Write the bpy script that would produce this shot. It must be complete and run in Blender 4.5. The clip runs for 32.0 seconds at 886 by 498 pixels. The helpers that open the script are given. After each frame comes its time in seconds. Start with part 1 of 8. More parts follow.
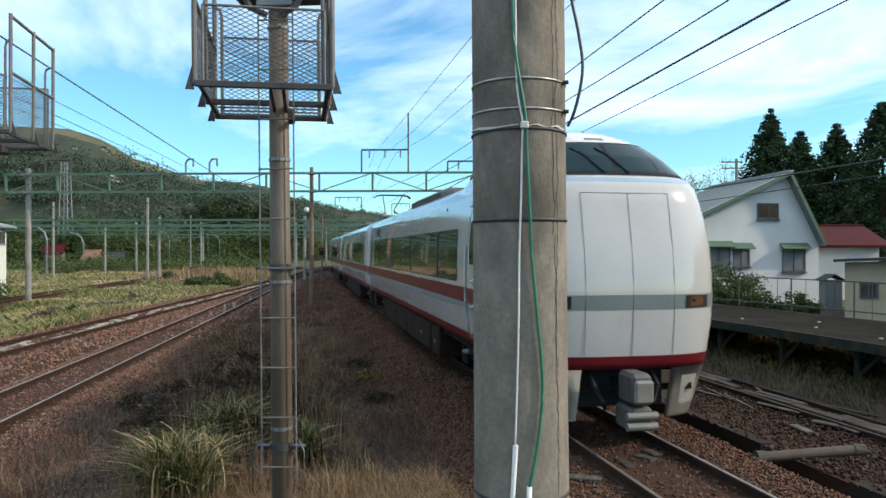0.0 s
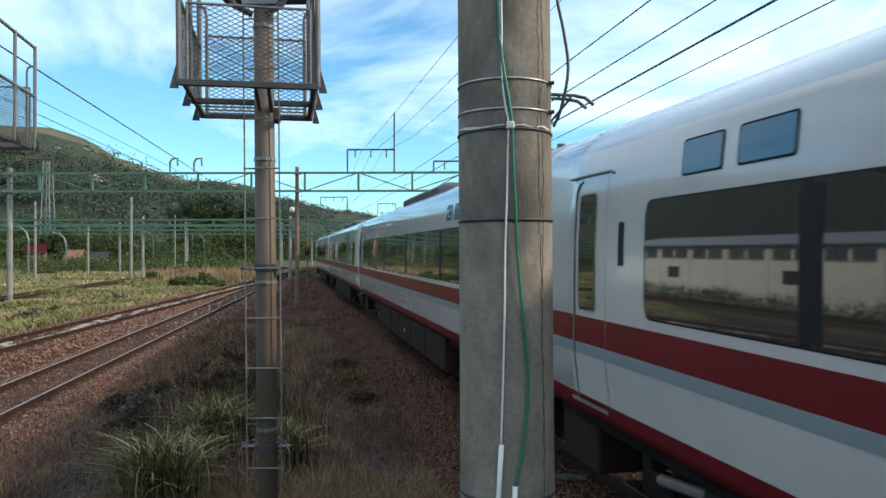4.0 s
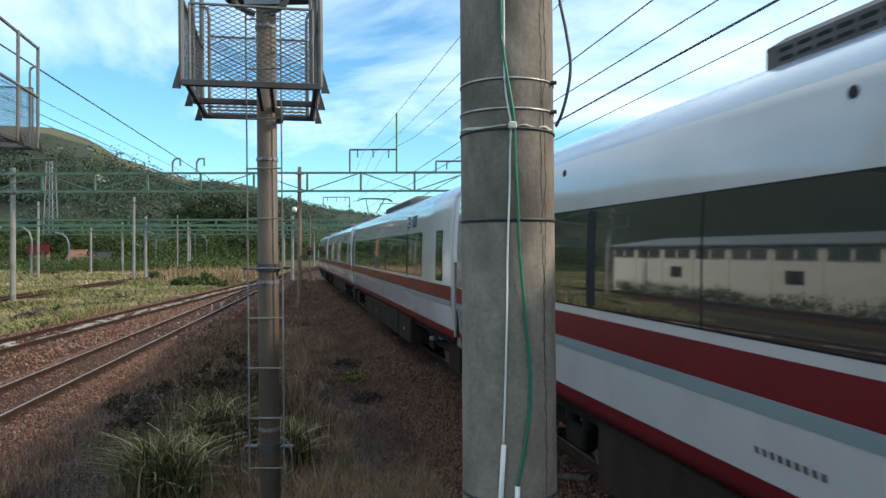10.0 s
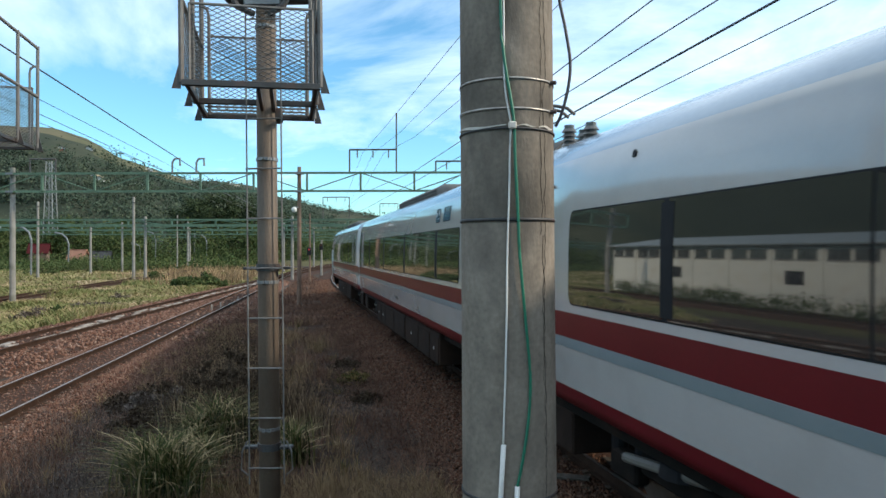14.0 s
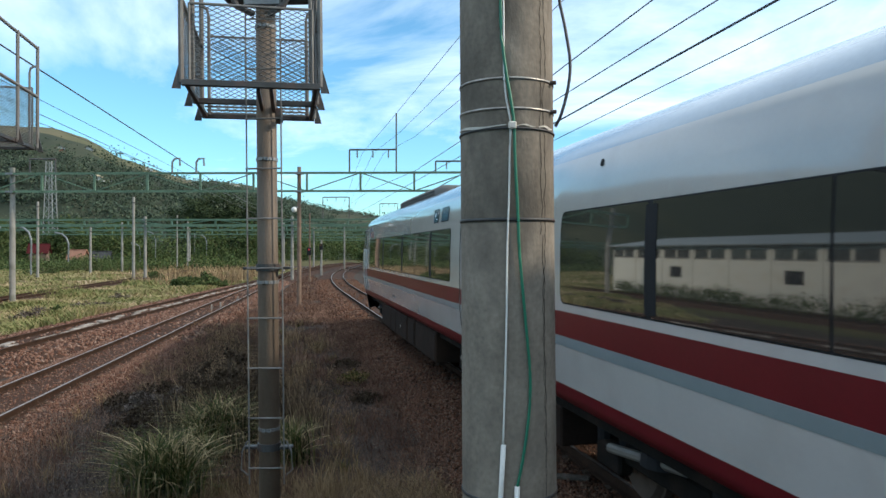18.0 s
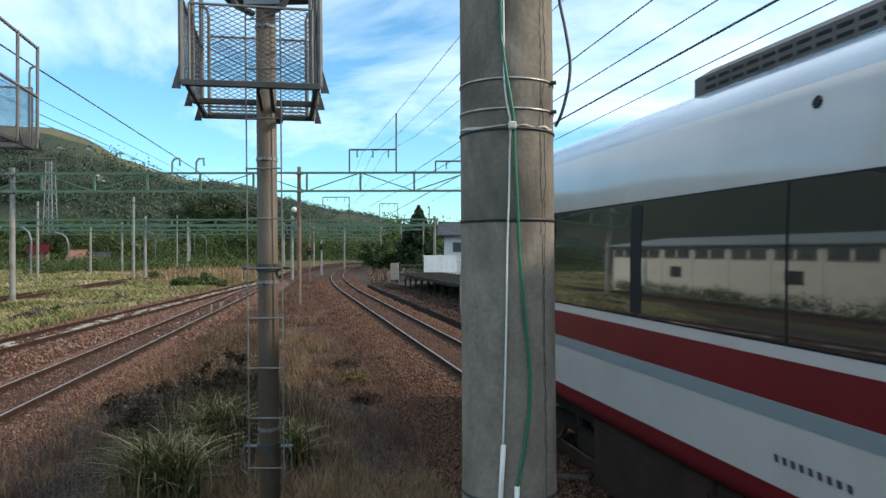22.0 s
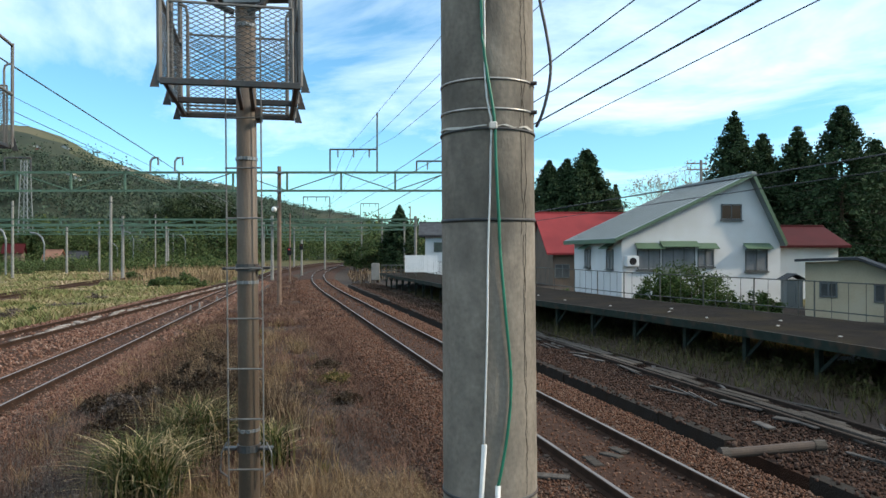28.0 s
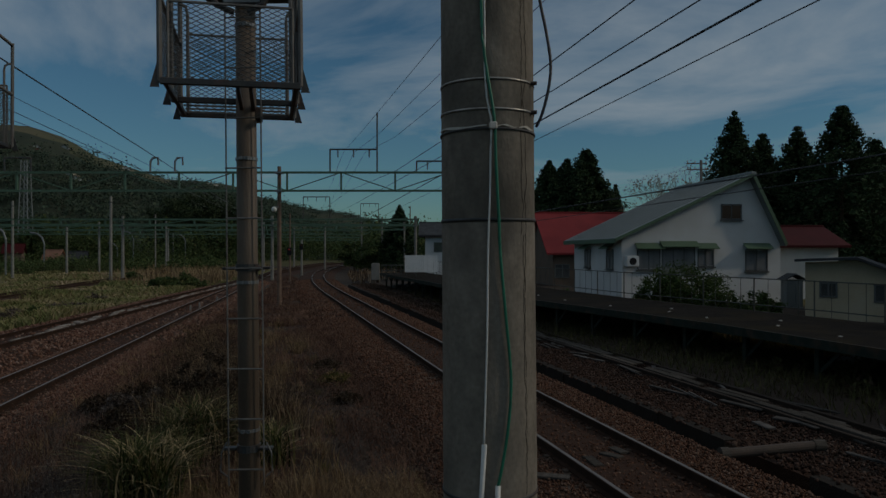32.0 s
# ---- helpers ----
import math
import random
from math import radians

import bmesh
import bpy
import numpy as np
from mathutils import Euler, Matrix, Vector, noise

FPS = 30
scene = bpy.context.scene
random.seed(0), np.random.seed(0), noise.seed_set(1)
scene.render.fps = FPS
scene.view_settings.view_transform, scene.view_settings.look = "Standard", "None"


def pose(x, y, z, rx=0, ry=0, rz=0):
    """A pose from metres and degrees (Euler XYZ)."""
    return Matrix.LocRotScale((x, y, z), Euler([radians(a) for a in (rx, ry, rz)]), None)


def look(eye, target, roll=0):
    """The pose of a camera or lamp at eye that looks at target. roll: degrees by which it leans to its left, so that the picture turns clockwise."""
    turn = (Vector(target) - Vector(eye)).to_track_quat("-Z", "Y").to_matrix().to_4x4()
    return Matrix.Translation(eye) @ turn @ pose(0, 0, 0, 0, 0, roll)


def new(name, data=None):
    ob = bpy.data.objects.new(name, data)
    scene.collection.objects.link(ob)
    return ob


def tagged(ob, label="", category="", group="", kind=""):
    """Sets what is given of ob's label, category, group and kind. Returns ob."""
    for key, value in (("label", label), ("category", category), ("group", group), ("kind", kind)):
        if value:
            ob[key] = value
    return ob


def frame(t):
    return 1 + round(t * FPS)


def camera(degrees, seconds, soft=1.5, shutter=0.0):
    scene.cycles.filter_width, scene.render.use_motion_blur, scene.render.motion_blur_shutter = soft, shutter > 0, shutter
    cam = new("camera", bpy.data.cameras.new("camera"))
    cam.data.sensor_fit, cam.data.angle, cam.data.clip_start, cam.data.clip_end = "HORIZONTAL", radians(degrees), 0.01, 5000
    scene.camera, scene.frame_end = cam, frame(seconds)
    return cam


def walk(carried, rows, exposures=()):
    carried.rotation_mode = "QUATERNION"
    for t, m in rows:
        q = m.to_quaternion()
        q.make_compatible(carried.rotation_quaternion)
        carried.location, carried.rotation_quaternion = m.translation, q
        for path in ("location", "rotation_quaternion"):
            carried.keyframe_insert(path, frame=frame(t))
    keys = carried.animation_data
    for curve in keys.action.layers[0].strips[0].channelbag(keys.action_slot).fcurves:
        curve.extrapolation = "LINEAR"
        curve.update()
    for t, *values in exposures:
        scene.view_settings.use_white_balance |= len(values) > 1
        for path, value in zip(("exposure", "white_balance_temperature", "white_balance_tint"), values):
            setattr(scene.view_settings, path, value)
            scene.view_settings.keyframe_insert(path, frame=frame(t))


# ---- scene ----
# ---- camera and its walk ----
FOV = 62.2
cam = camera(FOV, 32.0, soft=1.5, shutter=0.2)
EYE = (0.0, 0.0, 2.54)
# seconds and degrees that the camera is turned to the left
TURNS = [(0.0, 2.42), (0.1, 2.12), (0.2, 1.92), (0.3, 1.65), (0.4, 1.43), (0.5, 1.24), (1.0, 1.21), (2.0, 1.23),
         (3.5, 1.31), (5.5, 1.39), (7.0, 1.49), (9.0, 1.51), (15.0, 1.49), (22.5, 1.48), (23.3, 1.40), (23.5, 1.33), (23.6, 1.20),
         (23.7, 0.86), (23.8, 0.46), (23.9, 0.17), (24.0, 0.13), (24.2, 0.08), (25.0, 0.04), (25.5, 0.0), (28.0, 0.0), (32.0, 0.0)]
walk(cam, [(t, pose(*EYE, 90.17, 0, a)) for t, a in TURNS],
     exposures=[(0.0, 0.0), (24.0, 0.0), (29.3, 0.0), (29.6, -0.15), (30.0, -0.55), (30.5, -1.0), (31.0, -1.4), (31.5, -1.93), (32.0, -2.6)])

# ---- sky and sun ----
SUN_AZ, SUN_EL = 97.0, 30.0      # degrees to the right of the way ahead, and up
world = bpy.data.worlds.new("sky")
scene.world = world
world.use_nodes = True
wn, wl = world.node_tree.nodes, world.node_tree.links
wn.clear()
w_out, w_bg = wn.new("ShaderNodeOutputWorld"), wn.new("ShaderNodeBackground")
w_sky = wn.new("ShaderNodeTexSky")
w_sky.sky_type, w_sky.sun_disc = "NISHITA", False
w_sky.sun_elevation, w_sky.sun_rotation = radians(SUN_EL), radians(SUN_AZ)
w_sky.air_density, w_sky.dust_density, w_sky.ozone_density = 1.0, 0.4, 1.5
w_co, w_sep = wn.new("ShaderNodeTexCoord"), wn.new("ShaderNodeSeparateXYZ")
wl.new(w_co.outputs["Generated"], w_sep.inputs[0])


def w_math(op, a, b):
    n = wn.new("ShaderNodeMath")
    n.operation = op
    for i, v in enumerate((a, b)):
        if isinstance(v, (int, float)):
            n.inputs[i].default_value = v
        else:
            wl.new(v, n.inputs[i])
    return n.outputs[0]


# clouds lie on a high flat layer: the direction divided by its height
w_h = w_math("MAXIMUM", w_math("ADD", w_sep.outputs[2], 0.10), 0.02)
w_cx, w_cy = w_math("DIVIDE", w_sep.outputs[0], w_h), w_math("DIVIDE", w_sep.outputs[1], w_h)
w_com = wn.new("ShaderNodeCombineXYZ")
wl.new(w_math("ADD", w_math("MULTIPLY", w_cx, 0.75), w_math("MULTIPLY", w_cy, 0.55)), w_com.inputs[0])
wl.new(w_math("ADD", w_math("MULTIPLY", w_cy, 0.55), w_math("MULTIPLY", w_cx, -0.35)), w_com.inputs[1])
w_n1 = wn.new("ShaderNodeTexNoise")
w_n1.inputs["Scale"].default_value, w_n1.inputs["Detail"].default_value, w_n1.inputs["Roughness"].default_value = 0.95, 9.0, 0.58
w_n1.inputs["Distortion"].default_value = 0.5
wl.new(w_com.outputs[0], w_n1.inputs["Vector"])
# more cloud high up and towards the right, clear air near the horizon
w_cover = w_math("ADD", w_n1.outputs["Fac"], w_math("MULTIPLY", w_sep.outputs[0], 0.10))
w_cover = w_math("ADD", w_cover, w_math("MAXIMUM", w_math("MINIMUM", w_math("MULTIPLY", w_math("SUBTRACT", w_sep.outputs[2], 0.21), 1.5), 0.07), -0.24))
# and overhead
w_cover = w_math("ADD", w_cover, w_math("MINIMUM", w_math("MAXIMUM", w_math("SUBTRACT", w_sep.outputs[2], 0.42), 0.0), 0.14))
w_ramp = wn.new("ShaderNodeValToRGB")
w_ramp.color_ramp.elements[0].position, w_ramp.color_ramp.elements[1].position = 0.40, 0.71
wl.new(w_cover, w_ramp.inputs[0])
w_mix = wn.new("ShaderNodeMix")
w_mix.data_type = "RGBA"
w_mix.inputs["B"].default_value = (8.3, 9.8, 11.1, 1)
w_tint = wn.new("ShaderNodeMix")
w_tint.data_type, w_tint.blend_type = "RGBA", "MULTIPLY"
w_tint.inputs["Factor"].default_value, w_tint.inputs["B"].default_value = 1.0, (0.76, 1.24, 1.40, 1)
wl.new(w_sky.outputs[0], w_tint.inputs["A"])
wl.new(w_ramp.outputs[0], w_mix.inputs["Factor"])
wl.new(w_tint.outputs["Result"], w_mix.inputs["A"])
wl.new(w_mix.outputs["Result"], w_bg.inputs[0])
w_bg.inputs[1].default_value = 0.16
wl.new(w_bg.outputs[0], w_out.inputs[0])

sun_data = bpy.data.lights.new("sun", "SUN")
sun_data.energy, sun_data.angle, sun_data.color = 4.3, radians(2.5), (1.0, 0.88, 0.70)
sun = new("sun", sun_data)
az, el = radians(SUN_AZ), radians(SUN_EL)
sun.matrix_world = look((30, 0, 40), (30 - math.sin(az) * math.cos(el), -math.cos(az) * math.cos(el), 40 - math.sin(el)))


# ---- materials ----
def mat(name, color, color2=None, rough=0.7, metal=0.0, scale=8.0, fine=90.0, bump=0.0, bump_scale=None, contrast=0.5, spec=0.5,
        streak=None, rand=0.0, stain=None, coat=0.0):
    """Principled surface: two colours mixed by a coarse and a fine noise, with fine relief. streak: stretch of the noise along z.
    rand: change of value from object to object. stain: (colour, amount, scale) of darker patches."""
    m = bpy.data.materials.new(name)
    m.use_nodes = True
    n, l = m.node_tree.nodes, m.node_tree.links
    b = n["Principled BSDF"]
    co = n.new("ShaderNodeTexCoord")
    mp = n.new("ShaderNodeMapping")
    l.new(co.outputs["Object"], mp.inputs[0])
    if streak:
        mp.inputs["Scale"].default_value = streak
    c2 = color2 or tuple(c * 0.8 for c in color)
    n1, n2 = n.new("ShaderNodeTexNoise"), n.new("ShaderNodeTexNoise")
    n1.inputs["Scale"].default_value, n1.inputs["Detail"].default_value = scale, 5.0
    n2.inputs["Scale"].default_value, n2.inputs["Detail"].default_value = fine, 3.0
    l.new(mp.outputs[0], n1.inputs["Vector"])
    l.new(co.outputs["Object"], n2.inputs["Vector"])
    av = n.new("ShaderNodeMath")
    av.operation = "MULTIPLY_ADD"
    l.new(n1.outputs["Fac"], av.inputs[0])
    av.inputs[1].default_value = 0.65
    hf = n.new("ShaderNodeMath")
    hf.operation = "MULTIPLY"
    hf.inputs[1].default_value = 0.35
    l.new(n2.outputs["Fac"], hf.inputs[0])
    l.new(hf.outputs[0], av.inputs[2])
    rp = n.new("ShaderNodeValToRGB")
    rp.color_ramp.elements[0].position, rp.color_ramp.elements[1].position = 0.5 - 0.3 * contrast, 0.5 + 0.3 * contrast
    rp.color_ramp.elements[0].color, rp.color_ramp.elements[1].color = (*c2, 1), (*color, 1)
    l.new(av.outputs[0], rp.inputs[0])
    last = rp.outputs[0]
    if stain:
        n3 = n.new("ShaderNodeTexNoise")
        n3.inputs["Scale"].default_value, n3.inputs["Detail"].default_value = stain[2], 6.0
        l.new(mp.outputs[0], n3.inputs["Vector"])
        r3 = n.new("ShaderNodeValToRGB")
        r3.color_ramp.elements[0].position, r3.color_ramp.elements[1].position = 0.5, 0.68
        r3.color_ramp.elements[1].color = (stain[1], stain[1], stain[1], 1)
        l.new(n3.outputs["Fac"], r3.inputs[0])
        mx = n.new("ShaderNodeMix")
        mx.data_type = "RGBA"
        mx.inputs["B"].default_value = (*stain[0], 1)
        l.new(r3.outputs[0], mx.inputs["Factor"])
        l.new(last, mx.inputs["A"])
        last = mx.outputs["Result"]
    if rand:
        oi, hs = n.new("ShaderNodeObjectInfo"), n.new("ShaderNodeHueSaturation")
        mr = n.new("ShaderNodeMapRange")
        mr.inputs[3].default_value, mr.inputs[4].default_value = 1 - rand, 1 + rand
        l.new(oi.outputs["Random"], mr.inputs[0])
        l.new(mr.outputs[0], hs.inputs["Value"])
        l.new(last, hs.inputs["Color"])
        last = hs.outputs[0]
    l.new(last, b.inputs["Base Color"])
    b.inputs["Roughness"].default_value, b.inputs["Metallic"].default_value = rough, metal
    b.inputs["Specular IOR Level"].default_value = spec
    b.inputs["Coat Weight"].default_value = coat
    if bump:
        bp = n.new("ShaderNodeBump")
        bp.inputs["Strength"].default_value, bp.inputs["Distance"].default_value = min(1.0, bump), 0.02
        n4 = n.new("ShaderNodeTexNoise")
        n4.inputs["Scale"].default_value, n4.inputs["Detail"].default_value = bump_scale or fine, 4.0
        l.new(mp.outputs[0], n4.inputs["Vector"])
        l.new(n4.outputs["Fac"], bp.inputs["Height"])
        l.new(bp.outputs[0], b.inputs["Normal"])
    return m


def island(name, ramp, rough=0.85, translucent=0.0, spec=0.12, patch=None):
    """Stones, blades and leaves: the colour runs over the ramp from piece to piece, with wide patches."""
    m = bpy.data.materials.new(name)
    m.use_nodes = True
    n, l = m.node_tree.nodes, m.node_tree.links
    b = n["Principled BSDF"]
    ge = n.new("ShaderNodeNewGeometry")
    rp = n.new("ShaderNodeValToRGB")
    el = rp.color_ramp.elements
    while len(el) < len(ramp):
        el.new(0.5)
    for i, c in enumerate(ramp):
        el[i].position, el[i].color = i / max(1, len(ramp) - 1), (*c, 1)
    src = ge.outputs["Random Per Island"]
    if patch:
        no, ma = n.new("ShaderNodeTexNoise"), n.new("ShaderNodeMath")
        co = n.new("ShaderNodeTexCoord")
        l.new(co.outputs["Object"], no.inputs["Vector"])
        no.inputs["Scale"].default_value, no.inputs["Detail"].default_value = patch, 3.0
        ma.operation = "MULTIPLY_ADD"
        l.new(src, ma.inputs[0])
        ma.inputs[1].default_value = 0.5
        sb = n.new("ShaderNodeMath")
        sb.operation = "MULTIPLY_ADD"
        sb.inputs[1].default_value, sb.inputs[2].default_value = 1.6, -0.55
        l.new(no.outputs["Fac"], sb.inputs[0])
        l.new(sb.outputs[0], ma.inputs[2])
        src = ma.outputs[0]
    l.new(src, rp.inputs[0])
    l.new(rp.outputs[0], b.inputs["Base Color"])
    b.inputs["Roughness"].default_value, b.inputs["Specular IOR Level"].default_value = rough, spec
    if translucent:
        tr, mx = n.new("ShaderNodeBsdfTranslucent"), n.new("ShaderNodeMixShader")
        l.new(rp.outputs[0], tr.inputs[0])
        mx.inputs[0].default_value = translucent
        l.new(b.outputs[0], mx.inputs[1])
        l.new(tr.outputs[0], mx.inputs[2])
        l.new(mx.outputs[0], n["Material Output"].inputs[0])
    return m


def glow(name, color, strength):
    m = bpy.data.materials.new(name)
    m.use_nodes = True
    b = m.node_tree.nodes["Principled BSDF"]
    b.inputs["Base Color"].default_value = (*color, 1)
    b.inputs["Emission Color"].default_value, b.inputs["Emission Strength"].default_value = (*color, 1), strength
    return m


M = {}
M["conc_pole"] = mat("pole concrete", (0.2725, 0.2343, 0.194), (0.1019, 0.08686, 0.07154), 0.92, scale=7.0, fine=55, bump=0.2, bump_scale=40, contrast=0.85,
                     streak=(1.2, 1.2, 0.55), stain=((0.082, 0.072, 0.062), 0.75, 3.4), spec=0.12)
M["conc"] = mat("weathered concrete", (0.26, 0.25, 0.23), (0.15, 0.14, 0.13), 0.9, scale=2.5, fine=40, bump=0.5, contrast=0.8, stain=((0.10, 0.10, 0.08), 0.6, 1.5))
# near-black: the shade inside the ditch is put into this concrete's colour
M["conc_dark"] = mat("dark concrete with shade in it", (0.03536, 0.0288, 0.02352), (0.01632, 0.0132, 0.01064), 0.9, scale=2.2, fine=30, bump=0.8, contrast=1.0, stain=((0.01904, 0.0126, 0.00896), 0.8, 2.2), spec=0.12)
M["galv"] = mat("galvanised steel", (0.2295, 0.238, 0.2422), (0.1445, 0.1487, 0.153), 0.5, 0.6, scale=9, fine=70, bump=0.15)
M["cage_steel"] = mat("grey cage steel", (0.17, 0.165, 0.16), (0.10, 0.095, 0.09), 0.65, 0.1, scale=9, fine=70, bump=0.15, stain=((0.10, 0.055, 0.035), 0.35, 6))
M["mesh_wire"] = mat("dull mesh wire", (0.10, 0.10, 0.10), (0.06, 0.06, 0.06), 0.7, 0.1, scale=9)
M["band"] = mat("steel band", (0.36, 0.34, 0.31), (0.20, 0.185, 0.17), 0.4, 0.8, scale=12)
M["mast"] = mat("painted mast steel", (0.1294, 0.09488, 0.06901), (0.09016, 0.06604, 0.04799), 0.6, 0.1, scale=3, fine=60, bump=0.2, streak=(1, 1, 0.3), stain=((0.05489, 0.03048, 0.01799), 0.5, 5))
M["steel_dark"] = mat("dark grey steel", (0.055, 0.056, 0.058), (0.032, 0.033, 0.034), 0.55, 0.3, scale=6, fine=60, bump=0.15, stain=((0.12, 0.05, 0.03), 0.4, 7))
M["green_steel"] = mat("pale green painted steel", (0.098, 0.168, 0.112), (0.066, 0.113, 0.076), 0.6, 0.1, scale=2, fine=30)
M["wire"] = mat("dark wire", (0.045, 0.045, 0.05), (0.03, 0.03, 0.033), 0.6, 0.3)
M["cable_black"] = mat("black cable sheath", (0.03, 0.03, 0.04), None, 0.5)
M["cable_green"] = mat("green cable sheath", (0.0105, 0.1488, 0.0868), (0.0084, 0.1178, 0.0682), 0.45)
M["cable_white"] = mat("white cable sheath", (0.62, 0.61, 0.59), (0.5, 0.49, 0.47), 0.5)
M["rail_top"] = mat("worn rail head", (0.17, 0.142, 0.125), (0.10, 0.08, 0.068), 0.45, 0.25, scale=4, fine=50)
M["rail_side"] = mat("rusty rail web", (0.046, 0.026, 0.018), (0.024, 0.015, 0.011), 0.95, 0.0, scale=5, fine=60, bump=0.3, spec=0.08)
M["sleeper"] = mat("brown sleeper", (0.1054, 0.069, 0.0493), (0.0558, 0.036, 0.0261), 0.9, scale=4, fine=50, bump=0.5, rand=0.25, streak=(1, 6, 6), spec=0.12)
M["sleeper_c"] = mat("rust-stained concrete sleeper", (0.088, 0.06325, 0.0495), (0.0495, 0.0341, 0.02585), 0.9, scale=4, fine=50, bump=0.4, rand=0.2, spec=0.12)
M["plank"] = mat("grey weathered plank", (0.07845, 0.06733, 0.058), (0.04185, 0.03547, 0.03016), 0.9, scale=3, fine=60, bump=0.4, rand=0.3, streak=(1, 8, 8), spec=0.12)
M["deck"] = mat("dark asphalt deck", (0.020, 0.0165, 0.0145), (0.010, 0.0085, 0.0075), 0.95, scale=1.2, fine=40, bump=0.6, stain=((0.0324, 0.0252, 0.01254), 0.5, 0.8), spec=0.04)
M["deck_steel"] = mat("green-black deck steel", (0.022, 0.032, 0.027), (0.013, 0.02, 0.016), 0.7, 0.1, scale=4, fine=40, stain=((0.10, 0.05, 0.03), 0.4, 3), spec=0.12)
M["bed"] = mat("brown track bed", (0.06282, 0.03221, 0.02068), (0.02854, 0.01556, 0.01089), 0.95, scale=9, fine=55, bump=1.0, bump_scale=45, contrast=1.0, spec=0.12)
M["soil"] = mat("dry weedy soil", (0.062, 0.045, 0.036), (0.028, 0.021, 0.017), 0.95, scale=1.4, fine=26, bump=0.9, bump_scale=30, contrast=1.0, stain=((0.03431, 0.02869, 0.01857), 0.5, 0.5), spec=0.12)
M["field"] = mat("rough grass ground", (0.0728, 0.07168, 0.02688), (0.0448, 0.0448, 0.01904), 0.95, scale=0.25, fine=6, bump=0.9, bump_scale=5, contrast=1.0, stain=((0.1655, 0.1113, 0.05376), 0.6, 0.12), spec=0.12)
M["stone"] = island("ballast stones", [(0.03159, 0.0176, 0.01273), (0.08617, 0.03974, 0.02425), (0.1207, 0.05905, 0.03638), (0.08901, 0.05224, 0.0382), (0.155, 0.09942, 0.07276)], 0.9)
M["stone_grey"] = island("grey ballast stones", [(0.01569, 0.009623, 0.007353), (0.03595, 0.02044, 0.01529), (0.05556, 0.03308, 0.02529), (0.04902, 0.02405, 0.01647), (0.09804, 0.06915, 0.05588)], 0.9)
M["dry_grass"] = island("dry grass", [(0.09089, 0.06089, 0.03553), (0.1726, 0.1177, 0.06711), (0.2543, 0.1745, 0.09864), (0.3271, 0.2354, 0.1421)], 0.8, 0.25)
M["weed"] = island("low dry weeds", [(0.04763, 0.02729, 0.02166), (0.08845, 0.04893, 0.037), (0.1066, 0.06022, 0.04152), (0.1611, 0.09409, 0.06769), (0.2608, 0.1618, 0.1173)], 0.85, 0.2, patch=0.7)
M["green_grass"] = island("green grass", [(0.03802, 0.04309, 0.01197), (0.07603, 0.07541, 0.02128), (0.1605, 0.1185, 0.04655), (0.2619, 0.1759, 0.08645)], 0.75, 0.3)
M["field_grass"] = island("field grass", [(0.0729, 0.0907, 0.03264), (0.1329, 0.1462, 0.05345), (0.2025, 0.1974, 0.0817), (0.3403, 0.2515, 0.1411), (0.5835, 0.4534, 0.3267)], 0.8, 0.25, patch=0.16)
M["leaf_cedar"] = island("cedar needles", [(0.01224, 0.02394, 0.01272), (0.02244, 0.04134, 0.01965), (0.0357, 0.05984, 0.02543), (0.051, 0.07616, 0.03468)], 0.8, 0.1)
M["leaf_wood"] = island("woodland leaves", [(0.02542, 0.04066, 0.0168), (0.04234, 0.0691, 0.02352), (0.07202, 0.09755, 0.03371), (0.1017, 0.1098, 0.04211)], 0.8, 0.15)
M["leaf_bush"] = island("bush leaves", [(0.02082, 0.03868, 0.0119), (0.0357, 0.06545, 0.01785), (0.0595, 0.0952, 0.02678), (0.08925, 0.1071, 0.0357)], 0.75, 0.25)
M["bark"] = mat("bark", (0.10, 0.075, 0.055), (0.05, 0.038, 0.03), 0.95, scale=4, fine=30, bump=0.6, spec=0.12)
M["hill_grass"] = mat("mown hill grass", (0.095, 0.092, 0.052), (0.055, 0.060, 0.034), 0.95, scale=0.035, fine=0.4, bump=0.6, bump_scale=0.3, contrast=1.0, stain=((0.17, 0.13, 0.085), 0.6, 0.02), spec=0.1)
M["hill"] = mat("wooded hillside", (0.0391, 0.0483, 0.0322), (0.0207, 0.0276, 0.01955), 0.95, scale=0.03, fine=0.3, bump=1.0, bump_scale=0.25, contrast=1.0, stain=((0.069, 0.0667, 0.0391), 0.6, 0.018), spec=0.12)
M["t_white"] = mat("white coach paint", (0.4103, 0.3914, 0.3824), (0.3869, 0.3688, 0.3601), 0.14, scale=1.2, fine=30, coat=0.5, stain=((0.3362, 0.3162, 0.3045), 0.45, 1.5))
M["t_maroon"] = mat("maroon coach paint", (0.118, 0.0078, 0.0125), (0.095, 0.0065, 0.0105), 0.32, scale=1.5, fine=30, coat=0.03, spec=0.3)
M["t_grey"] = mat("grey-blue coach paint", (0.175, 0.2091, 0.2229), (0.1555, 0.1901, 0.2043), 0.28, scale=1.5, fine=30, coat=0.1)
# roof grey with the blue of the reflected sky put into it
M["t_roof"] = mat("grey roof paint with sky blue", (0.25, 0.32, 0.40), (0.20, 0.26, 0.33), 0.2, scale=1.2, fine=30, coat=0.3)
M["t_glass"] = mat("dark coach glass", (0.026, 0.025, 0.024), (0.021, 0.0205, 0.02), 0.03, scale=1, spec=1.0, coat=0.9)
M["t_blue"] = mat("blue display glass", (0.055, 0.135, 0.20), (0.05, 0.12, 0.18), 0.08, scale=2)
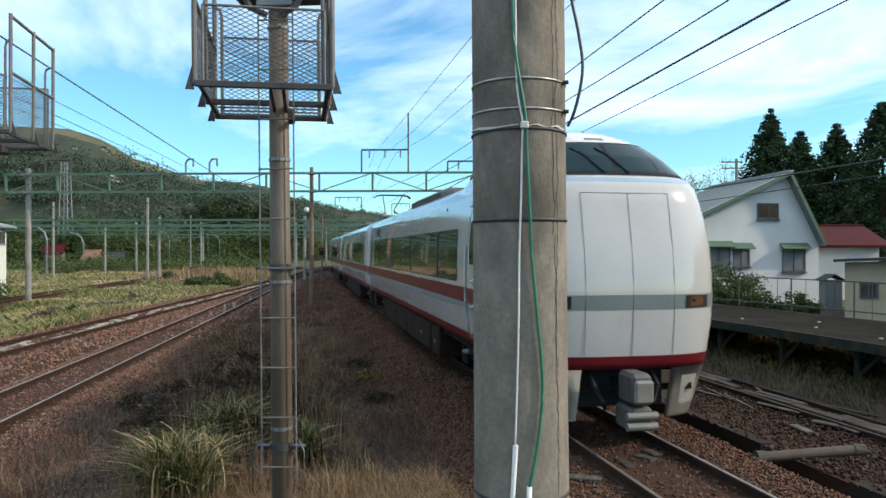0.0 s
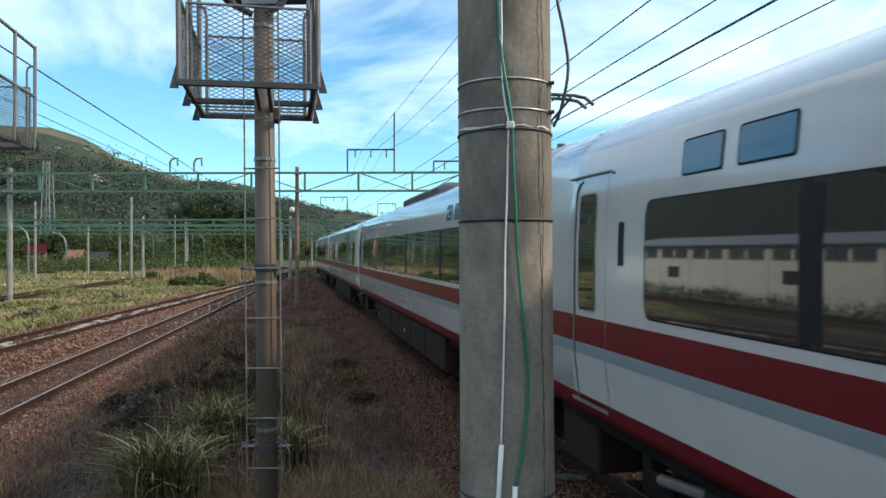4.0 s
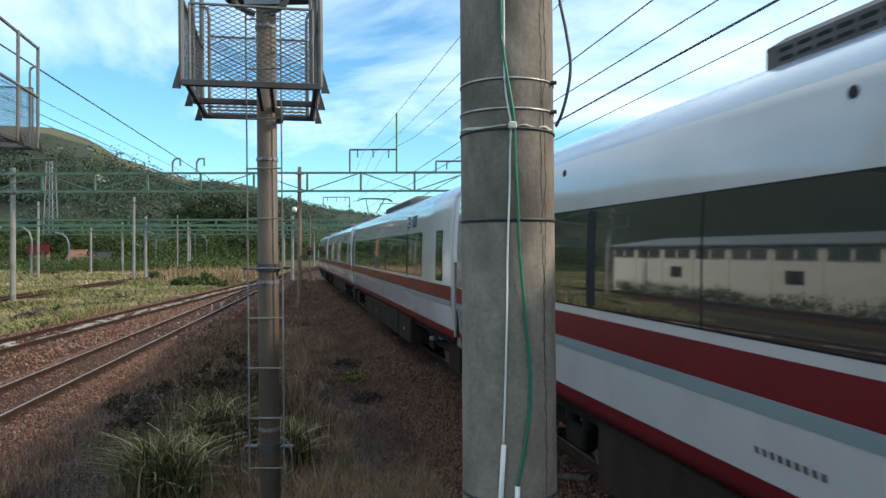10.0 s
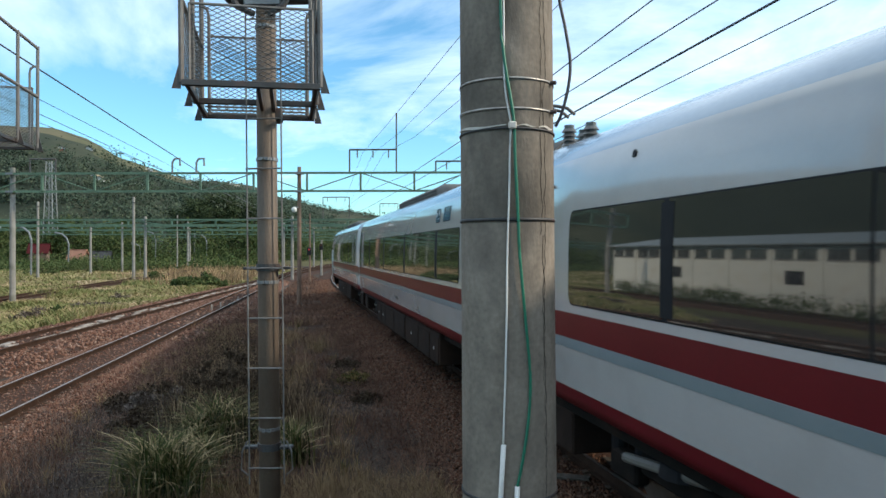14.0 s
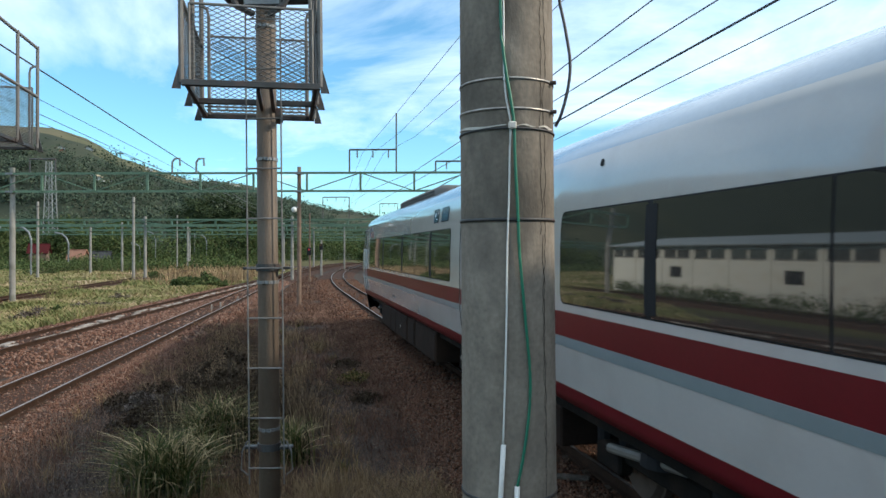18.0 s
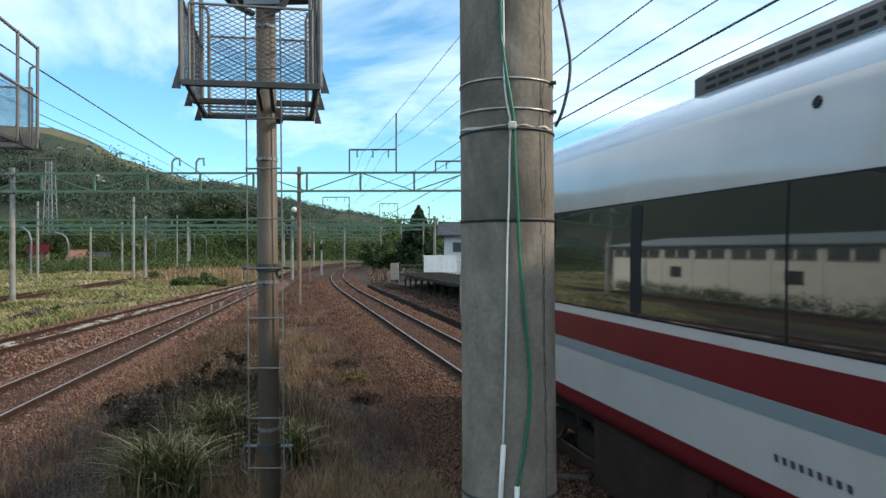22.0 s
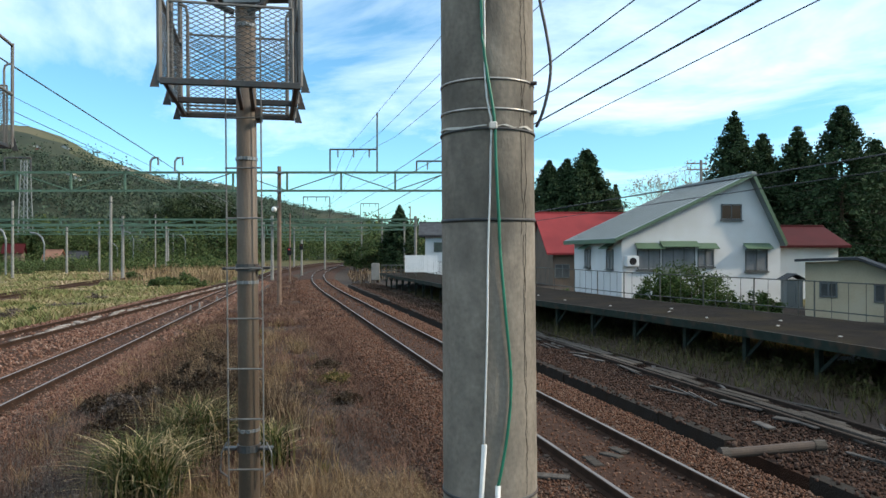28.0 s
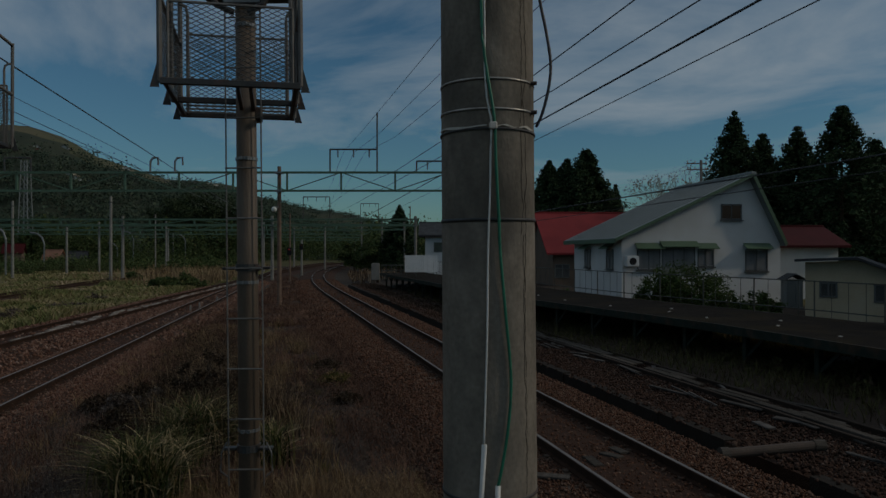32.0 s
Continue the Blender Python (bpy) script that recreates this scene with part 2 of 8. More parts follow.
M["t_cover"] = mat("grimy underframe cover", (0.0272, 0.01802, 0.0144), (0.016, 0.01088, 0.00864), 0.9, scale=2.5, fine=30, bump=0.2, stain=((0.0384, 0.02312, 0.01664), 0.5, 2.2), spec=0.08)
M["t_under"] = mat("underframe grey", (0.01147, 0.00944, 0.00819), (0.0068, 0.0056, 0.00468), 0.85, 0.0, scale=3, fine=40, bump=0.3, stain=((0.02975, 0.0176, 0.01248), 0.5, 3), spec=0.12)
# seam grey: the shade of the recessed door's step, put into colour
M["t_seam"] = mat("grey door seam with shade", (0.075, 0.072, 0.074), (0.055, 0.053, 0.055), 0.6, scale=3, spec=0.3)
M["t_rubber"] = mat("black rubber", (0.016, 0.016, 0.018), None, 0.7, spec=0.15)
M["t_unit"] = mat("roof unit grey", (0.18, 0.1681, 0.15), (0.126, 0.1148, 0.1013), 0.6, 0.2, scale=3, fine=30)
M["t_roof_unit"] = mat("sooty roof unit", (0.095, 0.088, 0.080), (0.060, 0.054, 0.048), 0.7, 0.1, scale=3, fine=30, stain=((0.045, 0.036, 0.03), 0.5, 2.5))
M["t_trim"] = mat("aluminium trim", (0.55, 0.55, 0.55), (0.42, 0.42, 0.42), 0.35, 0.8)
M["t_wheel"] = mat("wheel steel", (0.16, 0.12, 0.10), (0.09, 0.07, 0.06), 0.6, 0.6)
M["t_logo_red"] = mat("red lettering", (0.52, 0.03, 0.03), None, 0.3)
M["t_logo_blue"] = mat("blue lettering", (0.05, 0.07, 0.30), None, 0.3)
M["t_ink"] = mat("dark lettering", (0.05, 0.045, 0.05), None, 0.4)
M["h_white"] = mat("white wall boards", (0.5954, 0.5954, 0.5954), (0.5232, 0.5232, 0.5232), 0.8, scale=0.8, fine=20, stain=((0.5232, 0.5142, 0.4871), 0.5, 0.7))
M["h_roof"] = mat("grey metal roof", (0.165, 0.185, 0.185), (0.13, 0.148, 0.148), 0.5, scale=0.8, fine=15)
M["h_green"] = mat("green awning sheet", (0.08, 0.136, 0.08), (0.06, 0.1, 0.06), 0.5, scale=1.5)
M["h_red"] = mat("red metal roof", (0.215, 0.029, 0.031), (0.165, 0.023, 0.025), 0.7, spec=0.15, scale=0.8, fine=15)
# dark red that also holds the shade on the annex's near slope
M["h_darkred"] = mat("dark red metal roof with shade", (0.0612, 0.009, 0.01044), (0.0432, 0.00684, 0.00792), 0.75, spec=0.12, scale=0.8, fine=15)
M["h_salmon"] = mat("salmon metal roof", (0.36, 0.17, 0.11), (0.28, 0.13, 0.085), 0.7, spec=0.15, scale=0.8, fine=15)
M["h_brown"] = mat("grey-brown boards", (0.13, 0.0903, 0.06512), (0.09, 0.06278, 0.0444), 0.85, scale=1.2, fine=20)
M["h_cream"] = mat("cream wall sheet", (0.3952, 0.3341, 0.2269), (0.2995, 0.2513, 0.1722), 0.8, scale=0.9, fine=15, stain=((0.3366, 0.2999, 0.2295), 0.5, 0.9))
M["h_glass"] = mat("window glass", (0.075, 0.08, 0.08), (0.04, 0.044, 0.045), 0.08, scale=1.5, spec=0.5)
M["h_pane_pale"] = mat("curtained window glass", (0.30, 0.305, 0.31), (0.07, 0.075, 0.08), 0.12, scale=2.2, fine=9, contrast=1.6, streak=(1, 1, 0.15), spec=0.5)
M["h_pane_brown"] = mat("brown-curtained window glass", (0.15, 0.09, 0.055), (0.04, 0.032, 0.028), 0.15, scale=2.0, contrast=1.5, spec=0.4)
M["pole_rust"] = mat("rusty steel pole", (0.19, 0.125, 0.09), (0.11, 0.07, 0.05), 0.85, 0.1, scale=3, fine=40, bump=0.2)
M["h_frame"] = mat("dark window frame", (0.10, 0.105, 0.105), None, 0.5, 0.3)
M["h_tile"] = mat("dark roof tiles", (0.055, 0.058, 0.064), (0.03, 0.032, 0.036), 0.85, spec=0.15, scale=2, fine=12, bump=0.4)
M["h_white_fence"] = mat("white fence boards", (0.70, 0.70, 0.70), (0.60, 0.60, 0.60), 0.7, scale=3)
M["pipe_rust"] = mat("rusty pipe", (0.084, 0.0576, 0.04275), (0.0462, 0.0336, 0.0285), 0.8, 0.2, scale=5, fine=40, bump=0.3)
M["lamp_on"] = glow("lit headlamp", (1.0, 0.58, 0.30), 0.7)
M["insul"] = mat("grey porcelain", (0.085, 0.085, 0.083), (0.05, 0.05, 0.048), 0.35)
M["insul_w"] = mat("white porcelain", (0.6, 0.6, 0.58), None, 0.25)
M["t_wglass"] = mat("green cab glass", (0.010, 0.027, 0.034), (0.008, 0.021, 0.027), 0.06, scale=1, spec=0.06)
M["t_grey_d"] = mat("dark grey coach paint", (0.145, 0.165, 0.165), (0.12, 0.14, 0.14), 0.35, scale=1.5, fine=30)
M["t_skirt"] = mat("pale grey skirt paint", (0.3325, 0.308, 0.2755), (0.2394, 0.2156, 0.1894), 0.5, scale=3, fine=30, stain=((0.1463, 0.117, 0.09184), 0.6, 3))
M["conc_pale"] = mat("pale concrete", (0.46, 0.45, 0.42), (0.32, 0.31, 0.285), 0.9, scale=2.5, fine=40, bump=0.4, rand=0.15)
M["bark_pale"] = mat("pale bark", (0.30, 0.27, 0.23), (0.2, 0.18, 0.15), 0.9, scale=4, fine=30)
M["leaf_dark"] = island("dark tree leaves", [(0.014, 0.024, 0.013), (0.024, 0.038, 0.018), (0.038, 0.055, 0.024), (0.055, 0.07, 0.03)], 0.8, 0.1)
# distance haze is put into these pale, bluish leaf greens
M["leaf_hill_haze"] = island("hill woods with haze", [(0.02832, 0.0446, 0.0354), (0.04248, 0.06266, 0.04536), (0.05952, 0.08071, 0.05664), (0.09348, 0.1058, 0.06792)], 0.9, 0.0, 0.1, patch=0.02)
M["dark_weed"] = island("grey withered weeds", [(0.0441, 0.03344, 0.0288), (0.0735, 0.05808, 0.0512), (0.1078, 0.088, 0.0784), (0.1764, 0.1452, 0.128)], 0.9, 0.1)
M["stone_pale"] = island("pinkish ballast stones", [(0.056, 0.029, 0.021), (0.118, 0.058, 0.040), (0.168, 0.090, 0.064), (0.140, 0.080, 0.060), (0.25, 0.17, 0.135)], 0.9)
M["brown_weed"] = island("brown withered stalks", [(0.01904, 0.01292, 0.00952), (0.0374, 0.02516, 0.01768), (0.0578, 0.03944, 0.02584), (0.102, 0.0782, 0.051)], 0.9, 0.1)
M["straw_tuft"] = island("green and straw blades", [(0.0162, 0.02375, 0.0078), (0.0405, 0.05375, 0.0156), (0.081, 0.09, 0.0286), (0.162, 0.1313, 0.0585), (0.513, 0.3875, 0.234)], 0.75, 0.3)
M["t_amber"] = mat("amber lamp reflector", (0.30, 0.15, 0.07), (0.14, 0.06, 0.03), 0.2, 0.6, scale=40)


# ---- mesh helpers ----
def part(name, bm, material, parent=None, label="", m=None, smooth=False):
    """Links a bmesh as one mesh object under a thing or part (at the pose m in its space)."""
    me = bpy.data.meshes.new(name)
    if smooth:
        for f in bm.faces:
            f.smooth = True
    bm.to_mesh(me)
    bm.free()
    mats = material if isinstance(material, (list, tuple)) else [material]
    for k in mats:
        me.materials.append(M[k] if isinstance(k, str) else k)
    ob = new(name, me)
    if parent is not None:
        ob.parent = parent
    if m is not None:
        ob.matrix_basis = m
    if label:
        tagged(ob, label=label)
    return ob


def share(name, ob, parent, m):
    """One more object on the mesh of ob."""
    o = new(name, ob.data)
    o.parent = parent
    o.matrix_basis = m
    return o


def thing(name, label, category, m=None, group="", kind=""):
    e = new(name)
    e.empty_display_size = 0.2
    if m is not None:
        e.matrix_basis = m
    return tagged(e, label, category, group, kind)


def box(bm, x0, y0, z0, x1, y1, z1, bevel=0.0, m=None):
    """A box between two corners, added to bm; bevel rounds its edges."""
    vs = bmesh.ops.create_cube(bm, size=1.0)["verts"]
    t = Matrix.Translation(((x0 + x1) / 2, (y0 + y1) / 2, (z0 + z1) / 2)) @ Matrix.Diagonal((abs(x1 - x0), abs(y1 - y0), abs(z1 - z0), 1))
    bmesh.ops.transform(bm, matrix=(m @ t if m is not None else t), verts=vs)
    if bevel:
        es = list({e for v in vs for e in v.link_edges})
        bmesh.ops.bevel(bm, geom=es, offset=bevel, segments=1, affect="EDGES", clamp_overlap=True)
    return bm


def cube(x0, y0, z0, x1, y1, z1, bevel=0.0):
    return box(bmesh.new(), x0, y0, z0, x1, y1, z1, bevel)


def rod(bm, a, b, r, r2=None, seg=8, caps=True):
    """A round bar from a to b, added to bm."""
    a, b = Vector(a), Vector(b)
    d = b - a
    vs = bmesh.ops.create_cone(bm, cap_ends=caps, segments=seg, radius1=r, radius2=r if r2 is None else r2, depth=d.length)["verts"]
    bmesh.ops.transform(bm, matrix=Matrix.Translation((a + b) / 2) @ d.to_track_quat("Z", "Y").to_matrix().to_4x4(), verts=vs)
    return bm


def beam(bm, a, b, w, h):
    """A rectangular bar from a to b, w wide and h high."""
    a, b = Vector(a), Vector(b)
    d = b - a
    vs = bmesh.ops.create_cube(bm, size=1.0)["verts"]
    q = d.to_track_quat("Y", "Z").to_matrix().to_4x4()
    bmesh.ops.transform(bm, matrix=Matrix.Translation((a + b) / 2) @ q @ Matrix.Diagonal((w, d.length, h, 1)), verts=vs)
    return bm


def tube(bm, pts, r, seg=6, closed=False):
    """A pipe of radius r along a line of points."""
    pts = [Vector(p) for p in pts]
    rings = []
    up = Vector((0, 0, 1))
    for i, p in enumerate(pts):
        d = (pts[min(i + 1, len(pts) - 1)] - pts[max(i - 1, 0)]).normalized()
        side = d.cross(up)
        if side.length < 0.05:
            side = d.cross(Vector((0, 1, 0)))
        side.normalize()
        nrm = side.cross(d)
        rings.append([bm.verts.new(p + r * (math.cos(a) * side + math.sin(a) * nrm)) for a in (2 * math.pi * k / seg for k in range(seg))])
    for r0, r1 in zip(rings, rings[1:]):
        for k in range(seg):
            bm.faces.new((r0[k], r0[(k + 1) % seg], r1[(k + 1) % seg], r1[k]))
    if not closed:
        bm.faces.new(list(reversed(rings[0])))
        bm.faces.new(rings[-1])
    return bm


def prism(bm, outline, h, m=None):
    """A flat outline (x, y) raised to height h."""
    lo = [bm.verts.new((x, y, 0)) for x, y in outline]
    hi = [bm.verts.new((x, y, h)) for x, y in outline]
    n = len(outline)
    bm.faces.new(list(reversed(lo)))
    bm.faces.new(hi)
    for i in range(n):
        bm.faces.new((lo[i], lo[(i + 1) % n], hi[(i + 1) % n], hi[i]))
    if m is not None:
        bmesh.ops.transform(bm, matrix=m, verts=lo + hi)
    return bm


# ---- the plan: the line of the tracks ----
TH = radians(13.4)
DIR, NRM = Vector((-math.sin(TH), math.cos(TH))), Vector((math.cos(TH), math.sin(TH)))
BEND, RADIUS = 62.0, 420.0         # straight up to here, then bending to the right


def track(s, lat=4.145, th=TH, bend=BEND, radius=RADIUS):
    """Place and heading (radians to the left of ahead) at s metres along a track, lat metres to the right of the camera."""
    d, n = Vector((-math.sin(th), math.cos(th))), Vector((math.cos(th), math.sin(th)))
    if s <= bend:
        p = n * lat + d * s
        return p.x, p.y, th
    a = (s - bend) / radius
    p = n * lat + d * bend + d * radius * math.sin(a) + n * radius * (1 - math.cos(a))
    return p.x, p.y, th - a


def at(s, lat, z=0.0):
    """World place of a point s along the main track and lat to the right of the camera's own line."""
    p = NRM * lat + DIR * s
    return Vector((p.x, p.y, z))


# ---- ground ----
def ground_z(x, y):
    lat = x * NRM.x + y * NRM.y
    s = x * DIR.x + y * DIR.y
    z = -0.42
    z += 0.06 * noise.noise((x * 0.5, y * 0.5, 0.0)) + 0.03 * noise.noise((x * 1.7, y * 1.7, 3.0))
    if 5.4 < lat < 7.2 and -25 < s < 62:
        z -= 0.55
    if lat > 9.0 and -30 < s < 90:
        q = min(1.0, (lat - 9.0) / 1.5)
        z += 0.24 * q * q * (3 - 2 * q)
    far = max(0.0, math.hypot(x, y) - 140.0)
    return z - 0.0004 * far


def ground_sheet():
    """One sheet, fine near the camera and coarse far off, out to the horizon."""
    steps = [0.0]
    while steps[-1] < 2600:
        steps.append(steps[-1] + max(0.45, 0.045 * steps[-1]))
    xs = sorted({round(v, 3) for v in steps + [-v for v in steps]})
    ys = sorted({round(v, 3) for v in [s - 6 for s in steps] + [-6 - s for s in steps[1:]]})
    verts = [(x, y, ground_z(x, y)) for y in ys for x in xs]
    n = len(xs)
    faces, idx = [], []
    for j in range(len(ys) - 1):
        for i in range(n - 1):
            faces.append((j * n + i, j * n + i + 1, (j + 1) * n + i + 1, (j + 1) * n + i))
            cx, cy = (xs[i] + xs[i + 1]) / 2, (ys[j] + ys[j + 1]) / 2
            lat = cx * NRM.x + cy * NRM.y
            idx.append(0 if -13 < lat < 26 and math.hypot(cx, cy) < 150 else 1)
    me = bpy.data.meshes.new("ground")
    me.from_pydata(verts, [], faces)
    me.materials.append(M["soil"])
    me.materials.append(M["field"])
    me.polygons.foreach_set("material_index", idx)
    me.polygons.foreach_set("use_smooth", [True] * len(faces))
    return tagged(new("ground", me), "dry weedy soil and rough grass beside the tracks", "ground", kind="structure")


ground_sheet()


# ---- tracks ----
def line_mesh(name, fn, profile, s0, s1, step, material, parent=None, zoff=0.0):
    """A profile (across, up) drawn along fn(s) = x, y, heading."""
    bm = bmesh.new()
    prev = None
    s = s0
    while s <= s1 + 1e-6:
        x, y, h = fn(s)
        nx, ny = math.cos(h), math.sin(h)
        ring = [bm.verts.new((x + nx * u, y + ny * u, v + zoff)) for u, v in profile]
        if prev:
            for a in range(len(ring) - 1):
                bm.faces.new((prev[a], prev[a + 1], ring[a + 1], ring[a]))
        prev = ring
        s += step if s < 90 else 3 * step
    return part(name, bm, material, parent)


RAIL = [(-0.065, -0.14), (-0.065, -0.128), (-0.012, -0.112), (-0.012, -0.045), (-0.035, -0.034), (-0.035, -0.008), (-0.026, -0.003)]
HEAD = [(-0.026, -0.004), (-0.020, 0.0), (0.020, 0.0), (0.026, -0.004)]


def build_track(name, label, fn, s0, s1, z0, sleeper_mat, near0, near1, used=True, gauge=1.067, width=1.75, ditch=False):
    t = thing(name, label, "railway track", kind="structure")
    bedp = [(-width - 0.75, -0.52), (-width, -0.22), (-1.03, -0.152), (-0.6, -0.148), (-0.42, -0.126), (0.42, -0.126), (0.6, -0.148), (1.03, -0.152), (width, -0.22), (width + 0.75, -0.52)]
    if ditch:
        bedp[8:] = [(1.15, -0.24), (1.82, -0.44), (1.84, -1.1)]
    line_mesh("track_bed", fn, bedp, s0, s1, 1.0, "bed", t, z0)
    for side in (-1, 1):
        off = side * (gauge / 2 + 0.033)
        both = RAIL + [(-u, v) for u, v in reversed(RAIL)]
        r = line_mesh("rail", lambda s: (fn(s)[0] + math.cos(fn(s)[2]) * off, fn(s)[1] + math.sin(fn(s)[2]) * off, fn(s)[2]), both, s0, s1, 1.0, "rail_side", t, z0)
        line_mesh("rail_head", lambda s: (fn(s)[0] + math.cos(fn(s)[2]) * off, fn(s)[1] + math.sin(fn(s)[2]) * off, fn(s)[2]), HEAD, s0, s1, 1.0,
                  "rail_top" if used else "rail_side", r, z0)
    # sleepers: each a piece, with its fastenings in the mesh
    bm = bmesh.new()
    box(bm, -1.0, -0.11, -0.30, 1.0, 0.11, -0.142, 0.015)
    for side in (-1, 1):
        for k in (-1, 1):
            u = side * (gauge / 2 + 0.033) + k * 0.10
            box(bm, u - 0.035, -0.05, -0.145, u + 0.035, 0.05, -0.118, 0.008)
    first = None
    s = near0
    while s < near1:
        x, y, h = fn(s)
        m = pose(x, y, z0 + random.uniform(-0.008, 0.008), 0, 0, math.degrees(h) + random.uniform(-0.8, 0.8))
        if first is None:
            first = part("sleeper", bm, sleeper_mat, t, m=m)
        else:
            share("sleeper", first, t, m)
        s += 0.62
    return t


LEFT_TH, LEFT_LAT, LEFT_Z = radians(9.6), -5.95, -0.10      # the second track: heading, side and height of its rails
main_fn = lambda s: track(s, 4.27, radians(13.75), 45.0, 410.0)
left_fn = lambda s: track(s, LEFT_LAT, LEFT_TH, 85.0, 500.0)
YARD_TH, YARD_LAT, YARD_Z = radians(6.0), -10.9, -0.10
yard_fn = lambda s: track(s, YARD_LAT, YARD_TH, 90.0, 600.0)
old_fn = lambda s: track(s, -17.5, radians(11.0), 200.0, 900.0)
build_track("main_track", "railway track with bright worn rails in brown ballast", main_fn, -40, 190, 0.0, "sleeper_c", -9, 70, gauge=1.10, ditch=True)
build_track("second_track", "railway track on a ballast bed with brown sleepers", left_fn, -40, 180, LEFT_Z, "sleeper", -8, 70, width=1.25)
build_track("yard_track", "rusty yard track beside a pale cable trough", yard_fn, -40, 180, YARD_Z, "sleeper", 4, 70, used=False, width=1.9)
build_track("old_track", "disused rusty track overgrown with grass", old_fn, 10, 140, -0.06, "sleeper", 20, 60, used=False, width=1.1)


# ---- the two poles before the camera ----
M["tape"] = mat("dirty white tape", (0.62, 0.58, 0.53), (0.34, 0.31, 0.27), 0.7, scale=30, fine=120, contrast=1.0)


def concrete_pole():
    t = thing("concrete_pole", "weathered grey concrete pole with steel bands and two cables", "pole", pose(0.196, 2.87, 0, 0, -0.42, 0))
    bm = bmesh.new()
    seg, rings = 40, []
    zs = [-0.6, 0.6, 1.2, 1.65, 2.0, 2.3, 2.645, 2.655, 2.665, 2.9, 3.1, 3.4, 3.8, 4.4, 5.5, 8.2]
    for z in zs:
        r = 0.181 - 0.0016 * (z - 2.5) - (0.004 if z == 2.655 else 0)
        rings.append([bm.verts.new((r * math.cos(a), r * math.sin(a), z)) for a in (2 * math.pi * k / seg for k in range(seg))])
    for r0, r1 in zip(rings, rings[1:]):
        for k in range(seg):
            bm.faces.new((r0[k], r0[(k + 1) % seg], r1[(k + 1) % seg], r1[k]))
    bm.faces.new(rings[-1])
    part("shaft", bm, "conc_pole", t, smooth=True)

    def ring(name, z, h, material, tilt=0.0, r=0.183, label=""):
        bm = bmesh.new()
        vs = bmesh.ops.create_cone(bm, cap_ends=False, segments=40, radius1=r, radius2=r, depth=h)["verts"]
        bmesh.ops.solidify(bm, geom=bm.faces[:], thickness=0.004)
        return part(name, bm, material, t, label, pose(0, 0, z, tilt, 0, 0), True)
    b1 = ring("steel_band", 3.175, 0.009, "band", 0.0, label="dull steel band")
    b2 = ring("steel_band", 3.066, 0.009, "band", 0.6)
    ring("wire_band", 2.657, 0.012, "steel_dark", 0.0, 0.184, "thin dark wire band")
    for a0, a1, hh in ((-172, -94, 0.011), (-86, -58, 0.007), (-54, -26, 0.012)):
        bm, row = bmesh.new(), []
        for k in range(15):
            u = k / 14
            a, w = radians(a0 + (a1 - a0) * u), hh * (0.35 + 0.65 * math.sin(math.pi * (0.08 + 0.84 * u))) * (0.75 + 0.25 * math.sin(9.1 * u + a0))
            z = 3.0 + 0.0035 * math.sin(7 * u + a1)
            row.append([bm.verts.new((q * math.cos(a), q * math.sin(a), z + v * w)) for q, v in ((0.1825, -0.5), (0.186, -0.45), (0.186, 0.45), (0.1825, 0.5))])
        for p0, p1 in zip(row, row[1:]):
            for k in range(3):
                bm.faces.new((p0[k], p1[k], p1[k + 1], p0[k + 1]))
        part("tape_band", bm, "tape", t, "torn white tape round the pole")
    ring("wire_band", 2.986, 0.008, "steel_dark", -1.6, 0.185)
    ring("wire_band", 1.62, 0.012, "steel_dark", 0.0, 0.186)
    for b, z in ((b1, 3.175), (b2, 3.066)):
        bm = bmesh.new()
        rod(bm, (0.160, -0.082, 0), (0.182, -0.090, 0), 0.008)
        part("band_bolt", bm, "steel_dark", b)
    # green and white cables: (x across the pole, z)
    def on_front(x, z, out=0.012):
        r = 0.183 + out
        return (x, -math.sqrt(max(0.0, r * r - x * x)), z)
    green = [(-0.036, 4.6), (-0.031, 3.461), (-0.023, 3.286), (-0.01, 3.182), (0.005, 3.089), (0.015, 3.007), (0.018, 2.88), (0.023, 2.763), (0.028, 2.647), (0.032, 2.531), (0.051, 2.298), (0.066, 2.124), (0.067, 2.008), (0.056, 1.891), (0.037, 1.775), (0.017, 1.682)]
    white = [(-0.024, 4.6), (-0.02, 3.461), (-0.02, 3.286), (-0.019, 3.182), (-0.014, 3.112), (-0.005, 3.054), (0.003, 3.007), (-0.001, 2.903), (-0.004, 2.763), (-0.013, 2.531), (-0.017, 2.298), (-0.024, 2.066), (-0.033, 1.833)]
    def spline(p):
        out = []
        for i in range(len(p) - 1):
            for k in range(5):
                a, b, c, d = p[max(i - 1, 0)], p[i], p[i + 1], p[min(i + 2, len(p) - 1)]
                u = k / 5
                out.append(tuple(0.5 * (2 * b[j] + (c[j] - a[j]) * u + (2 * a[j] - 5 * b[j] + 4 * c[j] - d[j]) * u * u + (3 * b[j] - a[j] - 3 * c[j] + d[j]) * u ** 3) for j in (0, 1)))
        return out + [p[-1]]
    bm = bmesh.new()
    tube(bm, [on_front(x, z, 0.009) for x, z in spline(green)], 0.0058, 8)
    part("green_cable", bm, "cable_green", t, "green insulated cable", smooth=True)
    bm = bmesh.new()
    tube(bm, [on_front(x, z, 0.007) for x, z in spline(white)], 0.0038, 8)
    part("white_cable", bm, "cable_white", t, "thin white cable", smooth=True)
    bm = bmesh.new()
